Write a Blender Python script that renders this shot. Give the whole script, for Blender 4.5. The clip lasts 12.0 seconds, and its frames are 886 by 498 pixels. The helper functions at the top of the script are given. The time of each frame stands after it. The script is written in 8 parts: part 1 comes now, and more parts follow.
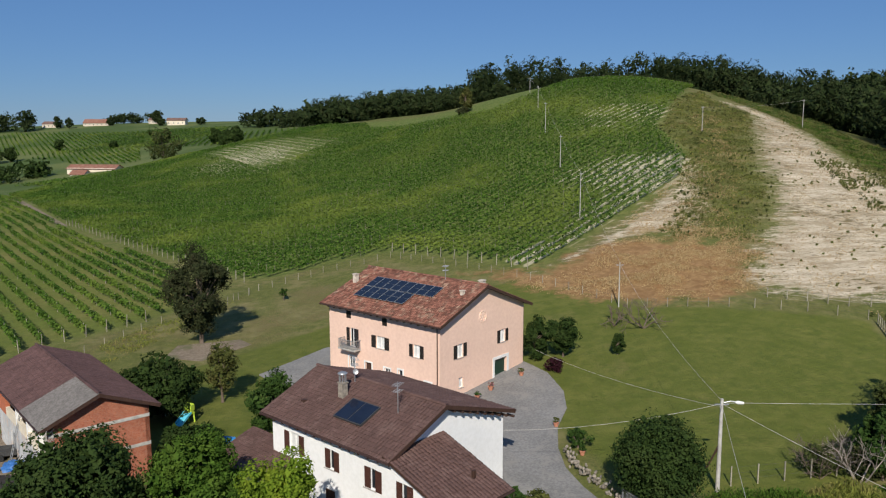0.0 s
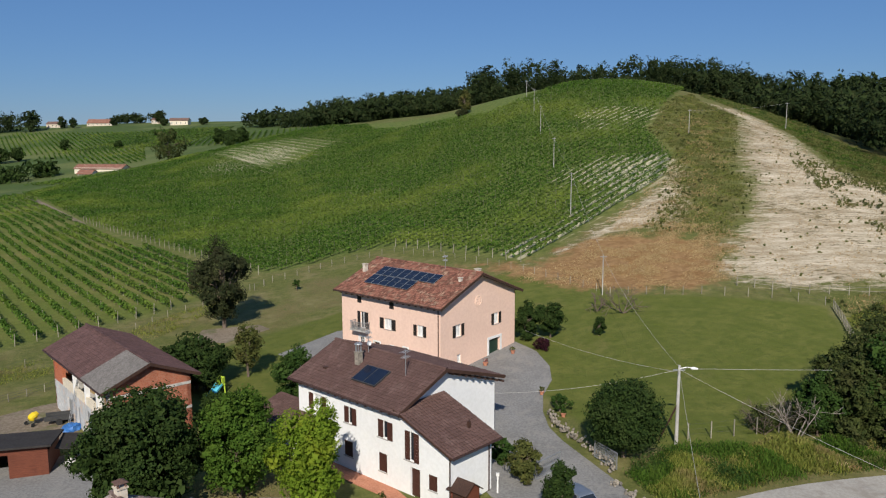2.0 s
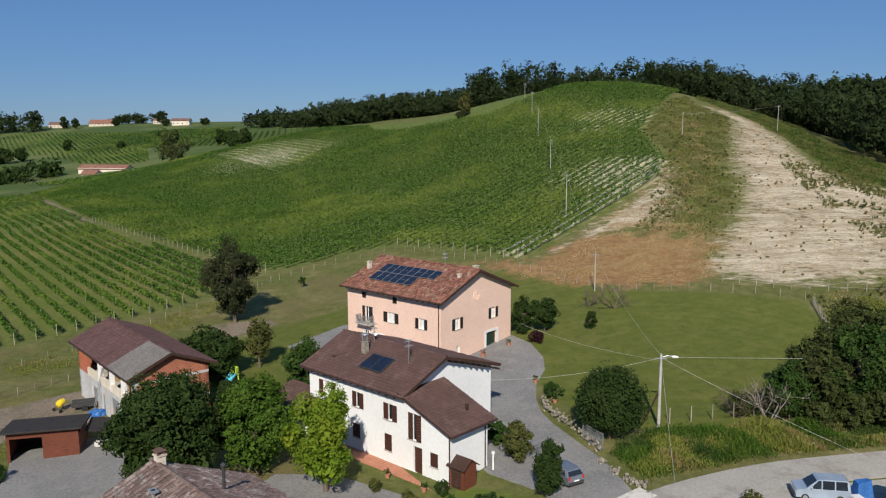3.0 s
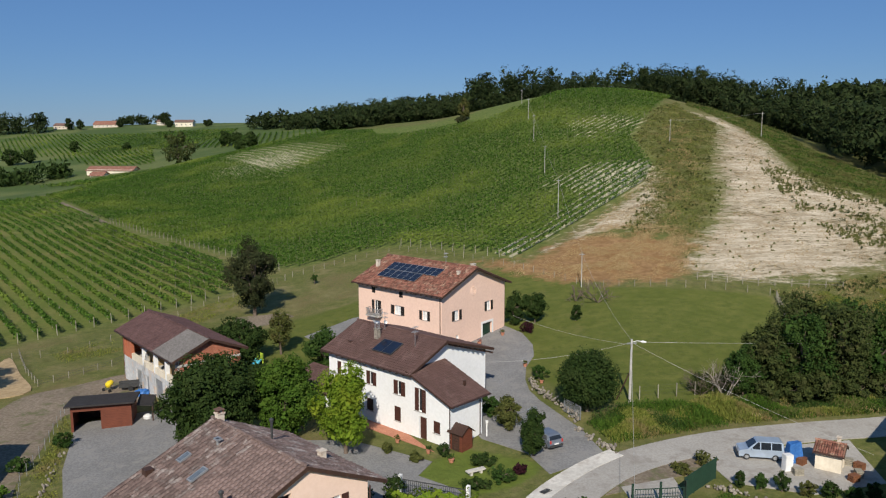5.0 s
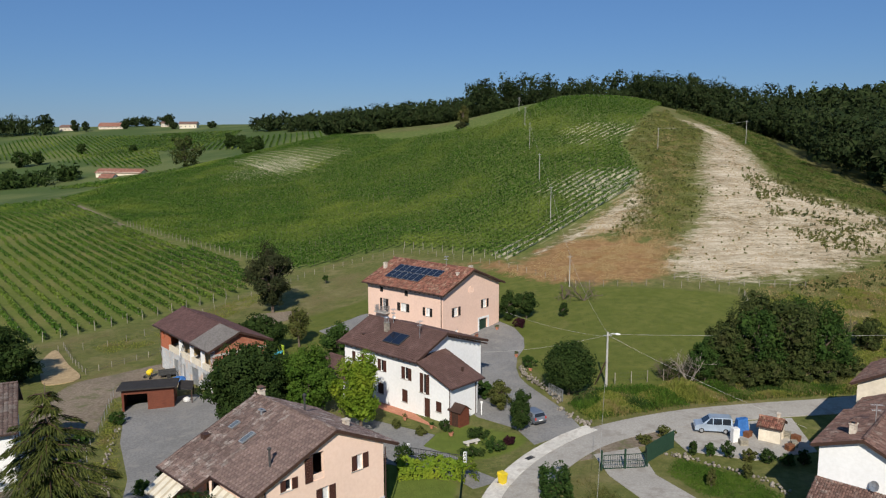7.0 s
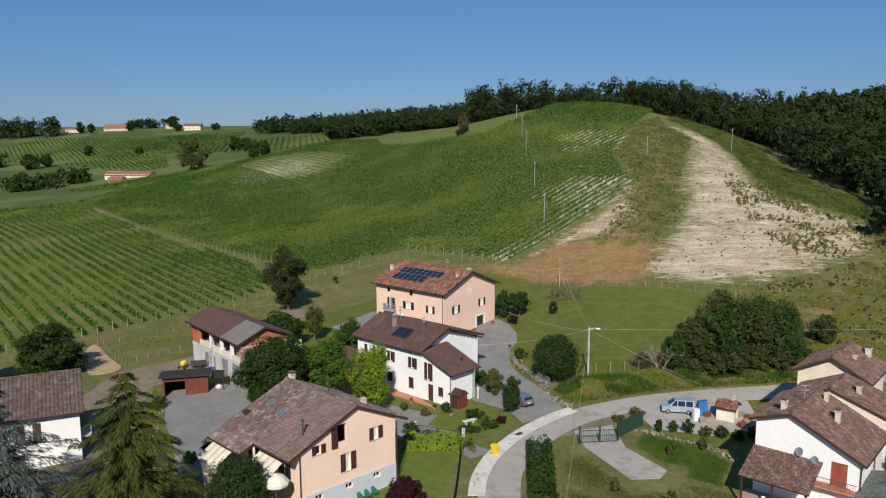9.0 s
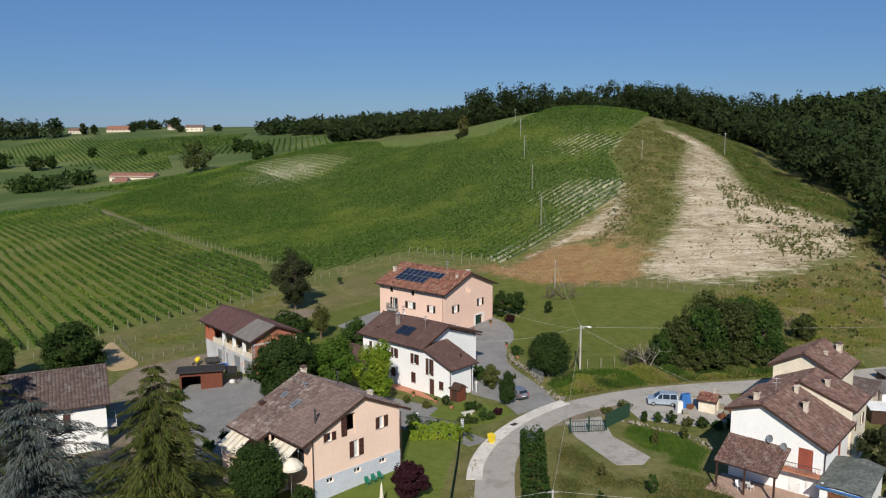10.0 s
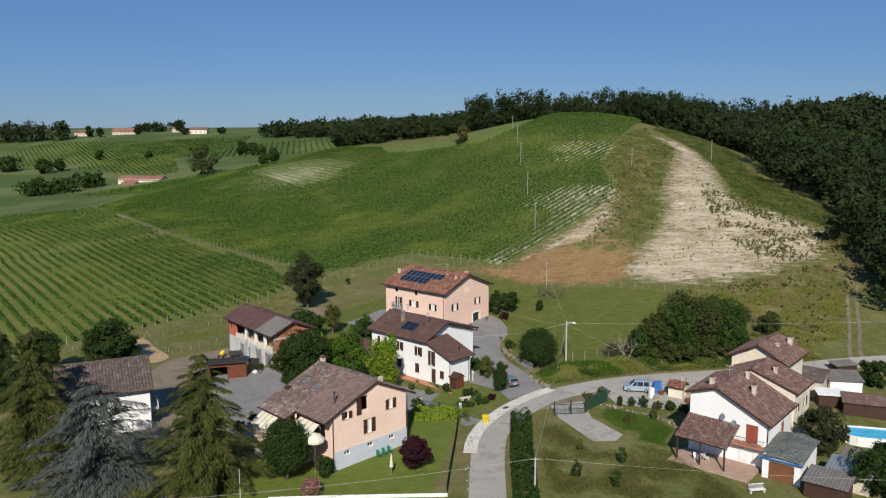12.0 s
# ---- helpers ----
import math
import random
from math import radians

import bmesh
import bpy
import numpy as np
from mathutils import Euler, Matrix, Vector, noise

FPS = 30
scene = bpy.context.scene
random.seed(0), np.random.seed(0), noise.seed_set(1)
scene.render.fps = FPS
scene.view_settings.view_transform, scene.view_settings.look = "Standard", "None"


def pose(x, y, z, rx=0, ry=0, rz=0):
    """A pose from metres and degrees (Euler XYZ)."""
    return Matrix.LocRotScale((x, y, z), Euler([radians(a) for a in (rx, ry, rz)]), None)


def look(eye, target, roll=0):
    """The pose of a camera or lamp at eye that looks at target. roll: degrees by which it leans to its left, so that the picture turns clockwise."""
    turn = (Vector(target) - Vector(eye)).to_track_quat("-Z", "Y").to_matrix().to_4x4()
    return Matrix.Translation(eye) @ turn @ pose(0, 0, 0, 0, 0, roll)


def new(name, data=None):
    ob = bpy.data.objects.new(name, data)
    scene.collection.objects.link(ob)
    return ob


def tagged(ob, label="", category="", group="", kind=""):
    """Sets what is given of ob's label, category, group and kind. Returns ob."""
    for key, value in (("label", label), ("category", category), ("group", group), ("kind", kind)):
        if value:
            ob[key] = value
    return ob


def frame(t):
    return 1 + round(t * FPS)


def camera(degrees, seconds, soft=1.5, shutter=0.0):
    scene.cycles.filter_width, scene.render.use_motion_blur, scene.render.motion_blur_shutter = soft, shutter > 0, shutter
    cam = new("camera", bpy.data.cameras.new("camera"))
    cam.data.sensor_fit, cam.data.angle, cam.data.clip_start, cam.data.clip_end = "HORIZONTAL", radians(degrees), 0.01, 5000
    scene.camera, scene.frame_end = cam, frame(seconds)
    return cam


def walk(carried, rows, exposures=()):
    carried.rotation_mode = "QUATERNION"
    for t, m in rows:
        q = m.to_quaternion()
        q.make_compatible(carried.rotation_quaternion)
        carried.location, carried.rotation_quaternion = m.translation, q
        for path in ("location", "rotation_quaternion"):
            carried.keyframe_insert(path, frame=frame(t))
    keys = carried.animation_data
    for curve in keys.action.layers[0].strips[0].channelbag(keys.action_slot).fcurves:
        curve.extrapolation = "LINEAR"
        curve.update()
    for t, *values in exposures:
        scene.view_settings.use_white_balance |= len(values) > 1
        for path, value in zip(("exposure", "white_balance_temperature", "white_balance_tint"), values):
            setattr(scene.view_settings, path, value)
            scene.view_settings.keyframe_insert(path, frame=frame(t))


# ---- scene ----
cam = camera(57.7, 12.0, 1.2)
METRES, EYE, TILT, LEAN, TURN = 75.0, 34.5, 0.0, 0.0, 0.0
ROWS = [
    (0.0, 0.0, 0.0, 0.0, -0.02, -8.76, 0.16),
    (0.5, 0.0, -0.0331, 0.0012, -0.03, -8.77, 0.17),
    (1.0, -0.0003, -0.0667, 0.0037, -0.04, -8.78, 0.17),
    (1.5, -0.0004, -0.1016, 0.0067, -0.04, -8.8, 0.17),
    (2.0, -0.0007, -0.1374, 0.0105, -0.04, -8.82, 0.18),
    (2.5, -0.001, -0.1739, 0.0146, -0.05, -8.83, 0.17),
    (3.0, -0.001, -0.2113, 0.0194, -0.05, -8.84, 0.18),
    (5.0, -0.003, -0.3676, 0.0443, -0.06, -8.86, 0.17),
    (5.5, -0.0031, -0.4084, 0.0526, -0.05, -8.87, 0.17),
    (6.0, -0.0036, -0.4502, 0.0611, -0.06, -8.89, 0.19),
    (6.5, -0.0037, -0.4923, 0.0697, -0.05, -8.89, 0.18),
    (7.0, -0.0041, -0.5352, 0.0789, -0.04, -8.9, 0.17),
    (9.0, -0.0059, -0.7095, 0.1168, -0.02, -8.95, 0.2),
    (9.5, -0.006, -0.7542, 0.1264, -0.02, -8.95, 0.2),
    (10.0, -0.0059, -0.7992, 0.1365, -0.0, -8.95, 0.21),
    (10.5, -0.006, -0.8449, 0.1465, 0.01, -8.96, 0.22),
    (11.0, -0.0059, -0.8906, 0.1565, 0.01, -8.97, 0.23),
    (11.5, -0.0057, -0.9368, 0.1664, 0.02, -8.97, 0.25),
    (12.0, -0.0054, -0.9831, 0.1759, 0.03, -8.97, 0.26),
]
walk(cam, [(t, pose(0, 0, EYE, TILT, LEAN, TURN) @ pose(METRES * x, METRES * y, METRES * z, 90 + pitch, roll, yaw)) for t, x, y, z, yaw, pitch, roll in ROWS],
     exposures=[(0.0, 0.0), (12.0, 0.0)])

# ---- daylight: a late-morning sun behind the camera, clear sky ----
SUN_AZ, SUN_EL = 4.5, 36.0
world = bpy.data.worlds.new("sky")
scene.world = world
world.use_nodes = True
wn = world.node_tree.nodes
sky = wn.new("ShaderNodeTexSky")
sky.sky_type = "NISHITA"
sky.sun_disc = False
sky.sun_elevation = radians(SUN_EL)
sky.sun_rotation = radians(180.0 + SUN_AZ)
sky.altitude = 800.0
sky.air_density, sky.dust_density, sky.ozone_density = 1.0, 0.0, 3.5
wn["Background"].inputs[1].default_value = 0.05
tint = wn.new("ShaderNodeMix")
tint.data_type, tint.blend_type = "RGBA", "MULTIPLY"
tint.inputs[0].default_value, tint.inputs[7].default_value = 1.0, (0.66, 0.88, 1.30, 1.0)
world.node_tree.links.new(sky.outputs[0], tint.inputs[6])
even = wn.new("ShaderNodeMix")
even.data_type = "RGBA"
even.inputs[0].default_value, even.inputs[7].default_value = 0.4, (2.5, 5.6, 10.6, 1.0)
world.node_tree.links.new(tint.outputs[2], even.inputs[6])
world.node_tree.links.new(even.outputs[2], wn["Background"].inputs[0])
sun = new("sun", bpy.data.lights.new("sun", "SUN"))
sun.data.energy, sun.data.angle, sun.data.color = 5.0, radians(0.5), (1.0, 0.94, 0.84)
sun.matrix_world = look((0, 0, 200), (200 * math.sin(radians(SUN_AZ)), 200 * math.cos(radians(SUN_AZ)), 200 - 200 * math.tan(radians(SUN_EL))))


# ---- materials ----
class Nodes:
    """A small helper to wire one node material."""

    def __init__(self, name):
        self.mat = bpy.data.materials.new(name)
        self.mat.use_nodes = True
        self.tree = self.mat.node_tree
        self.bsdf = self.tree.nodes["Principled BSDF"]
        self.co = self.tree.nodes.new("ShaderNodeTexCoord").outputs["Object"]
        self.geo = self.tree.nodes.new("ShaderNodeNewGeometry")

    def link(self, a, b):
        self.tree.links.new(a, b)

    def put(self, socket, v):
        if isinstance(v, (int, float, tuple)):
            socket.default_value = (*v, 1.0) if isinstance(v, tuple) and len(v) == 3 else v
        else:
            self.link(v, socket)

    def noise(self, scale, detail=4.0, rough=0.55, stretch=None, co=None):
        n = self.tree.nodes.new("ShaderNodeTexNoise")
        n.inputs["Scale"].default_value, n.inputs["Detail"].default_value, n.inputs["Roughness"].default_value = scale, detail, rough
        src = co or self.co
        if stretch:
            m = self.tree.nodes.new("ShaderNodeMapping")
            m.inputs["Scale"].default_value = stretch[:3]
            if len(stretch) > 3:
                m.inputs["Rotation"].default_value = (0, 0, radians(stretch[3]))
            self.link(src, m.inputs[0])
            src = m.outputs[0]
        self.link(src, n.inputs["Vector"])
        return n.outputs["Fac"]

    def ramp(self, fac, lo, hi, a=0.0, b=1.0):
        r = self.tree.nodes.new("ShaderNodeMapRange")
        r.interpolation_type = "SMOOTHSTEP"
        for i, v in enumerate((fac, lo, hi, a, b)):
            self.put(r.inputs[i], v)
        return r.outputs[0]

    def mix(self, fac, a, b, blend="MIX"):
        m = self.tree.nodes.new("ShaderNodeMix")
        m.data_type, m.blend_type = "RGBA", blend
        self.put(m.inputs[0], fac), self.put(m.inputs[6], a), self.put(m.inputs[7], b)
        return m.outputs[2]

    def math(self, op, a, b=0.0):
        m = self.tree.nodes.new("ShaderNodeMath")
        m.operation = op
        self.put(m.inputs[0], a), self.put(m.inputs[1], b)
        return m.outputs[0]

    def attr(self, name):
        a = self.tree.nodes.new("ShaderNodeAttribute")
        a.attribute_name = name
        return a.outputs["Fac"]

    def island(self):
        return self.geo.outputs["Random Per Island"]

    def piece(self):
        return self.tree.nodes.new("ShaderNodeObjectInfo").outputs["Random"]

    def value(self, colour, fac, lo, hi):
        """Lightens and darkens a colour by a factor between lo and hi."""
        h = self.tree.nodes.new("ShaderNodeHueSaturation")
        self.put(h.inputs["Value"], self.ramp(fac, 0.0, 1.0, lo, hi))
        self.put(h.inputs["Color"], colour)
        return h.outputs[0]

    def bump(self, height, strength, distance):
        b = self.tree.nodes.new("ShaderNodeBump")
        b.inputs["Strength"].default_value, b.inputs["Distance"].default_value = strength, distance
        self.link(height, b.inputs["Height"])
        self.link(b.outputs[0], self.bsdf.inputs["Normal"])

    def done(self, colour, rough=0.85, metal=0.0, spec=0.3):
        self.put(self.bsdf.inputs["Base Color"], colour)
        self.put(self.bsdf.inputs["Roughness"], rough)
        self.bsdf.inputs["Metallic"].default_value = metal
        self.bsdf.inputs["Specular IOR Level"].default_value = spec
        return self.mat


def surf(name, a, b, fine=6.0, coarse=0.5, rough=0.85, metal=0.0, bump=0.25, dist=0.02, wear=None, island=0.0, piece=0.0, stretch=None, spec=0.3, stain=0.2):
    """Two tones by a fine grain, stains at a larger scale, optional patches of wear, and a chance tone for each piece."""
    n = Nodes(name)
    f = n.noise(fine, 5.0, 0.6, stretch)
    c = n.noise(coarse, 3.0)
    col = n.mix(n.ramp(f, 0.35, 0.65), a, b)
    col = n.value(col, c, 1 - stain * 1.1, 1 + stain)
    if wear:
        w = n.ramp(n.math("ADD", n.noise(coarse * 2.3, 6.0, 0.7), n.math("MULTIPLY", f, 0.15)), 0.58, 0.72)
        col = n.mix(w, col, wear)
    if island:
        col = n.value(col, n.island(), 1 - island, 1 + island)
    if piece:
        col = n.value(col, n.piece(), 1 - piece, 1 + piece)
    n.bump(f, bump, dist)
    return n.done(col, rough, metal, spec)


def leafy(name, a, b, c, glow=0.25, broad=0.45):
    """Foliage: a tone for each leaf, broad variation over the plant, light that comes through."""
    n = Nodes(name)
    col = n.mix(n.ramp(n.island(), 0.0, 1.0), a, b)
    col = n.mix(n.ramp(n.noise(broad, 3.0, 0.6), 0.46, 0.72), col, c)
    n.bsdf.inputs["Base Color"].default_value = (*a, 1)
    n.done(col, 0.8, 0.0, 0.08)
    t = n.tree.nodes.new("ShaderNodeBsdfTranslucent")
    n.link(col, t.inputs[0])
    m = n.tree.nodes.new("ShaderNodeMixShader")
    m.inputs[0].default_value = glow
    out = n.tree.nodes["Material Output"]
    n.link(n.bsdf.outputs[0], m.inputs[1]), n.link(t.outputs[0], m.inputs[2]), n.link(m.outputs[0], out.inputs[0])
    return n.mat


M = {}
M["plaster_pink"] = surf("plaster_pink", (0.77, 0.53, 0.42), (0.82, 0.58, 0.46), 3.0, 0.35, 0.9, bump=0.1, stain=0.07)
M["plaster_white"] = surf("plaster_white", (0.80, 0.795, 0.775), (0.85, 0.845, 0.83), 3.0, 0.3, 0.9, bump=0.1, stain=0.07)
M["plaster_orange"] = surf("plaster_orange", (0.83, 0.60, 0.47), (0.87, 0.64, 0.51), 3.0, 0.35, 0.9, bump=0.1, stain=0.07)
M["plaster_cream"] = surf("plaster_cream", (0.68, 0.60, 0.47), (0.74, 0.66, 0.53), 3.0, 0.5, 0.9, bump=0.12)
M["plaster_blue"] = surf("plaster_blue", (0.50, 0.53, 0.58), (0.56, 0.59, 0.63), 4.0, 0.6, 0.9, bump=0.15, stain=0.07)
M["plaster_grey"] = surf("plaster_grey", (0.44, 0.45, 0.46), (0.56, 0.56, 0.55), 3.0, 0.4, 0.95, bump=0.2, wear=(0.58, 0.44, 0.34))
M["plaster_old"] = surf("plaster_old", (0.55, 0.47, 0.38), (0.66, 0.58, 0.48), 3.0, 0.6, 0.95, bump=0.2, wear=(0.42, 0.33, 0.26))
M["tile_red"] = surf("tile_red", (0.175, 0.072, 0.050), (0.235, 0.105, 0.073), 9.0, 0.5, 0.85, bump=0.2, wear=(0.30, 0.20, 0.14), island=0.38)
M["tile_brown"] = surf("tile_brown", (0.098, 0.055, 0.047), (0.126, 0.072, 0.060), 9.0, 0.4, 0.8, bump=0.2, wear=(0.15, 0.092, 0.078), island=0.09)
M["tile_grey"] = surf("tile_grey", (0.150, 0.100, 0.085), (0.225, 0.160, 0.138), 7.0, 0.35, 0.9, bump=0.3, wear=(0.34, 0.29, 0.26), island=0.24, piece=0.18)
M["tile_old"] = surf("tile_old", (0.120, 0.070, 0.057), (0.172, 0.100, 0.080), 8.0, 0.5, 0.88, bump=0.25, wear=(0.21, 0.160, 0.135), island=0.3)
M["tile_barn"] = surf("tile_barn", (0.088, 0.048, 0.045), (0.120, 0.066, 0.060), 8.0, 0.5, 0.85, bump=0.2, island=0.15)
M["sheet_grey"] = surf("sheet_grey", (0.135, 0.122, 0.112), (0.20, 0.182, 0.168), 5.0, 0.6, 0.9, bump=0.2)
M["wood_dark"] = surf("wood_dark", (0.045, 0.024, 0.018), (0.075, 0.040, 0.028), 14.0, 1.0, 0.6, stretch=(1, 1, 0.15))
M["wood_brown"] = surf("wood_brown", (0.16, 0.065, 0.032), (0.23, 0.10, 0.05), 10.0, 0.8, 0.6, stretch=(1, 1, 0.2))
M["wood_red"] = surf("wood_red", (0.125, 0.038, 0.022), (0.175, 0.056, 0.032), 8.0, 0.8, 0.65, stretch=(0.2, 0.2, 2.0))
M["shutter_black"] = surf("shutter_black", (0.022, 0.018, 0.016), (0.034, 0.028, 0.025), 14.0, 1.0, 0.5)
M["shutter_brown"] = surf("shutter_brown", (0.055, 0.022, 0.016), (0.08, 0.034, 0.024), 14.0, 1.0, 0.5)
M["shutter_red"] = surf("shutter_red", (0.27, 0.065, 0.040), (0.33, 0.09, 0.055), 12.0, 1.0, 0.5)
M["paint_white"] = surf("paint_white", (0.76, 0.75, 0.72), (0.82, 0.81, 0.79), 10.0, 1.0, 0.5, bump=0.05)
M["curtain"] = surf("curtain", (0.62, 0.62, 0.60), (0.74, 0.74, 0.72), 10.0, 2.0, 0.6, bump=0.05)
M["metal_grey"] = surf("metal_grey", (0.38, 0.39, 0.40), (0.46, 0.47, 0.48), 10.0, 1.0, 0.45, 0.6, bump=0.05)
M["metal_dark"] = surf("metal_dark", (0.06, 0.06, 0.06), (0.09, 0.09, 0.09), 10.0, 1.0, 0.5, 0.4, bump=0.05)
M["green_dark"] = surf("green_dark", (0.012, 0.035, 0.022), (0.02, 0.05, 0.03), 10.0, 1.0, 0.5, bump=0.05)
M["gutter"] = surf("gutter", (0.06, 0.035, 0.03), (0.085, 0.05, 0.042), 10.0, 1.0, 0.45, 0.3, bump=0.05)
M["concrete"] = surf("concrete", (0.40, 0.38, 0.35), (0.50, 0.48, 0.44), 4.0, 0.5, 0.9, bump=0.25, wear=(0.32, 0.30, 0.27))
M["stone"] = surf("stone", (0.15, 0.13, 0.105), (0.25, 0.22, 0.18), 5.0, 1.0, 0.92, bump=0.5, piece=0.3, island=0.25)
M["brick"] = surf("brick", (0.36, 0.105, 0.055), (0.46, 0.16, 0.085), 9.0, 1.0, 0.9, bump=0.3, piece=0.25, island=0.25)
M["terracotta"] = surf("terracotta", (0.42, 0.17, 0.10), (0.52, 0.24, 0.15), 8.0, 1.0, 0.85, bump=0.15)
M["paving"] = surf("paving", (0.36, 0.24, 0.18), (0.44, 0.31, 0.24), 8.0, 0.8, 0.9, bump=0.15)
M["gravel"] = surf("gravel", (0.182, 0.176, 0.168), (0.25, 0.242, 0.232), 5.0, 0.25, 0.95, bump=0.6, dist=0.03, wear=(0.255, 0.243, 0.225))
M["road_pale"] = surf("road_pale", (0.33, 0.305, 0.270), (0.40, 0.372, 0.330), 5.0, 0.22, 0.95, bump=0.4, wear=(0.285, 0.255, 0.220), stain=0.12)
M["kerb"] = surf("kerb", (0.55, 0.51, 0.45), (0.65, 0.61, 0.54), 3.0, 0.4, 0.95, bump=0.2, wear=(0.48, 0.43, 0.37))
M["dirt"] = surf("dirt", (0.165, 0.128, 0.090), (0.250, 0.200, 0.146), 3.0, 0.2, 0.95, bump=0.5, wear=(0.13, 0.125, 0.06))
M["clay"] = surf("clay", (0.33, 0.235, 0.125), (0.43, 0.315, 0.18), 2.0, 0.4, 0.95, bump=0.5)
M["post"] = surf("post", (0.22, 0.195, 0.15), (0.32, 0.29, 0.23), 6.0, 1.0, 0.9, island=0.2, piece=0.2)
M["bark"] = surf("bark", (0.10, 0.075, 0.055), (0.17, 0.13, 0.10), 6.0, 1.0, 0.95, bump=0.5, stretch=(1, 1, 0.3))
M["bark_pale"] = surf("bark_pale", (0.24, 0.20, 0.16), (0.34, 0.30, 0.25), 6.0, 1.0, 0.95, bump=0.4, stretch=(1, 1, 0.3))
M["tyre"] = surf("tyre", (0.02, 0.02, 0.02), (0.03, 0.03, 0.03), 10.0, 1.0, 0.8)
M["plastic_blue"] = surf("plastic_blue", (0.03, 0.12, 0.36), (0.05, 0.17, 0.44), 6.0, 1.0, 0.5)
M["plastic_yellow"] = surf("plastic_yellow", (0.72, 0.52, 0.02), (0.78, 0.58, 0.04), 6.0, 1.0, 0.45)
M["plastic_lime"] = surf("plastic_lime", (0.50, 0.68, 0.06), (0.56, 0.74, 0.09), 6.0, 1.0, 0.45)
M["plastic_cyan"] = surf("plastic_cyan", (0.10, 0.52, 0.68), (0.14, 0.58, 0.74), 6.0, 1.0, 0.45)
M["plastic_green"] = surf("plastic_green", (0.02, 0.16, 0.10), (0.03, 0.21, 0.13), 6.0, 1.0, 0.45)
M["plastic_red"] = surf("plastic_red", (0.45, 0.03, 0.02), (0.55, 0.05, 0.03), 6.0, 1.0, 0.45)
M["fabric_cream"] = surf("fabric_cream", (0.66, 0.60, 0.48), (0.74, 0.68, 0.56), 12.0, 1.0, 0.85, bump=0.1)
M["fabric_tan"] = surf("fabric_tan", (0.48, 0.40, 0.28), (0.56, 0.48, 0.35), 12.0, 1.0, 0.85, bump=0.1)
M["tarp"] = surf("tarp", (0.085, 0.095, 0.085), (0.15, 0.16, 0.14), 3.0, 0.8, 0.6, bump=0.5, dist=0.08)
M["car_silver"] = surf("car_silver", (0.23, 0.26, 0.31), (0.25, 0.28, 0.33), 20.0, 1.0, 0.3, 0.5, bump=0.0, spec=0.6)
M["car_blue"] = surf("car_blue", (0.42, 0.50, 0.60), (0.44, 0.52, 0.62), 20.0, 1.0, 0.3, 0.4, bump=0.0, spec=0.6)
M["lamp_glass"] = surf("lamp_glass", (0.75, 0.78, 0.80), (0.80, 0.82, 0.84), 20.0, 1.0, 0.2, 0.0, bump=0.0, spec=0.6)
M["glass_dark"] = surf("glass_dark", (0.016, 0.020, 0.026), (0.022, 0.027, 0.034), 3.0, 1.0, 0.06, bump=0.0, spec=0.7)
M["panel"] = surf("panel", (0.010, 0.014, 0.028), (0.014, 0.019, 0.036), 3.0, 0.8, 0.12, bump=0.0, spec=0.6)
M["water"] = surf("water", (0.06, 0.40, 0.62), (0.10, 0.48, 0.70), 3.0, 0.8, 0.05, bump=0.15, dist=0.03, spec=0.6)
M["pool_blue"] = surf("pool_blue", (0.04, 0.20, 0.48), (0.06, 0.26, 0.55), 3.0, 0.8, 0.25, bump=0.05)
M["leaf_mid"] = leafy("leaf_mid", (0.026, 0.056, 0.013), (0.052, 0.098, 0.020), (0.064, 0.106, 0.023))
M["leaf_dark"] = leafy("leaf_dark", (0.019, 0.038, 0.010), (0.042, 0.070, 0.016), (0.044, 0.066, 0.018), 0.18)
M["leaf_bright"] = leafy("leaf_bright", (0.044, 0.092, 0.013), (0.088, 0.160, 0.022), (0.105, 0.165, 0.025), 0.3)
M["leaf_lime"] = leafy("leaf_lime", (0.130, 0.215, 0.020), (0.215, 0.300, 0.030), (0.27, 0.32, 0.033), 0.4)
M["leaf_olive"] = leafy("leaf_olive", (0.060, 0.075, 0.020), (0.115, 0.120, 0.034), (0.150, 0.120, 0.045))
M["leaf_brown"] = leafy("leaf_brown", (0.026, 0.036, 0.014), (0.052, 0.060, 0.024), (0.050, 0.046, 0.022), 0.15)
M["leaf_purple"] = leafy("leaf_purple", (0.026, 0.009, 0.013), (0.052, 0.016, 0.022), (0.05, 0.016, 0.02), 0.25)
M["leaf_pink"] = leafy("leaf_pink", (0.10, 0.10, 0.04), (0.46, 0.16, 0.20), (0.16, 0.15, 0.05), 0.25)
M["leaf_forest"] = leafy("leaf_forest", (0.015, 0.027, 0.010), (0.034, 0.052, 0.016), (0.044, 0.052, 0.020), 0.15)
M["needle_blue"] = leafy("needle_blue", (0.040, 0.052, 0.048), (0.125, 0.146, 0.132), (0.085, 0.100, 0.085), 0.12)
M["needle_green"] = leafy("needle_green", (0.036, 0.050, 0.013), (0.110, 0.122, 0.028), (0.062, 0.078, 0.022), 0.2)
M["vine"] = leafy("vine", (0.038, 0.092, 0.013), (0.118, 0.205, 0.032), (0.205, 0.262, 0.046), 0.3, 0.035)
M["leaf_hazel"] = leafy("leaf_hazel", (0.032, 0.048, 0.014), (0.075, 0.092, 0.026), (0.078, 0.080, 0.030), 0.2)
M["weed"] = leafy("weed", (0.14, 0.178, 0.03), (0.26, 0.268, 0.06), (0.27, 0.21, 0.09), 0.3)
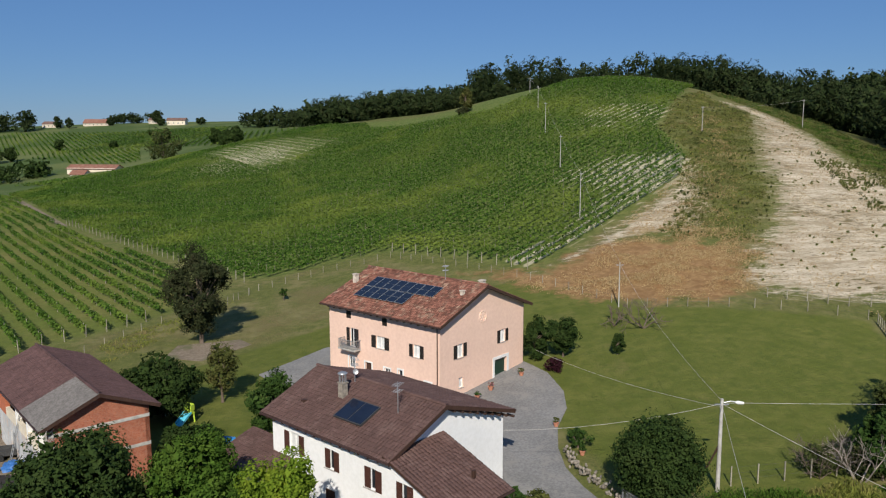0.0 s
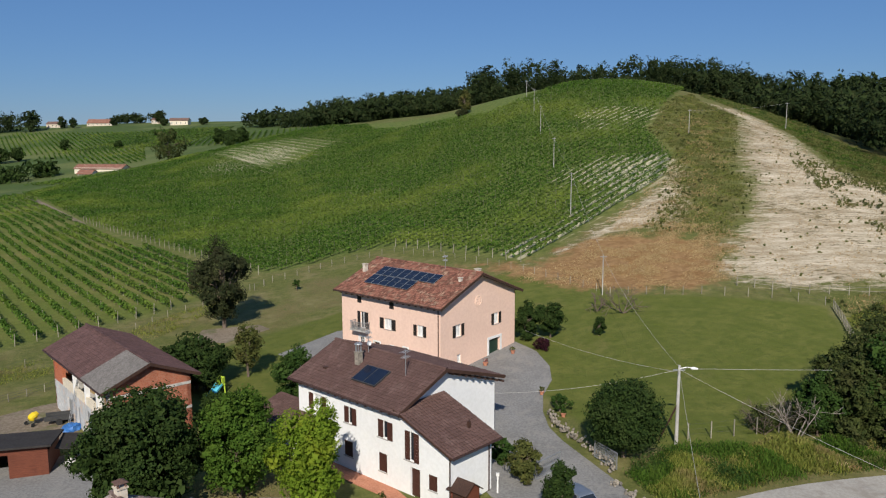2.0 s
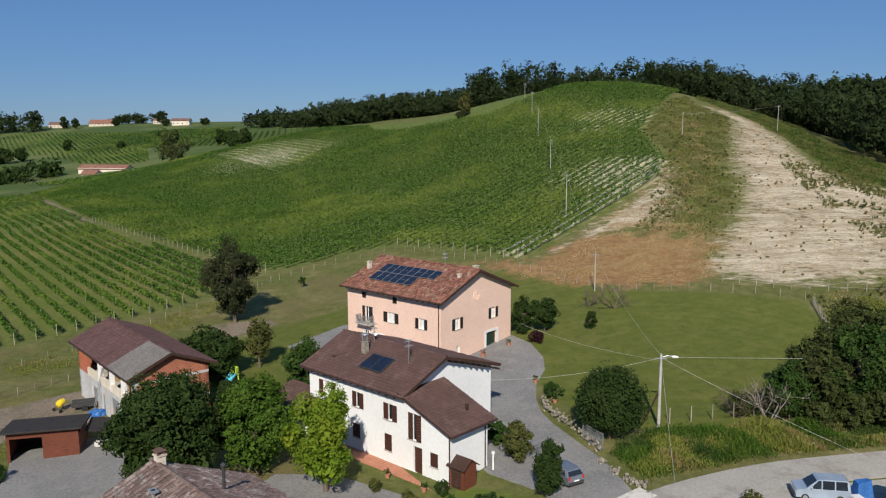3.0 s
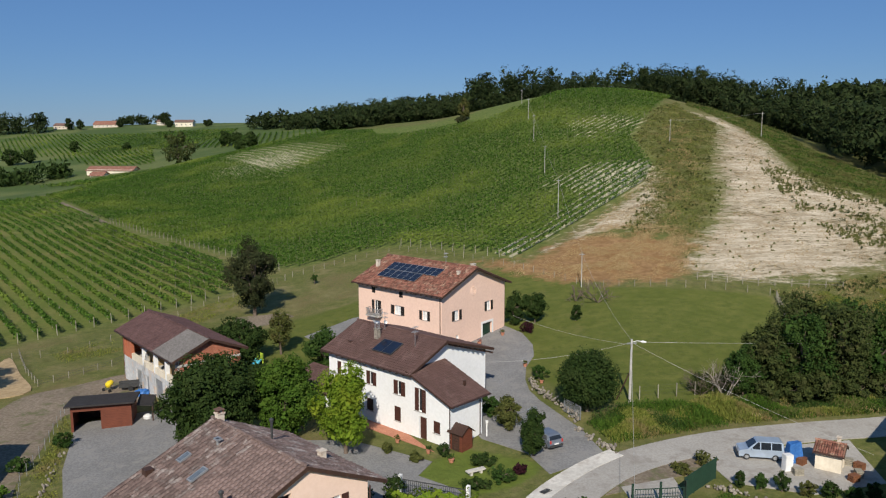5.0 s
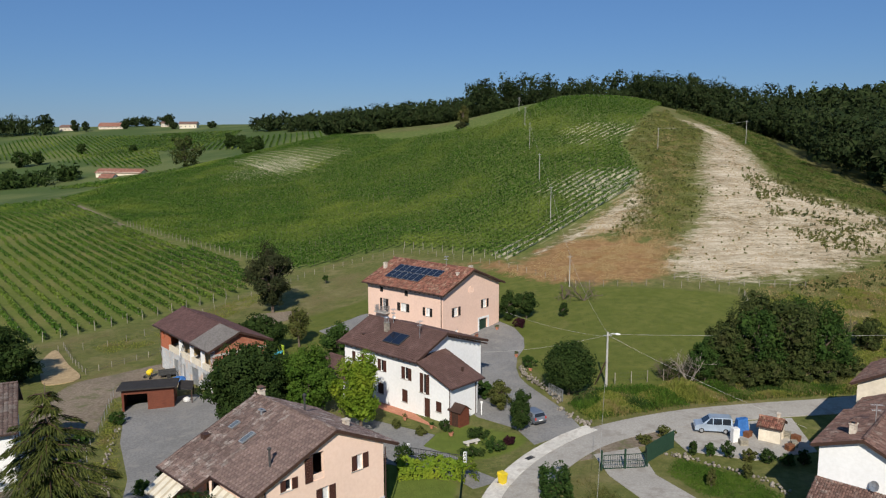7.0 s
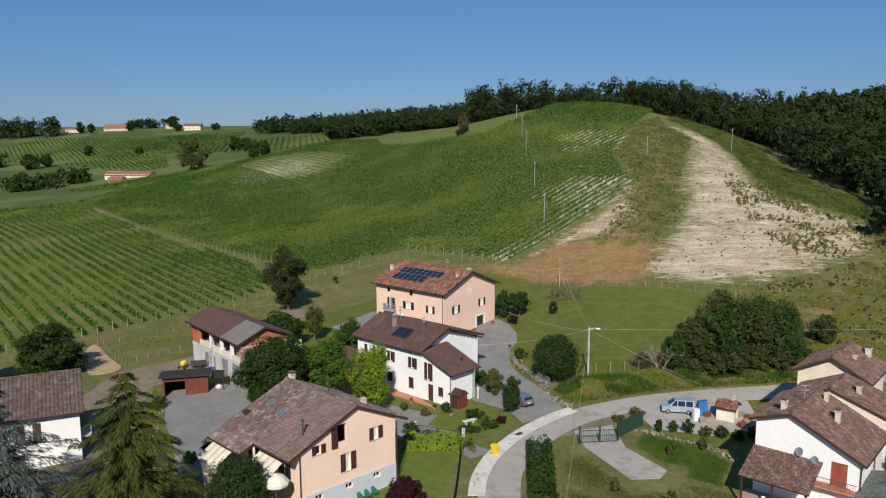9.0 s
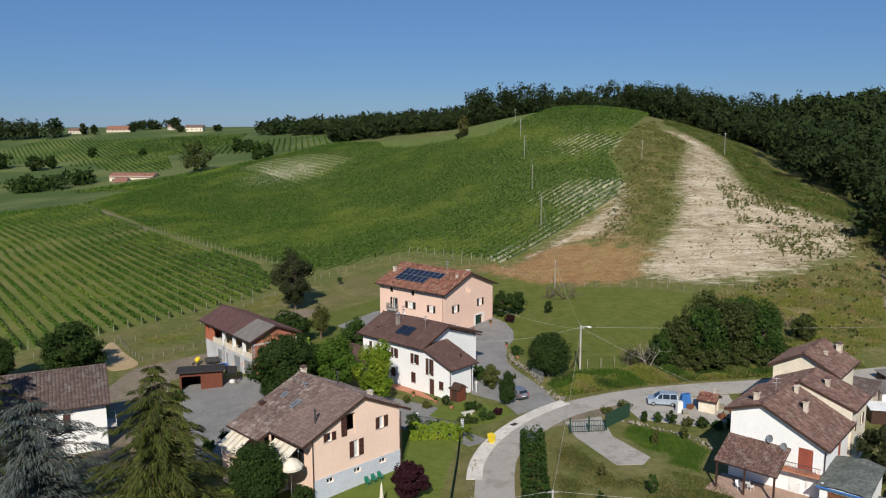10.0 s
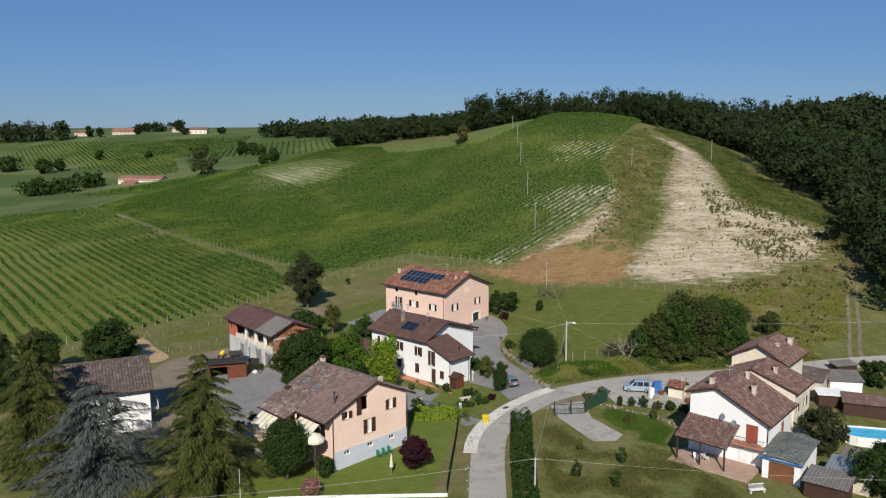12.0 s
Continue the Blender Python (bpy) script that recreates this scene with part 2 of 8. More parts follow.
M["weed_dull"] = leafy("weed_dull", (0.095, 0.115, 0.030), (0.185, 0.192, 0.062), (0.20, 0.17, 0.07), 0.25)
M["straw"] = leafy("straw", (0.34, 0.235, 0.11), (0.54, 0.41, 0.22), (0.34, 0.20, 0.095), 0.2)
M["tile_dull"] = surf("tile_dull", (0.088, 0.062, 0.055), (0.130, 0.092, 0.080), 7.0, 0.5, 0.9, bump=0.3, wear=(0.16, 0.135, 0.12), island=0.18)
M["skylight"] = surf("skylight", (0.10, 0.12, 0.14), (0.15, 0.17, 0.19), 3.0, 1.0, 0.1, bump=0.0, spec=0.6)
M["felt_dark"] = surf("felt_dark", (0.030, 0.026, 0.025), (0.044, 0.039, 0.037), 5.0, 0.8, 0.9, bump=0.2)


def brickwork(name):
    """Courses of red brick with pale joints, set upright."""
    n = Nodes(name)
    m = n.tree.nodes.new("ShaderNodeMapping")
    m.inputs["Rotation"].default_value = (radians(90), 0, 0)
    n.link(n.co, m.inputs[0])
    b = n.tree.nodes.new("ShaderNodeTexBrick")
    b.inputs["Color1"].default_value, b.inputs["Color2"].default_value, b.inputs["Mortar"].default_value = (0.34, 0.098, 0.055, 1), (0.44, 0.155, 0.085, 1), (0.36, 0.235, 0.17, 1)
    b.inputs["Scale"].default_value, b.inputs["Mortar Size"].default_value = 3.6, 0.012
    n.link(m.outputs[0], b.inputs["Vector"])
    col = n.value(b.outputs["Color"], n.noise(0.9, 5.0, 0.7), 0.7, 1.25)
    n.bump(b.outputs["Fac"], 0.4, -0.02)
    return n.done(col, 0.9)


M["brick_wall"] = brickwork("brick_wall")


# ---- the lie of the land: broad swells on a grid of 60 m, distant hills on one of 200 m ----
SWELL = [
    -0.0, -0.5, -0.2, 0.6, -0.1, -0.1, -0.3, 0.1, -1.2, -0.9, 0.8, -1.0, 0.3, 0.8, -0.1, -1.1, -0.7, -0.5, -1.3, -2.7, 0.6,
    -0.6, -0.1, -0.7, -3.2, 4.7, -2.5, -0.2, -0.8, 0.9, -1.9, -1.5, 7.6, -1.4, 1.2, 0.2, 1.0, -3.5, 0.3, 7.3, -2.3, -1.0,
    0.4, 0.7, -1.4, 2.4, 16.2, 2.8, -6.6, -0.3, 2.7, 7.7, 0.7, 0.2, -1.6, -4.4, -1.2, -0.4, 3.2, 2.7, 2.0, 2.4, 3.1]
HILLS = [
    -3.4, -2.1, -1.5, -2.5, 0.8, 0.3, -0.9, -2.5, -1.9, 0.2, 3.0, -3.1, -4.3, 6.5, 4.0, -8.4, -13.1, 14.2, 14.3, 8.9, 17.2,
    -0.2, -3.9, 6.5, 13.0, 5.2, 11.3, 17.3, 13.0, 12.8, 14.3, 7.5, 1.5, 9.0, 17.7]


def land(x, y):
    """The height of the ground, for numbers or arrays."""
    x, y = np.asarray(x, float), np.asarray(y, float)
    z = np.full(np.broadcast(x, y).shape, 8.0)
    for k, h in enumerate(SWELL):
        z = z + h * np.exp(-((x + 180 - 60 * (k % 7)) ** 2 + (y + 60 - 60 * (k // 7)) ** 2) / 5408.0)
    for k, h in enumerate(HILLS):
        z = z + h * np.exp(-((x + 600 - 200 * (k % 7)) ** 2 + (y + 200 - 300 * (k // 7)) ** 2) / 72200.0)
    return z


def gz(x, y):
    return float(land(x, y))


def inside(x, y, poly):
    """Which of the points lie in the polygon."""
    x, y = np.asarray(x, float), np.asarray(y, float)
    r = np.zeros(x.shape, bool)
    for (x0, y0), (x1, y1) in zip(poly, poly[1:] + poly[:1]):
        if y0 != y1:
            r ^= ((y0 > y) != (y1 > y)) & (x < (x1 - x0) * (y - y0) / (y1 - y0) + x0)
    return r


def edge_distance(x, y, poly):
    """Metres to the polygon's edge, negative outside."""
    x, y = np.asarray(x, float), np.asarray(y, float)
    d = np.full(x.shape, 1e9)
    for (x0, y0), (x1, y1) in zip(poly, poly[1:] + poly[:1]):
        t = np.clip(((x - x0) * (x1 - x0) + (y - y0) * (y1 - y0)) / ((x1 - x0) ** 2 + (y1 - y0) ** 2 + 1e-9), 0, 1)
        d = np.minimum(d, np.hypot(x - x0 - t * (x1 - x0), y - y0 - t * (y1 - y0)))
    return np.where(inside(x, y, poly), d, -d)


# ---- mesh helpers ----
def mesh_arrays(name, V, F, mat, smooth=False):
    """A mesh from arrays of points and of quads (or triangles)."""
    V, F = np.asarray(V, np.float32).reshape(-1, 3), np.asarray(F, np.int32)
    k = F.shape[1]
    me = bpy.data.meshes.new(name)
    me.vertices.add(len(V)), me.loops.add(F.size), me.polygons.add(len(F))
    me.vertices.foreach_set("co", V.ravel())
    me.loops.foreach_set("vertex_index", F.ravel())
    me.polygons.foreach_set("loop_start", np.arange(0, F.size, k, dtype=np.int32))
    me.polygons.foreach_set("loop_total", np.full(len(F), k, np.int32))
    me.polygons.foreach_set("use_smooth", np.full(len(F), smooth, bool))
    me.update(calc_edges=True)
    if mat:
        me.materials.append(mat)
    return me


class Geo:
    """Collects shapes into one mesh."""

    def __init__(self):
        self.v, self.f = [], []

    def add(self, vs, fs):
        o = len(self.v)
        self.v += [tuple(p) for p in vs]
        self.f += [tuple(o + i for i in f) for f in fs]
        return self

    def hexa(self, p):
        return self.add(p, [(3, 2, 1, 0), (4, 5, 6, 7), (0, 1, 5, 4), (1, 2, 6, 5), (2, 3, 7, 6), (3, 0, 4, 7)])

    def box(self, x0, y0, z0, x1, y1, z1, F=None):
        p = [(x0, y0, z0), (x1, y0, z0), (x1, y1, z0), (x0, y1, z0), (x0, y0, z1), (x1, y0, z1), (x1, y1, z1), (x0, y1, z1)]
        return self.hexa([F(*q) for q in p] if F else p)

    def tube(self, path, radii, n=8, caps=True):
        """A round bar along a path, with a radius at each point."""
        path = [Vector(p) for p in path]
        if isinstance(radii, (int, float)):
            radii = [radii] * len(path)
        o = len(self.v)
        for i, (p, r) in enumerate(zip(path, radii)):
            d = (path[min(i + 1, len(path) - 1)] - path[max(i - 1, 0)]).normalized()
            a = d.cross(Vector((0.31, 0.87, 0.12)) if abs(d.z) > 0.8 else Vector((0, 0, 1))).normalized()
            b = d.cross(a)
            self.v += [tuple(p + r * (math.cos(6.2832 * k / n) * a + math.sin(6.2832 * k / n) * b)) for k in range(n)]
        for i in range(len(path) - 1):
            for k in range(n):
                self.f.append((o + i * n + k, o + i * n + (k + 1) % n, o + (i + 1) * n + (k + 1) % n, o + (i + 1) * n + k))
        if caps:
            self.f.append(tuple(o + k for k in range(n))[::-1])
            self.f.append(tuple(o + (len(path) - 1) * n + k for k in range(n)))
        return self

    def lathe(self, prof, c=(0, 0, 0), n=14):
        """A turned shape from (radius, height) pairs about an upright axis."""
        return self.tube([(c[0], c[1], c[2] + h + 1e-4 * i) for i, (r, h) in enumerate(prof)], [max(r, 0.002) for r, h in prof], n)

    def mesh(self, name, mat):
        me = bpy.data.meshes.new(name)
        me.from_pydata(self.v, [], self.f)
        if mat:
            me.materials.append(mat)
        me.update()
        return me


def part(name, geo, mat, parent=None, label="", at=None):
    """One mesh object, under a thing or a part; with no parent a thing of its own."""
    me = geo if isinstance(geo, bpy.types.Mesh) else geo.mesh(name, mat)
    if name == "wall" and not isinstance(geo, bpy.types.Mesh):
        bm = bmesh.new()
        bm.from_mesh(me)
        bmesh.ops.remove_doubles(bm, verts=bm.verts[:], dist=0.0005)
        bm.to_mesh(me)
        bm.free()
    ob = new(name, me)
    if parent:
        ob.parent = parent
    if at is not None:
        ob.matrix_basis = at
    if label:
        ob["label"] = label
    return ob


def thing(name, label, category, x, y, z=None, turn=0.0, group=""):
    """The base of a thing, standing on the ground at x, y."""
    ob = new(name)
    ob.empty_display_size = 0.3
    ob.matrix_basis = pose(x, y, gz(x, y) if z is None else z, 0, 0, turn)
    return tagged(ob, label, category, group)


# ---- ground: one sheet, finer where the camera is near ----
SOIL = [(81, 247), (86, 228), (72, 188), (63, 162), (61, 149), (51, 125), (45, 117), (39, 104), (42, 98), (49, 94), (59, 95), (73, 101), (88, 112), (101, 137), (93, 148), (86, 155), (86, 170), (93, 208), (95, 229), (91, 245)]
DRY = [(4, 121), (12, 115), (18, 118), (25, 126), (32, 124.5), (38, 119.5), (43, 115), (42, 108), (38, 101), (35, 97.5), (29, 97.5), (20, 101), (12, 109)]
PALE = [(12, 115), (24, 128), (34, 141.5), (40, 149), (46, 160), (51, 172), (55, 168), (50, 150), (47, 138), (42, 124), (30, 125), (22, 120)]
LAWN = [(-30, 86), (-22, 94), (-12, 104), (-2, 110), (8, 112), (12, 112), (24, 97), (35, 94), (43, 91), (48, 88), (45.5, 77), (42, 72), (33, 58), (27, 53), (14, 54), (10, 66), (0, 60), (-20, 58), (-26, 66)]
GARDEN = [(-30, 8), (-2, 8), (1, 30), (-4, 32), (6, 36), (9, 40), (2, 44), (-12, 34), (-22, 24)]
HILLVINE = [(-100, 212), (-67, 173), (-51, 154), (-33, 132), (-27, 133), (-20, 139), (-10, 141), (2, 130), (13, 118), (22, 128), (34, 142.5), (46, 156), (52, 171), (54, 204), (72, 249), (86, 282), (90, 330), (40, 335), (10, 300), (-28, 345), (-54, 366), (-105, 352), (-150, 390), (-200, 420), (-160, 296)]
UPPER = [(-102, 338), (-64, 282), (-54, 288), (-40, 308), (-52, 326), (-68, 338), (-86, 346)]
LOWVINE = [(-41.5, 110), (-64, 84), (-86, 62), (-130, 80), (-215, 200), (-225, 300), (-160, 296), (-101, 208), (-96, 203), (-50, 146), (-37, 120)]
NX = np.concatenate([np.linspace(-1500, -260, 32)[:-1], np.arange(-260, -70, 5), np.arange(-70, 110, 1.25), np.arange(110, 260, 5), np.linspace(260, 1500, 32)])
NY = np.concatenate([np.linspace(-600, -90, 14)[:-1], np.arange(-90, 0, 5), np.arange(0, 150, 1.25), np.arange(150, 300, 2.5), np.arange(300, 480, 6), np.linspace(480, 3200, 60)])
GX, GY = np.meshgrid(NX, NY)


def zone(poly, soft):
    """1 well inside the polygon, 0 well outside, over a soft edge."""
    return np.clip(edge_distance(GX, GY, poly) / soft * 0.5 + 0.5, 0, 1)


UPPER0 = min(y * math.cos(radians(125.0)) - x * math.sin(radians(125.0)) for x, y in UPPER)
ROW0 = min(y * math.cos(radians(50.0)) - x * math.sin(radians(50.0)) for x, y in HILLVINE)


def build_ground():
    n, m = GX.shape
    far = np.clip((np.hypot(GX, GY) - 1200) / 1200, 0, 1)
    Z = land(GX, GY) * (1 - far) + 30 * far
    idx = np.arange(n * m).reshape(n, m)
    F = np.stack([idx[:-1, :-1], idx[:-1, 1:], idx[1:, 1:], idx[1:, :-1]], -1).reshape(-1, 4)
    me = mesh_arrays("ground", np.stack([GX, GY, Z], -1), F, None, True)
    zones = {"soil": zone(SOIL, 9), "dry": zone(DRY, 7), "pale": zone(PALE, 7), "lawn": zone(LAWN, 3), "garden": zone(GARDEN, 2),
             "vines": np.maximum(zone(HILLVINE, 2), zone(LOWVINE, 2)), "flat": zone(LOWVINE, 2), "upper": zone(UPPER, 10), "fields": np.clip((np.hypot(GX, GY) - 330) / 90, 0, 1), "chalk": np.exp(-((GX - 40) ** 2 / 260 + (GY - 166) ** 2 / 240)) + 0.7 * np.exp(-((GX - 52) ** 2 / 420 + (GY - 222) ** 2 / 500)) + 0.9 * np.clip(1 - np.abs((GX - 14) * 0.766 - (GY - 118) * 0.643) / 14, 0, 1) * inside(GX, GY, HILLVINE) + 0.9 * np.exp(-((GX + 78) ** 2 / 500 + (GY - 308) ** 2 / 700))}
    for k, a in zones.items():
        me.attributes.new(k, "FLOAT", "POINT").data.foreach_set("value", a.ravel().astype(np.float32))
    n = Nodes("ground")
    f1, f2, f3 = n.noise(0.9, 6.0, 0.7), n.noise(0.06, 4.0, 0.6), n.noise(4.5, 5.0, 0.7)
    streak = n.noise(0.6, 8.0, 0.82, (0.4, 1.0, 1.0, 6))
    meadow = n.mix(n.ramp(f1, 0.35, 0.68), (0.105, 0.120, 0.030), (0.165, 0.160, 0.050))
    meadow = n.mix(n.ramp(f2, 0.5, 0.68), meadow, (0.175, 0.145, 0.06))
    meadow = n.mix(n.ramp(n.math("ADD", f3, n.math("MULTIPLY", f1, 0.5)), 0.72, 0.95), meadow, (0.066, 0.088, 0.022))
    mown = n.mix(n.ramp(n.noise(0.3, 6.0, 0.7), 0.3, 0.72), (0.098, 0.118, 0.022), (0.144, 0.150, 0.036))
    mown = n.mix(n.ramp(n.noise(0.09, 5.0, 0.7), 0.58, 0.8), mown, (0.168, 0.152, 0.052))
    mown = n.mix(n.ramp(n.math("ADD", n.noise(0.7, 6.0, 0.75), n.math("MULTIPLY", f3, 0.3)), 0.60, 0.78), mown, (0.092, 0.112, 0.022))
    mown = n.value(mown, f3, 0.82, 1.18)
    # curved passes of the mower
    sep = n.tree.nodes.new("ShaderNodeSeparateXYZ")
    n.link(n.co, sep.inputs[0])
    dx, dy = n.math("SUBTRACT", sep.outputs[0], 26.0), n.math("SUBTRACT", sep.outputs[1], 70.0)
    ring = n.math("SQRT", n.math("ADD", n.math("MULTIPLY", dx, dx), n.math("MULTIPLY", dy, dy)))
    mown = n.value(mown, n.ramp(n.math("SINE", n.math("ADD", n.math("MULTIPLY", ring, 3.6), n.math("MULTIPLY", f2, 9.0))), -1.0, 1.0), 0.98, 1.02)
    under = n.mix(n.ramp(f1, 0.4, 0.7), (0.095, 0.135, 0.030), (0.165, 0.185, 0.052))
    patch = n.math("ADD", n.math("MULTIPLY", n.attr("chalk"), 0.50), n.math("MULTIPLY", n.noise(0.12, 6.0, 0.75), 1.0))
    # pale strips of soil between the hillside rows
    across = n.math("SUBTRACT", n.math("MULTIPLY", sep.outputs[1], math.cos(radians(50.0))), n.math("MULTIPLY", sep.outputs[0], math.sin(radians(50.0))))
    strip = n.math("COSINE", n.math("MULTIPLY", n.math("SUBTRACT", across, ROW0), 2 * math.pi / 2.2))
    patch = n.math("ADD", patch, n.math("MULTIPLY", n.math("MULTIPLY", strip, n.attr("chalk")), 0.33))
    under = n.mix(n.attr("flat"), under, n.mix(n.ramp(n.noise(0.05, 4.0, 0.6), 0.45, 0.7), (0.122, 0.150, 0.034), (0.180, 0.172, 0.056)))
    along_upper = n.math("SUBTRACT", n.math("MULTIPLY", sep.outputs[1], math.cos(radians(125.0))), n.math("MULTIPLY", sep.outputs[0], math.sin(radians(125.0))))
    bare = n.math("COSINE", n.math("MULTIPLY", n.math("SUBTRACT", along_upper, UPPER0), 2 * math.pi / 3.0))
    bare = n.math("MULTIPLY", n.ramp(n.math("ADD", bare, n.math("MULTIPLY", n.noise(0.06, 3.0, 0.6), 1.8)), 1.25, 1.7), n.attr("upper"))
    under = n.mix(bare, under, (0.40, 0.36, 0.24))
    under = n.mix(n.ramp(patch, 0.80, 1.0), under, (0.50, 0.45, 0.31))
    meadow = n.mix(n.ramp(n.noise(0.16, 6.0, 0.75), 0.45, 0.7), meadow, (0.20, 0.175, 0.075))
    crops = n.mix(n.ramp(n.noise(0.013, 3.0, 0.5), 0.45, 0.6), (0.070, 0.105, 0.030), (0.125, 0.150, 0.050))
    meadow = n.mix(n.attr("fields"), meadow, crops)
    col = n.mix(n.attr("vines"), meadow, under)
    col = n.value(col, f1, 0.68, 1.3)
    col = n.value(col, f3, 0.8, 1.2)
    col = n.mix(n.ramp(n.math("ADD", n.attr("lawn"), n.math("MULTIPLY", f1, 0.4)), 0.6, 0.8), col, mown)
    col = n.mix(n.ramp(n.math("ADD", n.attr("garden"), n.math("MULTIPLY", f1, 0.4)), 0.6, 0.8), col, n.value(n.mix(0.55, mown, (0.130, 0.180, 0.030)), f1, 0.78, 1.2))
    brown = n.mix(n.ramp(f1, 0.35, 0.7), (0.225, 0.125, 0.055), (0.35, 0.22, 0.10))
    col = n.mix(n.ramp(n.math("ADD", n.attr("dry"), n.math("MULTIPLY", n.noise(0.25, 5.0, 0.7), 1.2)), 0.95, 1.25), col, brown)
    clods = n.noise(1.6, 6.0, 0.8, (0.42, 1.0, 1.0, 5))
    earth = n.mix(n.ramp(n.math("ADD", n.math("MULTIPLY", n.noise(0.5, 7.0, 0.78, (0.3, 1.0, 1.0, 5)), 0.5), n.math("MULTIPLY", clods, 0.5)), 0.40, 0.60), (0.33, 0.26, 0.165), (0.68, 0.59, 0.45))
    earth = n.mix(n.ramp(n.math("ADD", clods, n.math("MULTIPLY", n.noise(0.07, 3.0, 0.6), 0.35)), 0.69, 0.78), earth, (0.17, 0.135, 0.07))
    mask = n.math("ADD", n.attr("soil"), n.math("MULTIPLY", n.math("ADD", streak, n.math("MULTIPLY", f3, 0.35)), 1.5))
    col = n.mix(n.ramp(mask, 1.50, 1.72), col, earth)
    mask = n.math("ADD", n.attr("pale"), n.math("MULTIPLY", n.noise(0.8, 6.0, 0.78, (0.5, 1.0, 1.0, 5)), 1.4))
    col = n.mix(n.ramp(mask, 1.27, 1.45), col, earth)
    n.bump(n.math("ADD", f1, n.math("MULTIPLY", f3, 0.4)), 0.7, 0.25)
    me.materials.append(n.done(col, 0.95, 0.0, 0.15))
    tagged(new("ground", me), "rolling grassy ground with lawns, dry field and bare pale soil", "ground", kind="structure")


build_ground()


def sheet(name, poly, mat, lift, step=1.0, label="", category="pavement", kerb=0.0):
    """A surface laid on the ground inside a polygon, with an edge of its own thickness."""
    bm = bmesh.new()
    f = bm.faces.new([bm.verts.new((x, y, 0)) for x, y in poly])
    bmesh.ops.triangulate(bm, faces=[f])
    x0, x1 = min(p[0] for p in poly), max(p[0] for p in poly)
    y0, y1 = min(p[1] for p in poly), max(p[1] for p in poly)
    for axis, a, b in ((0, x0, x1), (1, y0, y1)):
        k = a + step
        while k < b:
            co, no = ((k, 0, 0), (1, 0, 0)) if axis == 0 else ((0, k, 0), (0, 1, 0))
            bmesh.ops.bisect_plane(bm, geom=bm.verts[:] + bm.edges[:] + bm.faces[:], plane_co=co, plane_no=no)
            k += step
    for v in bm.verts:
        v.co.z = gz(v.co.x, v.co.y) + lift
    r = bmesh.ops.extrude_face_region(bm, geom=bm.faces[:])
    low = [v for v in bm.verts if v not in set(g for g in r["geom"] if isinstance(g, bmesh.types.BMVert))]
    for v in low:
        v.co.z -= lift + 0.25
    bmesh.ops.recalc_face_normals(bm, faces=bm.faces[:])
    me = bpy.data.meshes.new(name)
    bm.to_mesh(me)
    bm.free()
    me.materials.append(mat)
    return tagged(new(name, me), label, category, kind="structure")


def ribbon(pts, width):
    """A polygon that follows a line, of that width or widths."""
    w = width if isinstance(width, list) else [width] * len(pts)
    a, b = [], []
    for i, (x, y) in enumerate(pts):
        x0, y0 = pts[max(i - 1, 0)]
        x1, y1 = pts[min(i + 1, len(pts) - 1)]
        d = math.hypot(x1 - x0, y1 - y0)
        nx, ny = -(y1 - y0) / d, (x1 - x0) / d
        a.append((x + nx * w[i] / 2, y + ny * w[i] / 2))
        b.append((x - nx * w[i] / 2, y - ny * w[i] / 2))
    return a + b[::-1]


def smooth_line(pts, n=5):
    """A soft curve through points."""
    out = []
    P = [np.array(p, float) for p in pts]
    for i in range(len(P) - 1):
        p0, p1, p2, p3 = P[max(i - 1, 0)], P[i], P[i + 1], P[min(i + 2, len(P) - 1)]
        for k in range(n):
            t = k / n
            out.append(tuple(0.5 * (2 * p1 + (p2 - p0) * t + (2 * p0 - 5 * p1 + 4 * p2 - p3) * t * t + (3 * p1 - p0 - 3 * p2 + p3) * t ** 3)))
    return out + [tuple(P[-1])]


ROADLINE = smooth_line([(1.5, -160), (2.6, -80), (3.5, -30), (4.0, 0), (4.2, 8.2), (5.1, 21.9), (6.8, 28.4), (11, 35.2), (16.6, 40.4), (25.8, 44.4), (35.8, 46.4), (45, 47.8), (58, 51), (70, 54), (90, 57), (130, 60)])
sheet("road", ribbon(ROADLINE, 4.1), M["road_pale"], 0.07, 2.0, "narrow pale worn country road curving past the houses", "road")
sheet("kerb", ribbon(smooth_line([(2.7, 20), (3.2, 24), (4.8, 29), (8.0, 34.6), (12, 39.2), (15.6, 42.2)]), 1.7), M["kerb"], 0.10, 2.0, "pale concrete verge strip along the road", "pavement")
sheet("forecourt", [(9, 38.2), (14.6, 41.8), (13.4, 47.5), (11.4, 52.5), (10.2, 55.5), (9.4, 58.5), (9.3, 62), (9.8, 66), (11.2, 70), (11.5, 74), (10.6, 79), (8.6, 82.5), (7, 84), (-2, 95), (-8, 95), (-14, 92), (-20, 84), (-15, 77), (-4, 66), (-1, 58), (2, 50), (3.5, 46), (7.5, 42.5)], M["gravel"], 0.05, 2.0, "grey gravel drive and yard round the two farmhouses", "driveway")
sheet("lower_drive", [(2.2, 33.0), (5.0, 30.2), (2.4, 28.6), (0.2, 31.6), (-5, 34), (-10, 36), (-16, 43), (-14, 47), (-9, 46.5), (-1.2, 41.2), (-2.4, 38.4), (1.0, 35.6)], M["gravel"], 0.05, 2.0, "grey gravel drive behind the iron gate", "driveway")
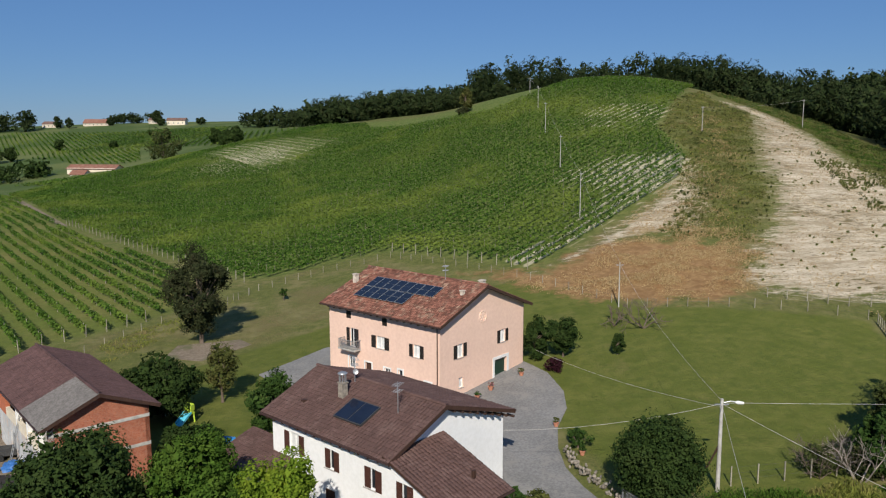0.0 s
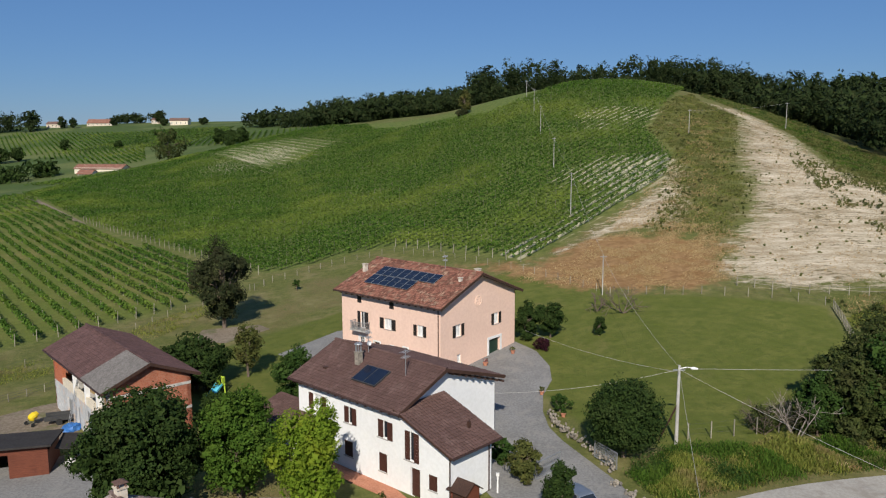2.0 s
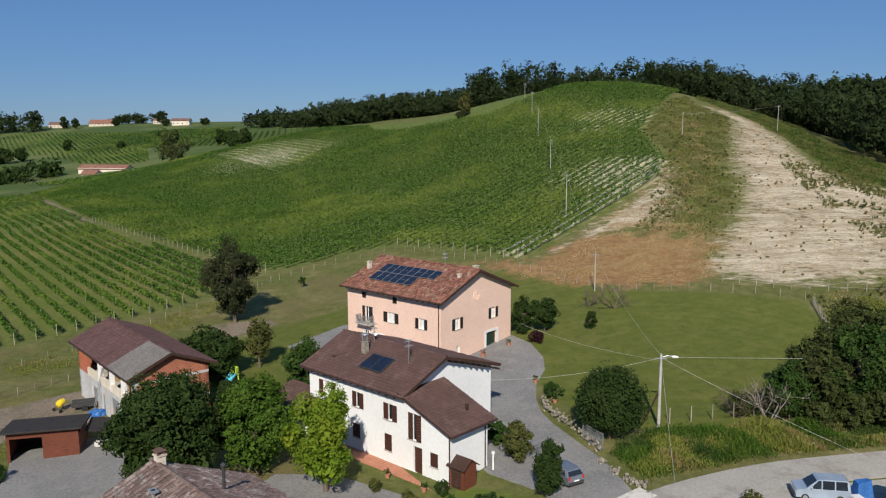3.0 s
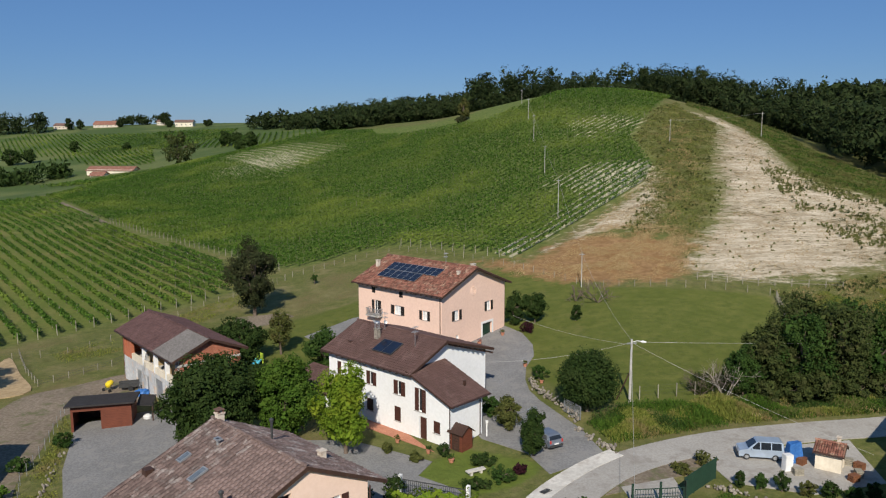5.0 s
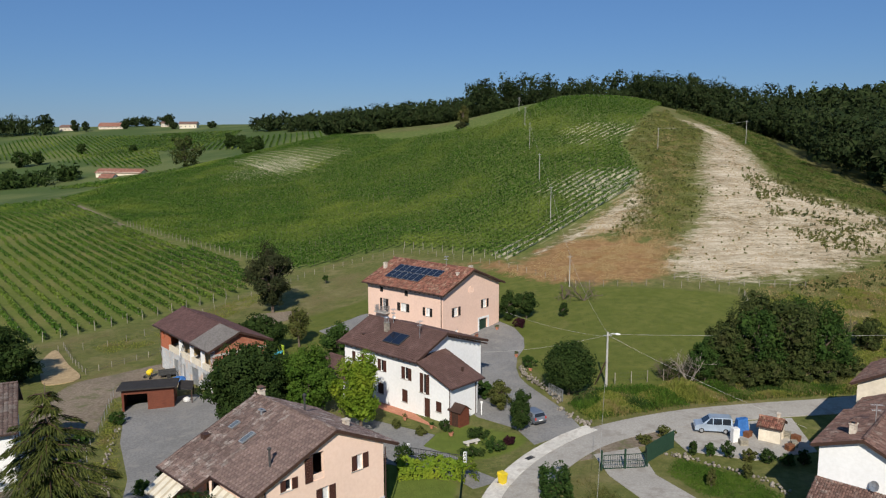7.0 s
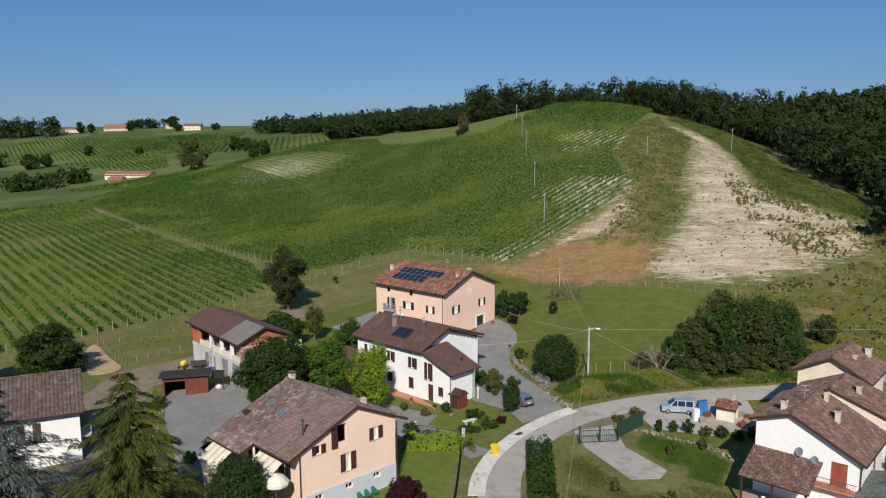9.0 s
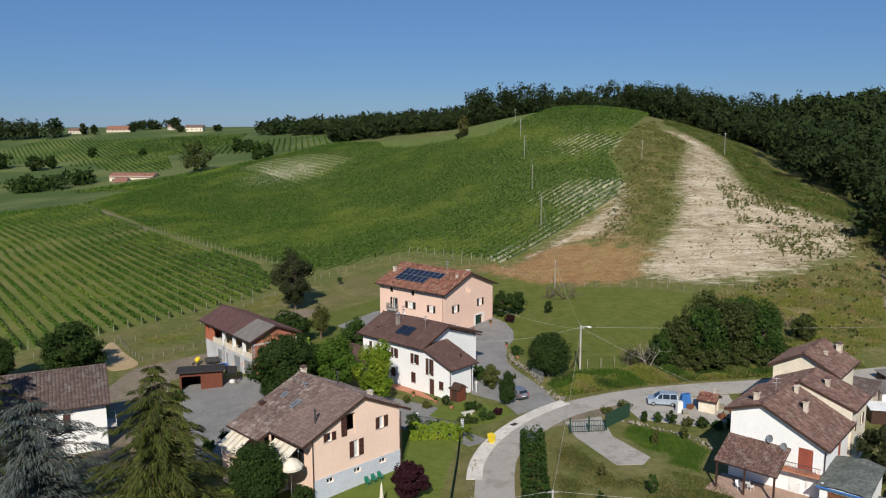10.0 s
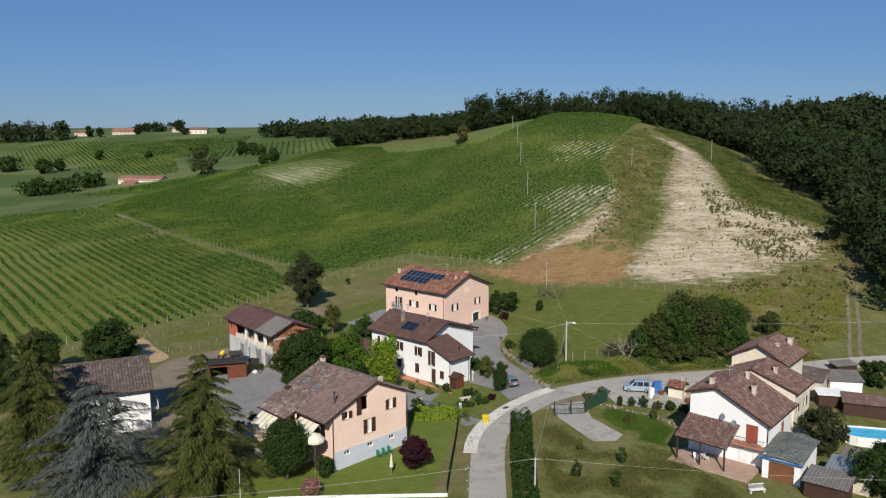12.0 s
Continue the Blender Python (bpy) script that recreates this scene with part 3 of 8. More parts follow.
sheet("yard", smooth_line([(-30.6, 32.6), (-28, 26), (-23, 30), (-21, 38), (-24, 46), (-27.5, 54), (-31, 57), (-38.6, 53.4), (-37.8, 50.2), (-35, 41.9)], 4), M["gravel"], 0.05, 2.0, "grey gravel yard between shed and house", "driveway")
sheet("farm_track", smooth_line([(-33, 24), (-34.3, 31), (-37.8, 39.1), (-39.4, 46.9), (-41.5, 56.4), (-36.4, 58), (-34.5, 62), (-38.6, 69.8), (-41, 70), (-45, 66.5), (-49.4, 63), (-50, 56), (-49.7, 51.9), (-46, 45), (-43, 34), (-41, 24)], 4), M["dirt"], 0.03, 2.0, "dusty dirt farm track with grass in the middle", "track")
sheet("vineyard_path", ribbon(smooth_line([(-158, 293), (-130, 252), (-98, 207)]), 1.6), M["dirt"], 0.03, 5.0, "pale bare earth path between vineyards", "track")
for off in (-0.9, 0.9):
    sheet("wheel_track", ribbon(smooth_line([(68 + off, 55), (70 + off, 60), (75 + off, 70), (81 + off, 83), (89 + off, 99), (96 + off, 113)]), 0.6), M["dirt"], 0.03, 2.5, "pale wheel rut of a grassy farm track", "track")
sheet("tree_bed", [(-33, 92), (-28, 90), (-23.5, 95.5), (-25.5, 98), (-33, 97)], M["dirt"], 0.04, 1.5, "bare earth round the big tree", "track")
sheet("gate_drive", [(14.6, 35.6), (19.4, 37.2), (19.6, 31), (22.6, 25.2), (21.4, 23.4), (18.4, 23.2), (15.2, 31)], M["road_pale"], 0.05, 1.5, "pale gravel drive behind the green gate", "driveway")
sheet("verge", smooth_line([(13.0, 34.2), (15.6, 37.2), (18.4, 39.4), (22.4, 41.4), (25.6, 42.2), (24.2, 39.8), (22.4, 38.0), (19.4, 37.2), (15.4, 35.0)], 4), M["dirt"], 0.045, 1.5, "crumbled earth verge between road and gate", "verge")
sheet("van_yard", [(23, 41.8), (24, 36.2), (30, 34), (37, 36), (38, 44.4), (30, 43)], M["road_pale"], 0.05, 1.5, "pale gravel parking yard beside the road", "driveway")
sheet("clay_bank", smooth_line([(-59, 73), (-59.6, 79), (-54.2, 71.5), (-49.6, 65), (-53, 62.5), (-56, 67)], 4), M["clay"], 0.12, 1.5, "ochre clay bank cut beside the track", "bank")


# ---- houses ----
def wall_panel(geo, F, length, low, top, holes, thick=0.35):
    """A wall along s with a top line of (s, height) pairs and holes (s0, z0, s1, z1) through it. F maps (s, out, z)."""
    ss = sorted({0.0, length, *[s for s, h in top], *[v for o in holes for v in (o[0], o[2])]})
    ss = [s for s in ss if 0.0 <= s <= length]
    roof = lambda s: float(np.interp(s, [a for a, b in top], [b for a, b in top]))
    for a, b in zip(ss, ss[1:]):
        mid, z = (a + b) / 2, low
        for o in sorted((o for o in holes if o[0] < mid < o[2]), key=lambda o: o[1]):
            if o[1] > z:
                geo.hexa([F(a, -thick, z), F(b, -thick, z), F(b, 0, z), F(a, 0, z), F(a, -thick, o[1]), F(b, -thick, o[1]), F(b, 0, o[1]), F(a, 0, o[1])])
            z = o[3]
        geo.hexa([F(a, -thick, z), F(b, -thick, z), F(b, 0, z), F(a, 0, z), F(a, -thick, roof(a)), F(b, -thick, roof(b)), F(b, 0, roof(b)), F(a, 0, roof(a))])


def leaf_panel(F, s0, z0, s1, z1, d0, d1, slats=9):
    """A shutter leaf: stiles, rails and slanted slats."""
    g = Geo()
    w = 0.07
    for a, b, c, d in ((s0, z0, s0 + w, z1), (s1 - w, z0, s1, z1), (s0 + w, z0, s1 - w, z0 + w), (s0 + w, z1 - w, s1 - w, z1)):
        g.box(a, d0, b, c, d1, d, F)
    for i in range(slats):
        z = z0 + w + (z1 - z0 - 2 * w) * (i + 0.1) / slats
        h = (z1 - z0 - 2 * w) / slats * 0.85
        g.hexa([F(s0 + w, d0, z + h * 0.3), F(s1 - w, d0, z + h * 0.3), F(s1 - w, d1 - 0.005, z), F(s0 + w, d1 - 0.005, z),
                F(s0 + w, d0, z + h), F(s1 - w, d0, z + h), F(s1 - w, d1 - 0.005, z + h * 0.7), F(s0 + w, d1 - 0.005, z + h * 0.7)])
    return g


def window(house, F, s0, z0, s1, z1, style="open", shutter=None, pane=None, sill=True, frame_mat=None, name="window"):
    """A window in its hole: frame, panes, sill and shutters (open, closed, half or none)."""
    g = Geo()
    w, d0, d1 = 0.07, -0.2, -0.12
    for a, b, c, d in ((s0, z0, s0 + w, z1), (s1 - w, z0, s1, z1), (s0 + w, z0, s1 - w, z0 + w), (s0 + w, z1 - w, s1 - w, z1)):
        g.box(a, d0, b, c, d1, d, F)
    mid = (s0 + s1) / 2
    if s1 - s0 > 0.7:
        g.box(mid - 0.035, d0, z0 + w, mid + 0.035, d1 + 0.01, z1 - w, F)
    win = part(name, g, frame_mat or M["paint_white"], house)
    for a, b in (((s0 + w, mid - 0.035), (mid + 0.035, s1 - w)) if s1 - s0 > 0.7 else ((s0 + w, s1 - w),)):
        part("pane", Geo().box(a, -0.18, z0 + w, b, -0.165, z1 - w, F), pane or M["glass_dark"], win)
    if sill:
        part("sill", Geo().box(s0 - 0.08, -0.12, z0 - 0.06, s1 + 0.08, 0.06, z0 - 0.002, F), M["concrete"], win)
    if shutter:
        half = (s1 - s0) / 2
        spans = {"open": ((s0 - half - 0.02, s0 - 0.02, 0.012, 0.06), (s1 + 0.02, s1 + half + 0.02, 0.012, 0.06)),
                 "closed": ((s0 + 0.005, mid - 0.005, -0.07, -0.02), (mid + 0.005, s1 - 0.005, -0.07, -0.02)),
                 "half": ((s0 + 0.005, mid - 0.005, -0.07, -0.02), (s1 + 0.02, s1 + half + 0.02, 0.012, 0.06)), "none": ()}[style]
        for a, b, c, d in spans:
            part("shutter", leaf_panel(F, a, z0 + 0.01, b, z1 - 0.01, c, d), shutter, win)
    return win


def door(house, F, s0, z0, s1, z1, mat, name="door", deep=0.16, glass=False):
    """A panelled door leaf in its hole, with a handle."""
    g = Geo()
    g.box(s0 + 0.02, -deep - 0.05, z0, s1 - 0.02, -deep, z1 - 0.02, F)
    for a, b in ((0.08, 0.45), (0.53, 0.92)):
        zz = z1 - z0
        g.box(s0 + 0.12, -deep, z0 + zz * a, s1 - 0.12, -deep + 0.025, z0 + zz * b, F)
    d = part(name, g, mat, house)
    part("handle", Geo().box(s1 - 0.16, -deep, z0 + 1.0, s1 - 0.06, -deep + 0.05, z0 + 1.03, F), M["metal_grey"], d)
    return d


def slab(geo, a, b, c, d, t):
    """A sloping plate of thickness t under the corners a b c d."""
    up = (Vector(b) - Vector(a)).cross(Vector(d) - Vector(a)).normalized()
    if up.z < 0:
        up = -up
    geo.hexa([Vector(p) - up * t for p in (a, b, c, d)] + [Vector(p) for p in (a, b, c, d)])


def tile_field(o, a, b, la, lb, w, l, rise, rng, keep=None):
    """Courses of curved tiles over a slope: o the eave corner, a along the eave, b up the slope. Returns points and quads, one island a tile."""
    o, a, b = (np.array(q, float) for q in (o, a, b))
    n = np.cross(a, b)
    n = n if n[2] > 0 else -n
    na, nb = max(1, round(la / w)), max(1, round(lb / l))
    w, l = la / na, lb / nb
    I, J = np.meshgrid(np.arange(na), np.arange(nb))
    I, J = I.ravel(), J.ravel()
    if keep is not None:
        k = keep((I + 0.5) / na, (J + 0.5) / nb)
        I, J = I[k], J[k]
    prof = [(0.03, 0.0), (0.25, 0.75), (0.5, 1.0), (0.75, 0.75), (0.97, 0.0)]
    j1, j2 = rng.normal(0, 0.012, len(I)), rng.normal(0, 0.008, len(I))
    V = []
    for y, hz in ((-0.06, 0.05), (1.0, 0.012)):
        for x, h in prof:
            V.append(o + np.outer((I + x) * w + j1 * (1 - y), a) + np.outer((J + y) * l, b) + np.outer(hz + rise * h + j2, n))
    V.append(o + np.outer((I + 0.03) * w + j1, a) + np.outer((J - 0.06) * l, b) + np.outer(0.002 + j2 * 0, n))
    V.append(o + np.outer((I + 0.97) * w + j1, a) + np.outer((J - 0.06) * l, b) + np.outer(0.002 + j2 * 0, n))
    V = np.stack(V, 1)
    base = np.array([(0, 1, 6, 5), (1, 2, 7, 6), (2, 3, 8, 7), (3, 4, 9, 8), (10, 2, 1, 0), (10, 11, 3, 2), (11, 4, 3, 3)])
    F = (np.arange(len(I))[:, None, None] * 12 + base[:6][None]).reshape(-1, 4)
    return V.reshape(-1, 3), F


def tiled(name, parent, fields, mat, label=""):
    """Several fields of tiles joined into one part."""
    Vs, Fs, o = [], [], 0
    for V, F in fields:
        Vs.append(V), Fs.append(F + o)
        o += len(V)
    ob = part(name, mesh_arrays(name, np.concatenate(Vs), np.concatenate(Fs), mat), None, parent, label)
    tagged(ob, kind="stuff")
    return ob


def ridge_caps(name, parent, p, q, mat, r=0.14, step=0.4):
    """Half-round caps along a ridge."""
    g = Geo()
    p, q = Vector(p), Vector(q)
    n = max(2, int((q - p).length / step))
    side = (q - p).cross(Vector((0, 0, 1))).normalized()
    for i in range(n):
        a, b = p.lerp(q, i / n), p.lerp(q, (i + 1.12) / n)
        vs = []
        for c, s in ((a, 1.12), (b, 1.0)):
            vs += [c + side * (r * s * math.cos(t)) + Vector((0, 0, r * s * 0.8 * math.sin(t) - 0.03)) for t in (0, 0.8, 1.57, 2.34, 3.14)]
        g.add(vs, [(k, k + 1, k + 6, k + 5) for k in range(4)])
    return part(name, g, mat, parent)


def gable_roof(house, L, G, z1, zr, z2, up, o, og, mat, w, l, rise, rng, t=0.16, keep_left=None):
    """Two slopes with tiles, boards under the eaves, bargeboards and gutters. z1, zr, z2: heights at the left edge, ridge and right edge."""
    y0, y1 = -og, L + og
    A, R, B = (-o, z1), (up, zr), (G + o, z2)
    g = Geo()
    slab(g, (A[0], y0, A[1]), (R[0], y0, R[1]), (R[0], y1, R[1]), (A[0], y1, A[1]), t)
    slab(g, (R[0], y0, R[1]), (B[0], y0, B[1]), (B[0], y1, B[1]), (R[0], y1, R[1]), t)
    roof = part("roof", g, M["wood_dark"], house)
    la = Vector((R[0] - A[0], 0, R[1] - A[1]))
    lb = Vector((R[0] - B[0], 0, R[1] - B[1]))
    f = [tile_field((A[0], y0, A[1]), (0, 1, 0), la.normalized(), y1 - y0, la.length, w, l, rise, rng, keep_left),
         tile_field((B[0], y0, B[1]), (0, 1, 0), lb.normalized(), y1 - y0, lb.length, w, l, rise, rng)]
    tiled("roof_tiles", roof, f, mat)
    ridge_caps("ridge", roof, (R[0], y0, R[1] + rise + 0.04), (R[0], y1, R[1] + rise + 0.04), mat)
    for y in (y0, y1 - 0.04):
        b = Geo()
        for P, Q in ((A, R), (R, B)):
            b.hexa([(P[0], y - 0.01, P[1] - 0.24), (Q[0], y - 0.01, Q[1] - 0.24), (Q[0], y + 0.05, Q[1] - 0.24), (P[0], y + 0.05, P[1] - 0.24),
                    (P[0], y - 0.01, P[1] + 0.05), (Q[0], y - 0.01, Q[1] + 0.05), (Q[0], y + 0.05, Q[1] + 0.05), (P[0], y + 0.05, P[1] + 0.05)])
        part("bargeboard", b, M["wood_dark"], roof)
    for P, s in ((A, -1), (B, 1)):
        part("gutter", Geo().tube([(P[0] + s * 0.06, y0, P[1] - 0.06), (P[0] + s * 0.06, y1, P[1] - 0.08)], 0.075, 7), M["gutter"], roof)
    return roof


def rafters(house, L, z_left, o, step=0.9, mat=None):
    g = Geo()
    k = 0.3
    while k < L:
        g.box(-o, k, z_left - 0.28, 0.0, k + 0.12, z_left - 0.16)
        k += step
    return part("rafter_ends", g, mat or M["wood_dark"], house)


def four_walls(house, L, G, hl, hr, up, hu, mat, holes, low=-1.2):
    """Left, right, front and back walls of a gable house; holes by side. Returns the placing function of each side."""
    sides = {
        "left": (lambda s, d, z: (-d, L - s, z), L, [(0, hl), (L, hl)]),
        "front": (lambda s, d, z: (s, -d, z), G, [(0, hl), (up, hu), (G, hr)]),
        "right": (lambda s, d, z: (G + d, s, z), L, [(0, hr), (L, hr)]),
        "back": (lambda s, d, z: (G - s, L + d, z), G, [(0, hr), (G - up, hu), (G, hl)])}
    for k, (F, length, top) in sides.items():
        g = Geo()
        if k in ("left", "right"):
            F2, ln = (lambda s, d, z, F=F: F(s + 0.35, d, z)), length - 0.7
            wall_panel(g, F2, ln, low, [(0, top[0][1]), (ln, top[1][1])], [(a - 0.35, b, c - 0.35, d) for a, b, c, d in holes.get(k, [])])
        else:
            wall_panel(g, F, length, low, top, holes.get(k, []))
        part("wall", g, mat, house)
    part("floor_slab", Geo().box(0.3, 0.3, 0.02, G - 0.3, L - 0.3, 0.1), M["concrete"], house)
    return {k: v[0] for k, v in sides.items()}


def chimney(parent, u, v, z0, z1, w=0.45, mat=None, cap=True):
    g = Geo()
    g.box(u - w / 2, v - w / 2, z0, u + w / 2, v + w / 2, z1)
    g.box(u - w / 2 - 0.06, v - w / 2 - 0.06, z1, u + w / 2 + 0.06, v + w / 2 + 0.06, z1 + 0.08)
    c = part("chimney", g, mat or M["plaster_old"], parent)
    if cap:
        k = Geo()
        for a in (-1, 1):
            for b in (-1, 1):
                k.box(u + a * w * 0.38 - 0.05, v + b * w * 0.38 - 0.05, z1 + 0.08, u + a * w * 0.38 + 0.05, v + b * w * 0.38 + 0.05, z1 + 0.3)
        k.add([(u - w / 2 - 0.08, v - w / 2 - 0.08, z1 + 0.3), (u + w / 2 + 0.08, v - w / 2 - 0.08, z1 + 0.3), (u + w / 2 + 0.08, v + w / 2 + 0.08, z1 + 0.3), (u - w / 2 - 0.08, v + w / 2 + 0.08, z1 + 0.3), (u, v, z1 + 0.5)],
              [(0, 3, 2, 1), (0, 1, 4), (1, 2, 4), (2, 3, 4), (3, 0, 4)])
        part("chimney_cap", k, M["tile_old"], c)
    return c


def antenna(house, u, v, z, h=2.4, turn=30):
    """A roof aerial: mast, boom and cross rods."""
    g = Geo()
    g.tube([(u, v, z), (u, v, z + h)], 0.03, 6)
    c, s = math.cos(radians(turn)), math.sin(radians(turn))
    for hh, ln in ((h - 0.1, 0.9), (h - 0.55, 0.7)):
        g.tube([(u - c * ln / 2, v - s * ln / 2, z + hh), (u + c * ln / 2, v + s * ln / 2, z + hh)], 0.018, 5)
        for i in range(6):
            q = -ln / 2 + ln * i / 5
            g.tube([(u + c * q - s * 0.28, v + s * q + c * 0.28, z + hh), (u + c * q + s * 0.28, v + s * q - c * 0.28, z + hh)], 0.012, 4)
    return part("aerial", g, M["metal_grey"], house)


def dish(parent, p, aim, r=0.4):
    """A round aerial dish facing aim, with its arm."""
    aim = Vector(aim).normalized()
    q = aim.to_track_quat("Z", "Y").to_matrix()
    g = Geo()
    rings = [(0.02, 0.0), (0.5, 0.05), (1.0, 0.2)]
    vs = [Vector(p) + q @ Vector((r * a * math.cos(t), r * a * math.sin(t), r * h)) for a, h in rings for t in [6.2832 * k / 14 for k in range(14)]]
    vs += [x - aim * 0.03 for x in vs]
    fs = []
    for i in range(2):
        for k in range(14):
            fs.append((i * 14 + k, i * 14 + (k + 1) % 14, (i + 1) * 14 + (k + 1) % 14, (i + 1) * 14 + k))
            fs.append((42 + i * 14 + k, 42 + (i + 1) * 14 + k, 42 + (i + 1) * 14 + (k + 1) % 14, 42 + i * 14 + (k + 1) % 14))
    g.add(vs, fs)
    g.tube([Vector(p), Vector(p) + aim * r * 0.9], 0.015, 5)
    return part("satellite_dish", g, M["metal_grey"], parent)


def downpipe(house, u, v, z0, z1):
    return part("downpipe", Geo().tube([(u, v, z0), (u, v, z1)], 0.055, 7), M["gutter"], house)


def pink_house():
    L, G, up = 15.3, 13.4, 6.5
    z = 8.55
    h = thing("farmhouse", "salmon-pink rendered three-storey farmhouse with red tiled roof and solar panels", "house", -0.31, 72.23, z, 49.4)
    z1, zr, z2, o, og = 7.7, 10.5, 7.45, 0.7, 0.65
    hl, hu, hr = z1 + 0.1, zr - 0.2, z2 + 0.1
    wl = {}
    # long front wall: s runs from the far end to the corner
    up_win = [(3.1, 3.55, 3.95, 5.5), (6.9, 4.05, 8.1, 5.3), (11.9, 4.05, 12.8, 5.3)]
    attic = [(2.6, 6.45, 3.3, 7.25), (7.75, 6.45, 8.45, 7.25)]
    low = [(2.9, 1.3, 3.7, 2.5), (5.3, 0.1, 6.2, 2.3), (8.0, 1.2, 8.8, 2.2), (9.9, 1.5, 10.5, 2.4), (13.4, 0.9, 14.2, 1.9)]
    fr_win = [(2.45, 3.95, 3.4, 5.3), (9.3, 4.1, 10.2, 5.4)]
    fr_low = [(2.75, 0.95, 3.4, 1.95), (8.4, -0.05, 10.5, 2.45)]
    F = four_walls(h, L, G, hl, hr, up, hu, M["plaster_pink"], {"left": up_win + attic + low, "front": fr_win + fr_low})
    for i, a in enumerate(up_win):
        window(h, F["left"], *a, "open", M["shutter_black"], M["curtain"] if i else M["glass_dark"])
    for a in attic:
        window(h, F["left"], *a, "closed", M["shutter_black"], sill=False)
    for a in low[:1] + low[2:]:
        window(h, F["left"], *a, "none", None, M["glass_dark"])
    door(h, F["left"], *low[1], M["wood_dark"])
    for a in low:
        g = Geo()
        g.box(a[0] - 0.16, 0.0, a[1], a[0], 0.03, a[3] + 0.16, F["left"]), g.box(a[2], 0.0, a[1], a[2] + 0.16, 0.03, a[3] + 0.16, F["left"]), g.box(a[0], 0.0, a[3], a[2], 0.03, a[3] + 0.16, F["left"])
        part("surround", g, M["paint_white"], h)
    for a in fr_win:
        window(h, F["front"], *a, "open", M["shutter_black"], M["curtain"])
    window(h, F["front"], *fr_low[0], "none", None, M["curtain"])
    a = fr_low[1]
    d = door(h, F["front"], a[0] + 0.05, a[1], a[2] - 0.05, a[3], M["green_dark"], deep=0.25)
    g = Geo()
    for b in ((a[0] - 0.3, a[1], a[0], a[3] + 0.3), (a[2], a[1], a[2] + 0.3, a[3] + 0.3), (a[0], a[3], a[2], a[3] + 0.3)):
        g.box(b[0], 0.0, b[1], b[2], 0.04, b[3], F["front"])
    part("surround", g, M["paint_white"], h)
    # round vent of pierced brick in the gable
    g = Geo()
    for k in range(20):
        t0, t1 = 6.2832 * k / 20, 6.2832 * (k + 1) / 20
        c = lambda r, t, d: F["front"](6.45 + r * math.cos(t), d, 7.35 + r * math.sin(t))
        g.hexa([c(0.5, t0, 0), c(0.62, t0, 0), c(0.62, t1, 0), c(0.5, t1, 0), c(0.5, t0, 0.05), c(0.62, t0, 0.05), c(0.62, t1, 0.05), c(0.5, t1, 0.05)])
    for k in range(7):
        t = 6.2832 * k / 6
        r = 0.3 if k < 6 else 0.0
        g.box(6.45 + r * math.cos(t) - 0.1, 0.0, 7.35 + r * math.sin(t) - 0.1, 6.45 + r * math.cos(t) + 0.1, 0.04, 7.35 + r * math.sin(t) + 0.1, F["front"])
    part("round_vent", g, M["plaster_orange"], h)
    rng = np.random.default_rng(11)
    roof = gable_roof(h, L, G, z1, zr, z2, up, o, og, M["tile_red"], 0.26, 0.36, 0.07, rng)
    rafters(h, L, z1, o)
    # solar panels: an upper row of eight and a lower row of six
    sl = Vector((up + o, 0, zr - z1)).normalized()
    n = Vector((-sl.z, 0, sl.x))
    base = Vector((-o, 0, z1))
    for r, cnt in ((0, 6), (1, 8)):
        for k in range(cnt):
            g, q = Geo(), Geo()
            y0 = 12.8 - 1.16 * k
            x0 = 2.1 + r * 1.95
            P = lambda a, b, c: base + sl * a + Vector((0, b, 0)) + n * c
            g.box(x0, y0 - 1.1, 0.2, x0 + 1.85, y0, 0.235, P)
            pan = part("solar_panel", g, M["metal_grey"], roof, "dark blue glass panel in a thin metal frame")
            for i in range(2):
                q.box(x0 + 0.03 + i * 0.9, y0 - 1.07, 0.236, x0 + 0.9 + i * 0.9, y0 - 0.03, 0.245, P)
            part("glass", q, M["panel"], pan)
    chimney(roof, 3.5, 14.9, 9.0, 10.2, 0.45, M["plaster_old"], False)
    chimney(roof, up + 0.6, 0.6, 10.1, 10.75, 0.5, M["plaster_old"], False)
    chimney(roof, 4.4, 0.9, 9.6, 10.1, 0.35, M["plaster_old"], False)
    antenna(roof, up - 0.3, 4.6, 10.5, 1.5)
    downpipe(h, -0.12, 0.25, -0.3, z1 - 0.2)
    downpipe(h, G + 0.1, 0.1, -0.3, z2 - 0.2)
    # balcony
    g = Geo()
    g.box(2.3, 0.0, 3.35, 4.7, 0.95, 3.5, F["left"])
    b = part("balcony", g, M["concrete"], h)
    r = Geo()
    for s, d in [(2.35 + 0.13 * i, 0.9) for i in range(18)] + [(2.35, 0.15 * i) for i in range(6)] + [(4.62, 0.15 * i) for i in range(6)]:
        r.box(s, d, 3.5, s + 0.03, d + 0.03, 4.4, F["left"])
    r.box(2.32, 0.87, 4.4, 4.68, 0.95, 4.45, F["left"]), r.box(2.32, 0.0, 4.4, 2.38, 0.87, 4.45, F["left"]), r.box(4.6, 0.0, 4.4, 4.68, 0.87, 4.45, F["left"])
    part("railing", r, M["metal_grey"], b)


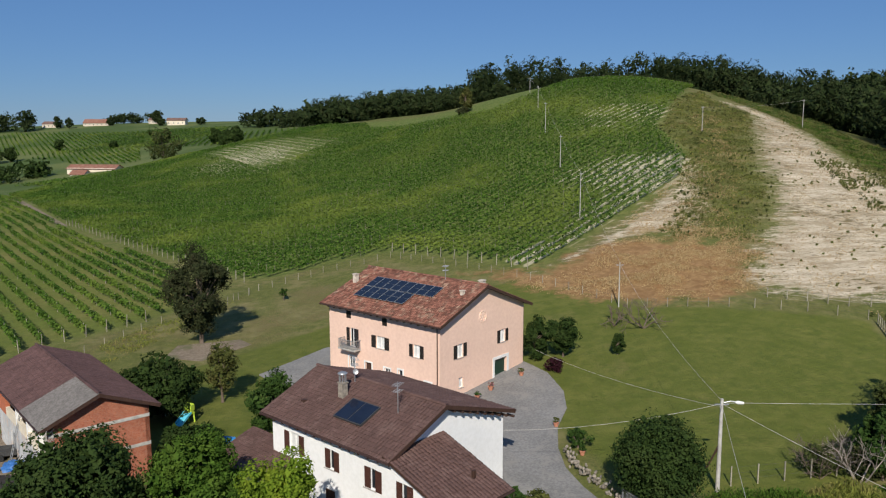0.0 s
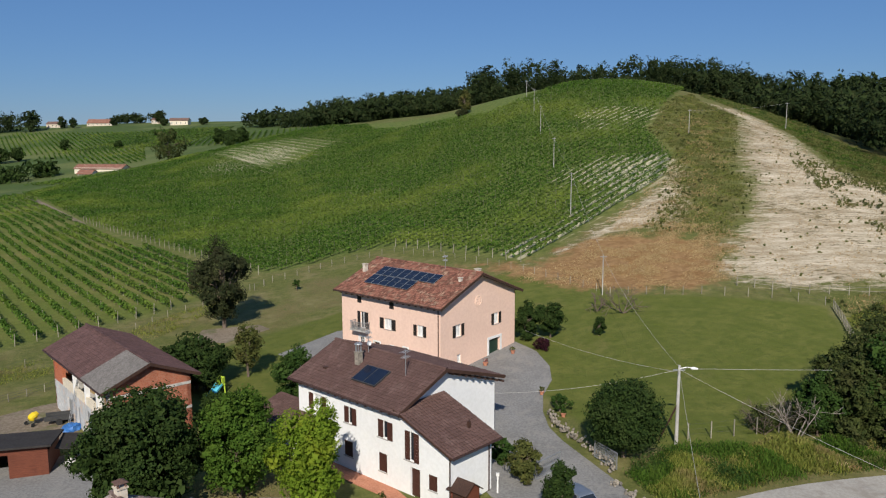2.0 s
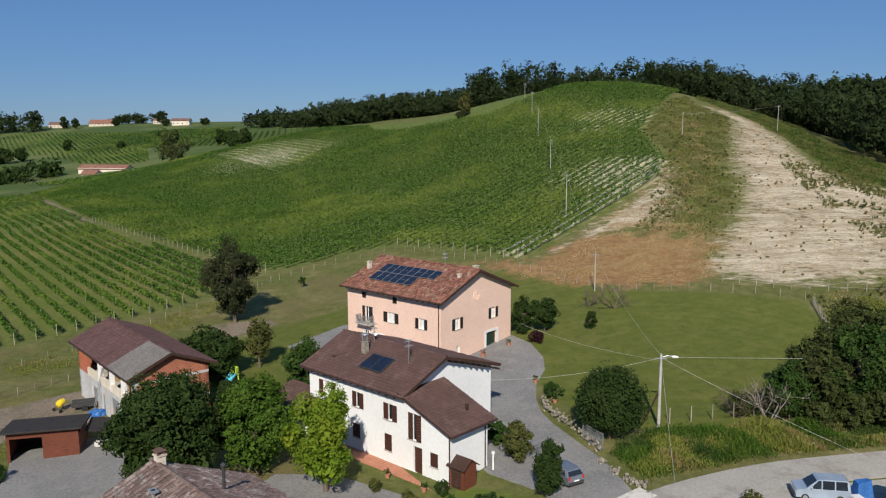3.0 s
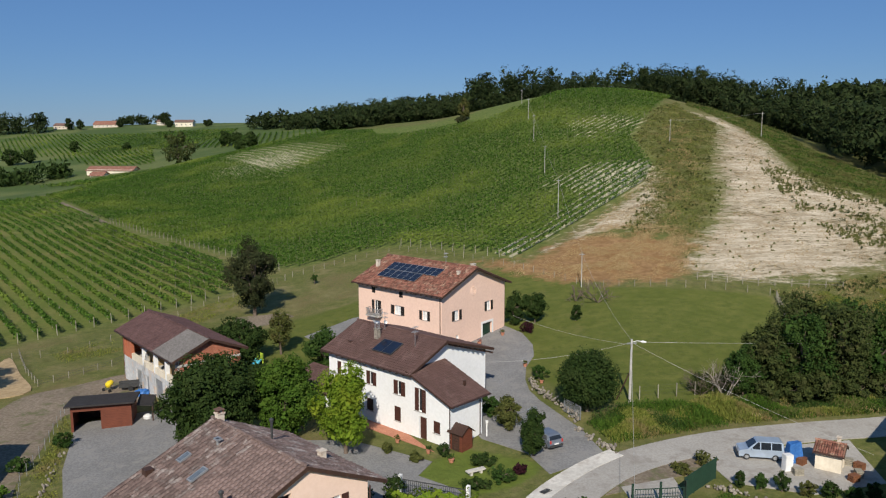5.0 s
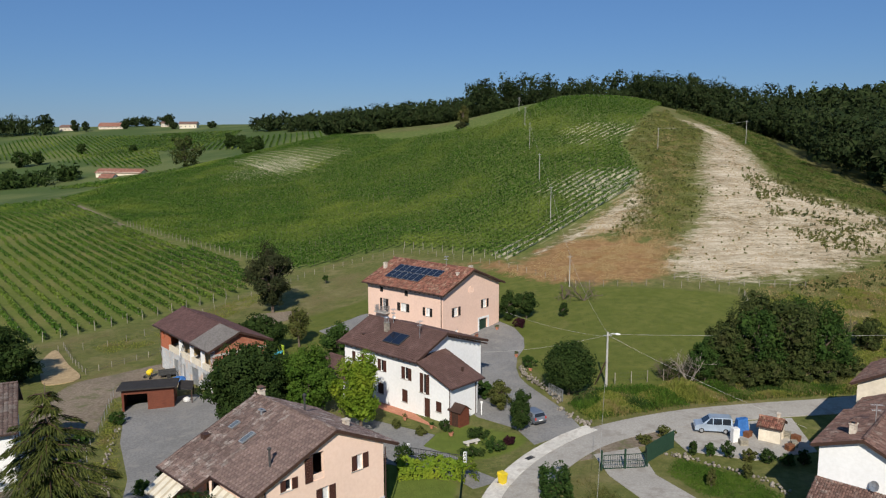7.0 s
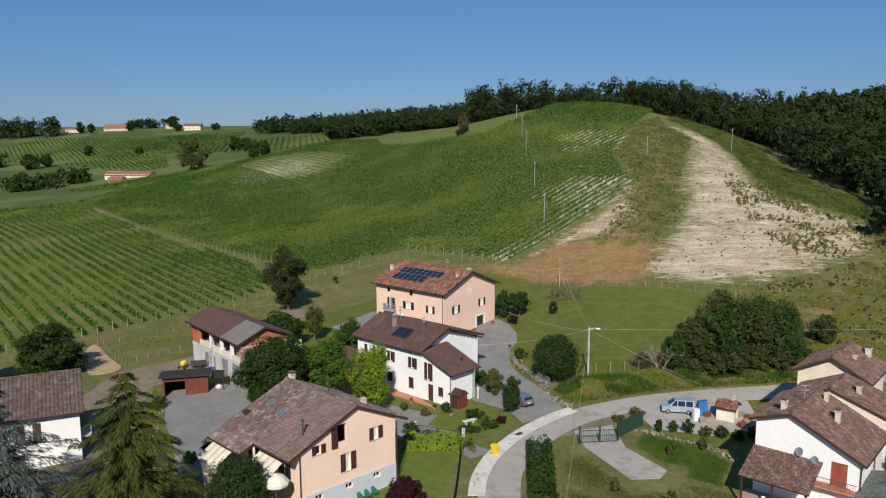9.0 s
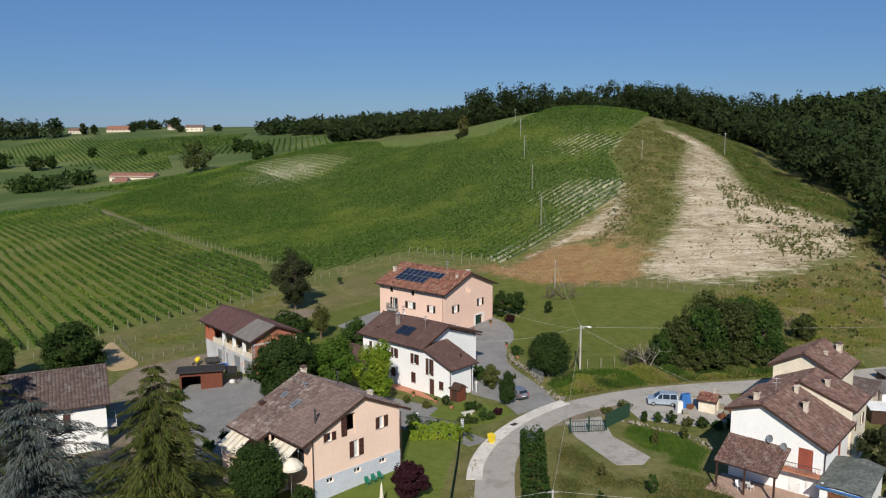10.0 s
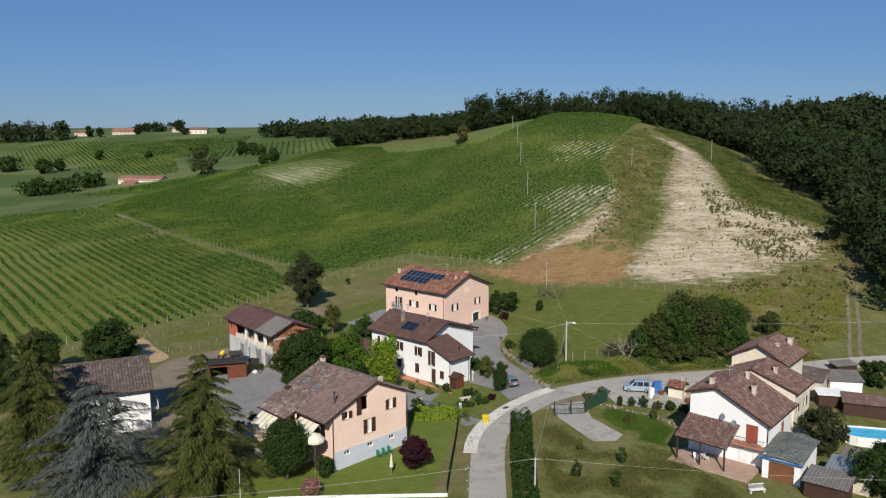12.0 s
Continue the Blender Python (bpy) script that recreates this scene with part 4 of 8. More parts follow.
def white_house():
    L, G, up = 12.1, 11.6, 4.8
    h = thing("farmhouse", "white rendered farmhouse with dark brown tiled roof and brown shutters", "house", -3.52, 47.62, 7.65, 47.3)
    z1, zr, z2, o, og = 6.33, 8.6, 6.35, 0.55, 0.7
    hl, hu, hr = z1 + 0.02, zr - 0.2, z2 + 0.02
    W, wg, wz = 5.4, 4.6, 4.3
    # the long wall goes on along the lower wing: s from the far end to the wing's corner
    wins = [(2.0, 4.0, 3.1, 5.4), (5.9, 3.9, 6.9, 5.3), (9.9, 3.75, 11.0, 5.2), (5.9, 1.1, 6.9, 2.4), (10.0, 1.0, 10.9, 2.5)]
    vents = [(4.7, 5.75, 5.1, 6.05)]
    F = four_walls(h, L, G, hl, hr, up, hu, M["plaster_white"], {"left": wins + vents})
    styles = ("open", "half", "half", "closed", "closed")
    for a, s in zip(wins, styles):
        window(h, F["left"], *a, s, M["shutter_brown"], M["curtain"] if s == "open" else M["glass_dark"])
    window(h, F["left"], *vents[0], "none", None, sill=False)
    # wing: its walls and single slope
    roofline = lambda v: wz + (hl - 0.1 - wz) * (W + v) / W
    Fl = lambda s, d, z: (-d, -s, z)
    wh = [(0.75, 2.75, 1.75, 5.05), (1.35, 0.05, 2.35, 2.3), (3.25, 1.1, 4.1, 2.3)]
    g = Geo()
    wall_panel(g, Fl, W, -1.2, [(0, hl - 0.1), (W, wz)], wh)
    part("wall", g, M["plaster_white"], h)
    g = Geo()
    wall_panel(g, lambda s, d, z: (s + 0.35, -W - d, z), wg - 0.35, -1.2, [(0, wz), (wg - 0.35, wz)], [])
    part("wall", g, M["plaster_white"], h)
    g = Geo()
    wall_panel(g, lambda s, d, z: (wg + d, -W + 0.35 + s, z), W - 0.35, -1.2, [(0, wz + 0.1), (W - 0.35, hl - 0.1)], [])
    part("wall", g, M["plaster_white"], h)
    window(h, Fl, *wh[0], "half", M["shutter_brown"])
    door(h, Fl, *wh[1], M["shutter_brown"])
    window(h, Fl, *wh[2], "closed", M["shutter_brown"])
    rng = np.random.default_rng(5)
    roof = gable_roof(h, L, G, z1, zr, z2, up, o, og, M["tile_brown"], 0.3, 0.34, 0.045, rng)
    rafters(h, L, z1, o)
    g = Geo()
    for k in range(9):
        g.box(up + 0.8 + 0.8 * k, -og + 0.06, zr - 0.42 - 0.331 * (0.8 + 0.8 * k), up + 0.95 + 0.8 * k, 0.0, zr - 0.28 - 0.331 * (0.8 + 0.8 * k))
    part("rafter_ends", g, M["wood_dark"], h)
    y0, y1 = -W - 0.55, -0.02
    za, zb = wz + 0.05, wz + 0.05 + (hl - wz) * (W + 0.53) / W
    g = Geo()
    slab(g, (-0.45, y0, za), (wg + 0.6, y0, za), (wg + 0.6, y1, zb), (-0.45, y1, zb), 0.16)
    wing = part("wing_roof", g, M["wood_dark"], h)
    sl = Vector((0, y1 - y0, zb - za))
    tiled("roof_tiles", wing, [tile_field((-0.45, y0, za), (1, 0, 0), sl.normalized(), wg + 1.05, sl.length, 0.3, 0.34, 0.045, rng)], M["tile_brown"])
    part("gutter", Geo().tube([(-0.45, y0 - 0.06, za - 0.06), (wg + 0.6, y0 - 0.06, za - 0.07)], 0.07, 7), M["gutter"], wing)
    part("vent_pipe", Geo().box(3.4, -4.2, za + 0.7, 3.62, -4.0, za + 1.25), M["wood_dark"], wing)
    downpipe(h, -0.1, -W - 0.02, -0.3, wz - 0.05)
    downpipe(h, wg - 0.4, -W - 0.1, -0.3, wz - 0.05)
    # low lean-to at the far end of the long wall
    g = Geo()
    slab(g, (-2.6, 9.4, 2.55), (-2.6, 16.4, 2.55), (1.2, 16.4, 3.8), (1.2, 9.4, 3.8), 0.15)
    lean = part("porch_roof", g, M["wood_dark"], h)
    sl = Vector((3.8, 0, 1.25))
    tiled("roof_tiles", lean, [tile_field((-2.6, 9.4, 2.55), (0, 1, 0), sl.normalized(), 7.0, sl.length, 0.3, 0.34, 0.045, rng)], M["tile_brown"])
    for v in (9.8, 12.8, 16.0):
        part("porch_post", Geo().box(-2.4, v - 0.1, -1.0, -2.2, v + 0.1, 2.45), M["plaster_white"], h)
    part("wall", Geo().box(-0.1, 12.2, -1.0, 1.1, 16.2, 3.2), M["plaster_white"], h)
    # solar collector, chimney with its cage, aerials
    sl = Vector((up + o, 0, zr - z1)).normalized()
    n = Vector((-sl.z, 0, sl.x))
    P = lambda a, b, c: Vector((-o, 0, z1)) + sl * a + Vector((0, b, 0)) + n * c
    pan = part("solar_collector", Geo().box(1.75, 3.6, 0.12, 3.75, 6.4, 0.24, P), M["metal_dark"], roof, "dark glass solar collector on the slope")
    for i in range(2):
        part("glass", Geo().box(1.83, 3.68 + 1.36 * i, 0.241, 3.67, 4.96 + 1.36 * i, 0.25, P), M["panel"], pan)
    ch = chimney(roof, 2.9, 7.6, 7.3, 8.8, 0.48, M["stone"], False)
    g = Geo()
    for k in range(8):
        g.tube([(2.9 + 0.24 * math.cos(k * 0.785), 7.6 + 0.24 * math.sin(k * 0.785), 8.88), (2.9 + 0.24 * math.cos(k * 0.785), 7.6 + 0.24 * math.sin(k * 0.785), 9.5)], 0.03, 5)
    g.lathe([(0.05, 0), (0.36, 0.0), (0.3, 0.08), (0.05, 0.14)], (2.9, 7.6, 9.5))
    part("chimney_cowl", g, M["metal_grey"], ch)
    antenna(roof, 4.3, 7.9, 8.3, 2.0, 60)
    antenna(roof, 3.0, 2.1, 7.9, 2.1, 20)
    dish(roof, (4.2, 7.7, 9.3), (-0.7, -1, 0.4), 0.2)
    part("roof_vent", Geo().box(1.3, 10.0, 7.15, 1.7, 10.4, 7.35), M["wood_dark"], roof)
    # terracotta terrace along the front and its low step
    g = Geo()
    g.box(-1.5, -5.2, -1.0, 0, 8.0, 0.03), g.box(-2.1, -4.0, -1.0, -1.5, 1.5, -0.06)
    part("terrace", g, M["terracotta"], h)


def orange_house():
    L, G, up = 11.4, 11.3, 6.4
    h = thing("house", "peach rendered house with pale blue base and weathered brown tiled roof", "house", -13.4, 15.4, 7.95, 44.2)
    z1, zr, z2, o, og = 5.61, 8.82, 5.95, 1.4, 0.3
    sl_l, sl_r = (zr - z1) / (up + o), (zr - z2) / (G + o - up)
    hl, hu, hr = z1 + o * sl_l - 0.2, zr - 0.2, z2 + o * sl_r - 0.2
    small = [(1.5, 0.8, 2.4, 1.35), (5.0, 0.8, 5.9, 1.35), (8.4, 0.8, 9.3, 1.35)]
    wins = [(4.5, 2.6, 5.7, 4.4), (1.3, 5.2, 2.3, 6.1), (8.0, 4.75, 9.1, 6.05)]
    loggia = [(3.5, 5.2, 5.3, 7.4)]
    lw = [(2.0, 2.6, 4.4, 4.7), (7.4, 2.6, 9.8, 4.7)]
    F = four_walls(h, L, G, hl, hr, up, hu, M["plaster_orange"], {"front": small + wins + loggia, "left": lw})
    # pale blue base course with gaps at the cellar windows
    xs = [-0.04] + [v for a in small for v in (a[0], a[2])] + [G + 0.04]
    for i in range(0, len(xs), 2):
        part("base_course", Geo().box(xs[i], 0.003, -1.2, xs[i + 1], 0.05, 1.6, F["front"]), M["plaster_blue"], h)
    for a in small:
        part("base_course", Geo().box(a[0], 0.003, -1.2, a[2], 0.05, a[1], F["front"]), M["plaster_blue"], h)
        part("base_course", Geo().box(a[0], 0.003, a[3], a[2], 0.05, 1.6, F["front"]), M["plaster_blue"], h)
    for a in small:
        window(h, F["front"], *a, "none", None, sill=False, frame_mat=M["paint_white"])
    window(h, F["front"], *wins[0], "half", M["shutter_brown"], M["curtain"])
    window(h, F["front"], *wins[1], "half", M["shutter_brown"])
    window(h, F["front"], *wins[2], "half", M["shutter_brown"], M["curtain"])
    a = loggia[0]
    part("loggia", Geo().box(a[0], -1.6, a[1], a[2], -1.5, a[3], F["front"]).box(a[0] - 0.1, -1.5, a[1] - 0.15, a[2] + 0.1, -0.35, a[1], F["front"]), M["plaster_orange"], h)
    part("railing", Geo().box(a[0], -0.1, a[1], a[2], -0.04, a[1] + 0.5, F["front"]), M["plaster_orange"], h)
    part("loggia_door", leaf_panel(F["front"], a[0] + 0.02, a[1], a[0] + 0.7, a[3] - 0.2, 0.01, 0.06), M["shutter_brown"], h)
    for b in lw:
        window(h, F["left"], *b, "none", None)
    rng = np.random.default_rng(9)
    la = math.hypot(up + o, zr - z1)
    sl = Vector((up + o, 0, zr - z1)).normalized()
    roof = gable_roof(h, L, G, z1, zr, z2, up, o, og, M["tile_grey"], 0.42, 0.40, 0.06, rng, keep_left=lambda i, j: (j > 0.999))
    orange_roof.append((roof, (-o, -og, z1), sl, L + 2 * og, la, rng))
    # the far half of the garden slope comes lower, over the terrace
    g = Geo()
    e = Vector((-o, 0, z1)) - sl * 1.6
    slab(g, (e.x, 5.6, e.z), (-o + 0.02, 5.6, z1 - 0.002), (-o + 0.02, L + og, z1 - 0.002), (e.x, L + og, e.z), 0.16)
    low_eave = part("low_eave", g, M["wood_dark"], roof)
    tiled("roof_tiles", low_eave, [tile_field((e.x, 5.6, e.z), (0, 1, 0), sl, L + og - 5.6, 1.6, 0.42, 0.40, 0.06, rng)], M["tile_grey"])
    part("bargeboard", Geo().hexa([(e.x, 5.5, e.z - 0.22), (-o, 5.5, z1 - 0.22), (-o, 5.6, z1 - 0.22), (e.x, 5.6, e.z - 0.22), (e.x, 5.5, e.z + 0.08), (-o, 5.5, z1 + 0.08), (-o, 5.6, z1 + 0.08), (e.x, 5.6, e.z + 0.08)]), M["wood_dark"], low_eave)
    part("gutter", Geo().tube([(e.x - 0.06, 5.5, e.z - 0.06), (e.x - 0.06, L + og, e.z - 0.08)], 0.075, 7), M["gutter"], low_eave)
    part("terrace_post", Geo().tube([(-1.6, 5.2, 2.2), (-1.6, 5.2, 5.4)], 0.12, 8), M["plaster_orange"], h)
    n = Vector((-sl.z, 0, sl.x))
    P = lambda a, b, cc: Vector((-o, 0, z1)) + sl * a + Vector((0, b, 0)) + n * cc
    for u, v, w, hgt in ((4.3, 9.1, 0.6, 0.95), (3.6, 6.3, 0.62, 1.35)):
        s = part("skylight", Geo().box(u, v, 0.08, u + hgt, v + w, 0.2, P), M["metal_grey"], roof)
        part("glass", Geo().box(u + 0.08, v + 0.08, 0.201, u + hgt - 0.08, v + w - 0.08, 0.21, P), M["skylight"], s)
    zl = lambda u: z1 + (u + o) * sl_l
    chimney(roof, 6.6, 11.0, 8.4, 9.3, 0.5, M["plaster_old"])
    chimney(roof, 10.2, 3.6, 6.7, 7.6, 0.45, M["plaster_old"], False)
    for u, v, hh in ((1.4, 1.5, 1.4), (8.4, 7.0, 1.4)):
        zz = zl(u) if u < up else z2 + (G + o - u) * sl_r
        g = Geo().tube([(u, v, zz - 0.2), (u, v, zz + hh)], 0.09, 8).lathe([(0.12, 0), (0.17, 0.02), (0.17, 0.14), (0.05, 0.24)], (u, v, zz + hh))
        part("flue", g, M["metal_dark"], roof)
    part("roof_vent", Geo().box(0.7, 10.4, zl(0.8) - 0.1, 1.3, 11.0, zl(1.0) + 0.35), M["wood_dark"], roof)
    part("roof_vent", Geo().tube([(4.9, 8.2, zl(4.9) - 0.1), (4.9, 8.2, zl(4.9) + 0.5)], 0.12, 8).box(4.7, 7.9, zl(4.9) + 0.4, 5.1, 8.5, zl(4.9) + 0.5), M["metal_grey"], roof)
    downpipe(h, -0.1, -0.1, -0.3, hl)
    downpipe(h, G + 0.1, -0.12, -0.3, z2)
    # raised terrace with awnings on the garden side
    t = part("terrace", Geo().box(-3.6, 4.6, -1.2, -0.02, 11.6, 2.1), M["plaster_orange"], h)
    part("parapet", Geo().box(-3.7, 4.5, 2.1, -3.5, 11.6, 2.95).box(-3.5, 4.5, 2.1, 0, 4.7, 2.95).box(-3.5, 11.4, 2.1, 0, 11.6, 2.95), M["plaster_orange"], t)
    part("floor_tiles", Geo().box(-3.49, 4.71, 2.104, -0.03, 11.39, 2.12), M["terracotta"], t)
    for v0, v1, ua, ub, za, zb in ((0.9, 4.7, -1.3, -3.1, 5.15, 3.95), (7.3, 10.8, -2.75, -4.4, 4.7, 3.7)):
        k = 12
        aw = None
        for i in range(k):
            a, b = v0 + (v1 - v0) * i / k, v0 + (v1 - v0) * (i + 1) / k
            g = Geo()
            slab(g, (ub, a, zb), (ub, b, zb), (ua, b, za), (ua, a, za), 0.03)
            g.box(ub - 0.03, a, zb - 0.25, ub, b, zb)
            if aw is None:
                aw = part("awning", g, M["fabric_cream"], h, "cream striped fabric awning let down over the terrace")
            else:
                part("stripe", g, M["fabric_cream"] if i % 3 else M["fabric_tan"], aw)
        part("awning_bar", Geo().tube([(ub - 0.02, v0, zb - 0.25), (ub - 0.02, v1, zb - 0.25)], 0.03, 6), M["metal_grey"], aw)


orange_roof = []


def barn():
    L, G, up = 17.0, 7.4, 3.6
    h = thing("barn", "old brick barn with brown tiled roof and open loft", "barn", -28.9, 56.0, 6.75, 40.0)
    z1, zr, z2, o, og = 6.0, 7.9, 6.1, 0.7, 0.6
    doors = [(4.2, 0.0, 6.0, 2.2), (7.4, 0.0, 8.4, 2.1), (10.2, 0.0, 12.6, 2.5), (13.6, 0.0, 16.0, 2.5)]
    # ground floor wall, open loft above between pillars
    Fl = lambda s, d, z: (-d, L - s, z)
    g = Geo()
    wall_panel(g, Fl, L, -1.0, [(0, 3.0), (L, 3.0)], doors)
    part("wall", g, M["plaster_grey"], h)
    for a in doors:
        door(h, Fl, *a, M["metal_grey"], "barn_door")
    g = Geo()
    wall_panel(g, lambda s, d, z: (-d, L - s, z), 3.0, 3.0, [(0, z1 + 0.25), (3.0, z1 + 0.25)], [(0.6, 4.2, 1.6, 5.3)])
    part("wall", g, M["brick"], h)
    for s in (6.6, 10.2, 13.6, 16.6):
        part("pillar", Geo().box(s, -0.4, 3.0, s + 0.4, 0, z1 + 0.2, Fl), M["plaster_white"], h)
    for s in (3.0, 7.0, 10.6, 14.0):
        part("parapet", Geo().box(s, -0.3, 3.0, s + 2.6 + (s == 3.0), 0, 3.75, Fl), M["plaster_cream"], h)
    part("loft_floor", Geo().box(0.3, 0.3, 2.9, G - 0.3, L - 0.3, 3.05), M["concrete"], h)
    part("inner_wall", Geo().box(3.2, 0.4, 3.05, 3.5, L - 0.4, 6.8), M["plaster_old"], h)
    part("hay_stack", Geo().box(1.2, 2.0, 3.06, 3.0, 5.0, 4.6), M["straw"], h)
    part("hay_stack", Geo().box(1.4, 9.0, 3.06, 3.1, 12.0, 4.3), M["straw"], h)
    g = Geo()
    wall_panel(g, lambda s, d, z: (G + d, s, z), L, -1.0, [(0, z2 + 0.1), (L, z2 + 0.1)], [])
    part("wall", g, M["brick_wall"], h)
    g = Geo()
    wall_panel(g, lambda s, d, z: (G - s, L + d, z), G, -1.0, [(0, z2 + 0.1), (G - up, zr - 0.2), (G, z1 + 0.1)], [])
    part("wall", g, M["brick_wall"], h)
    # front gable: bare brick, a concrete band at the loft
    g = Geo()
    Ff = lambda s, d, z: (s, -d, z)
    wall_panel(g, Ff, G, -1.0, [(0, z1 + 0.1), (up, zr - 0.2), (G, z2 + 0.1)], [])
    front = part("wall", g, M["brick_wall"], h)
    part("band", Geo().box(0, 0.0, 5.15, G, 0.06, 5.4, Ff), M["concrete"], h)
    part("band", Geo().box(0, 0.0, 2.85, G, 0.06, 3.1, Ff), M["concrete"], h)
    barn_front.append((front, G, up, z1, zr, z2))
    rng = np.random.default_rng(21)
    roof = gable_roof(h, L, G, z1, zr, z2, up, o, og, M["tile_barn"], 0.3, 0.36, 0.05, rng, keep_left=lambda i, j: i > 0.31)
    for i0 in range(0, 46, 6):
        V, cols = [], range(i0, min(i0 + 6, 45) + 1)
        for i in cols:
            v, k = -og + 5.75 * i / 46, 0.05 + 0.035 * (i % 2) + 0.006 * (i0 % 4)
            V += [(-o - 0.05, v, z1 + k), (up, v, zr + k), (-o - 0.05, v, z1 + k - 0.03), (up, v, zr + k - 0.03)]
        F = [f for c in range(len(cols) - 1) for f in ((4 * c, 4 * c + 1, 4 * c + 5, 4 * c + 4), (4 * c + 2, 4 * c + 6, 4 * c + 7, 4 * c + 3), (4 * c, 4 * c + 4, 4 * c + 6, 4 * c + 2), (4 * c + 1, 4 * c + 3, 4 * c + 7, 4 * c + 5))]
        part("roofing_sheet", Geo().add(V, F), M["sheet_grey"], roof, "grey corrugated cement sheet")
    rafters(h, L, z1, o, 1.4)


barn_front = []


def plain_house(name, label, x, y, z, phi, L, G, z1, zr, z2, up, o, og, wallmat, tilemat, seed, holes=None, shutter=None, style="half", tw=0.3):
    """A gable house with windows by side."""
    h = thing(name, label, "house", x, y, z, phi)
    sl, sr = (zr - z1) / (up + o), (zr - z2) / (G + o - up)
    holes = holes or {}
    F = four_walls(h, L, G, z1 + o * sl - 0.18, z2 + o * sr - 0.18, up, zr - 0.2, wallmat, holes)
    for k, hs in holes.items():
        for a in hs:
            if a[1] < 0.2:
                door(h, F[k], *a, shutter or M["wood_dark"])
            else:
                window(h, F[k], *a, style if shutter else "none", shutter, M["curtain"] if (a[0] * 7) % 2 < 1 else None)
    roof = gable_roof(h, L, G, z1, zr, z2, up, o, og, tilemat, tw, 0.38, 0.06, np.random.default_rng(seed))
    return h, roof, F


pink_house()
white_house()
orange_house()
barn()
lh, lr, lf = plain_house("house", "white rendered house with weathered grey-brown tiled roof", -40.6, 31.5, 6.2, 115.0, 11.2, 9.4, 5.85, 9.05, 5.85, 5.0, 0.6, 0.5, M["plaster_white"], M["tile_dull"], 31,
    {"left": [(4.9, 2.9, 6.5, 5.1), (1.6, 2.9, 2.8, 4.3)], "front": [(1.4, 2.7, 2.4, 4.8), (5.0, 2.8, 6.0, 4.2)]}, M["shutter_brown"], "half", 0.4)
b = part("balcony", Geo().box(0.8, -1.1, 2.45, 3.4, 0.0, 2.6), M["concrete"], lh)
g = Geo().box(0.8, -1.1, 3.45, 3.4, -1.05, 3.5)
for k in range(19):
    g.box(0.82 + 0.14 * k, -1.09, 2.6, 0.85 + 0.14 * k, -1.06, 3.45)
part("railing", g, M["paint_white"], b)
part("step", Geo().box(-1.5, -0.6, -0.7, 0.0, 4.6, 0.05), M["concrete"], lh)
dish(lr, (2.2, 9.2, 7.9), (0.5, -1, 0.4), 0.45)
rh, rr, rf = plain_house("house", "white rendered house with old brown-red tiled roof and red shutters", 29.8, 21.0, 7.55, -40.0, 9.0, 9.4, 7.45, 8.7, 5.35, 3.2, 0.5, 0.5, M["plaster_white"], M["tile_old"], 33,
    {"front": [(6.9, 2.7, 8.3, 4.9)], "right": [(2.0, 0.1, 3.0, 2.2), (5.0, 2.8, 6.0, 4.2)]}, M["shutter_red"], "closed", 0.26)


# ---- plants ----
def leaf_quads(P, size, rng, upright=0.0, ratio=0.6, N=None, loose=0.45, blade=False):
    """A small pointed leaf, or spray of leaves, at each point, turned by chance, or facing out along N."""
    P = np.asarray(P, float)
    n = len(P)
    a = rng.normal(size=(n, 3))
    a[:, 2] += upright * rng.choice((-1, 1), n)
    face = rng.normal(size=(n, 3))
    if N is not None:
        face = N + rng.normal(0, loose, (n, 3))
        a = np.cross(face, a)
    a /= np.linalg.norm(a, axis=1)[:, None] + 1e-9
    b = np.cross(a, face)
    b /= np.linalg.norm(b, axis=1)[:, None] + 1e-9
    s = (size * rng.uniform(0.65, 1.3, n))[:, None]
    if blade:
        V = np.stack([P - a * s * 0.5 - b * s * 0.45 * ratio, P - a * s * 0.4 + b * s * 0.5 * ratio, P + a * s * 0.6], 1)
        return V.reshape(-1, 3), np.arange(3 * n).reshape(-1, 3)
    V = np.stack([P - a * s * 0.5, P + b * s * 0.5 * ratio + a * s * 0.1, P + a * s * 0.5, P - b * s * 0.5 * ratio + a * s * 0.1], 1)
    return V.reshape(-1, 3), np.arange(4 * n).reshape(-1, 4)


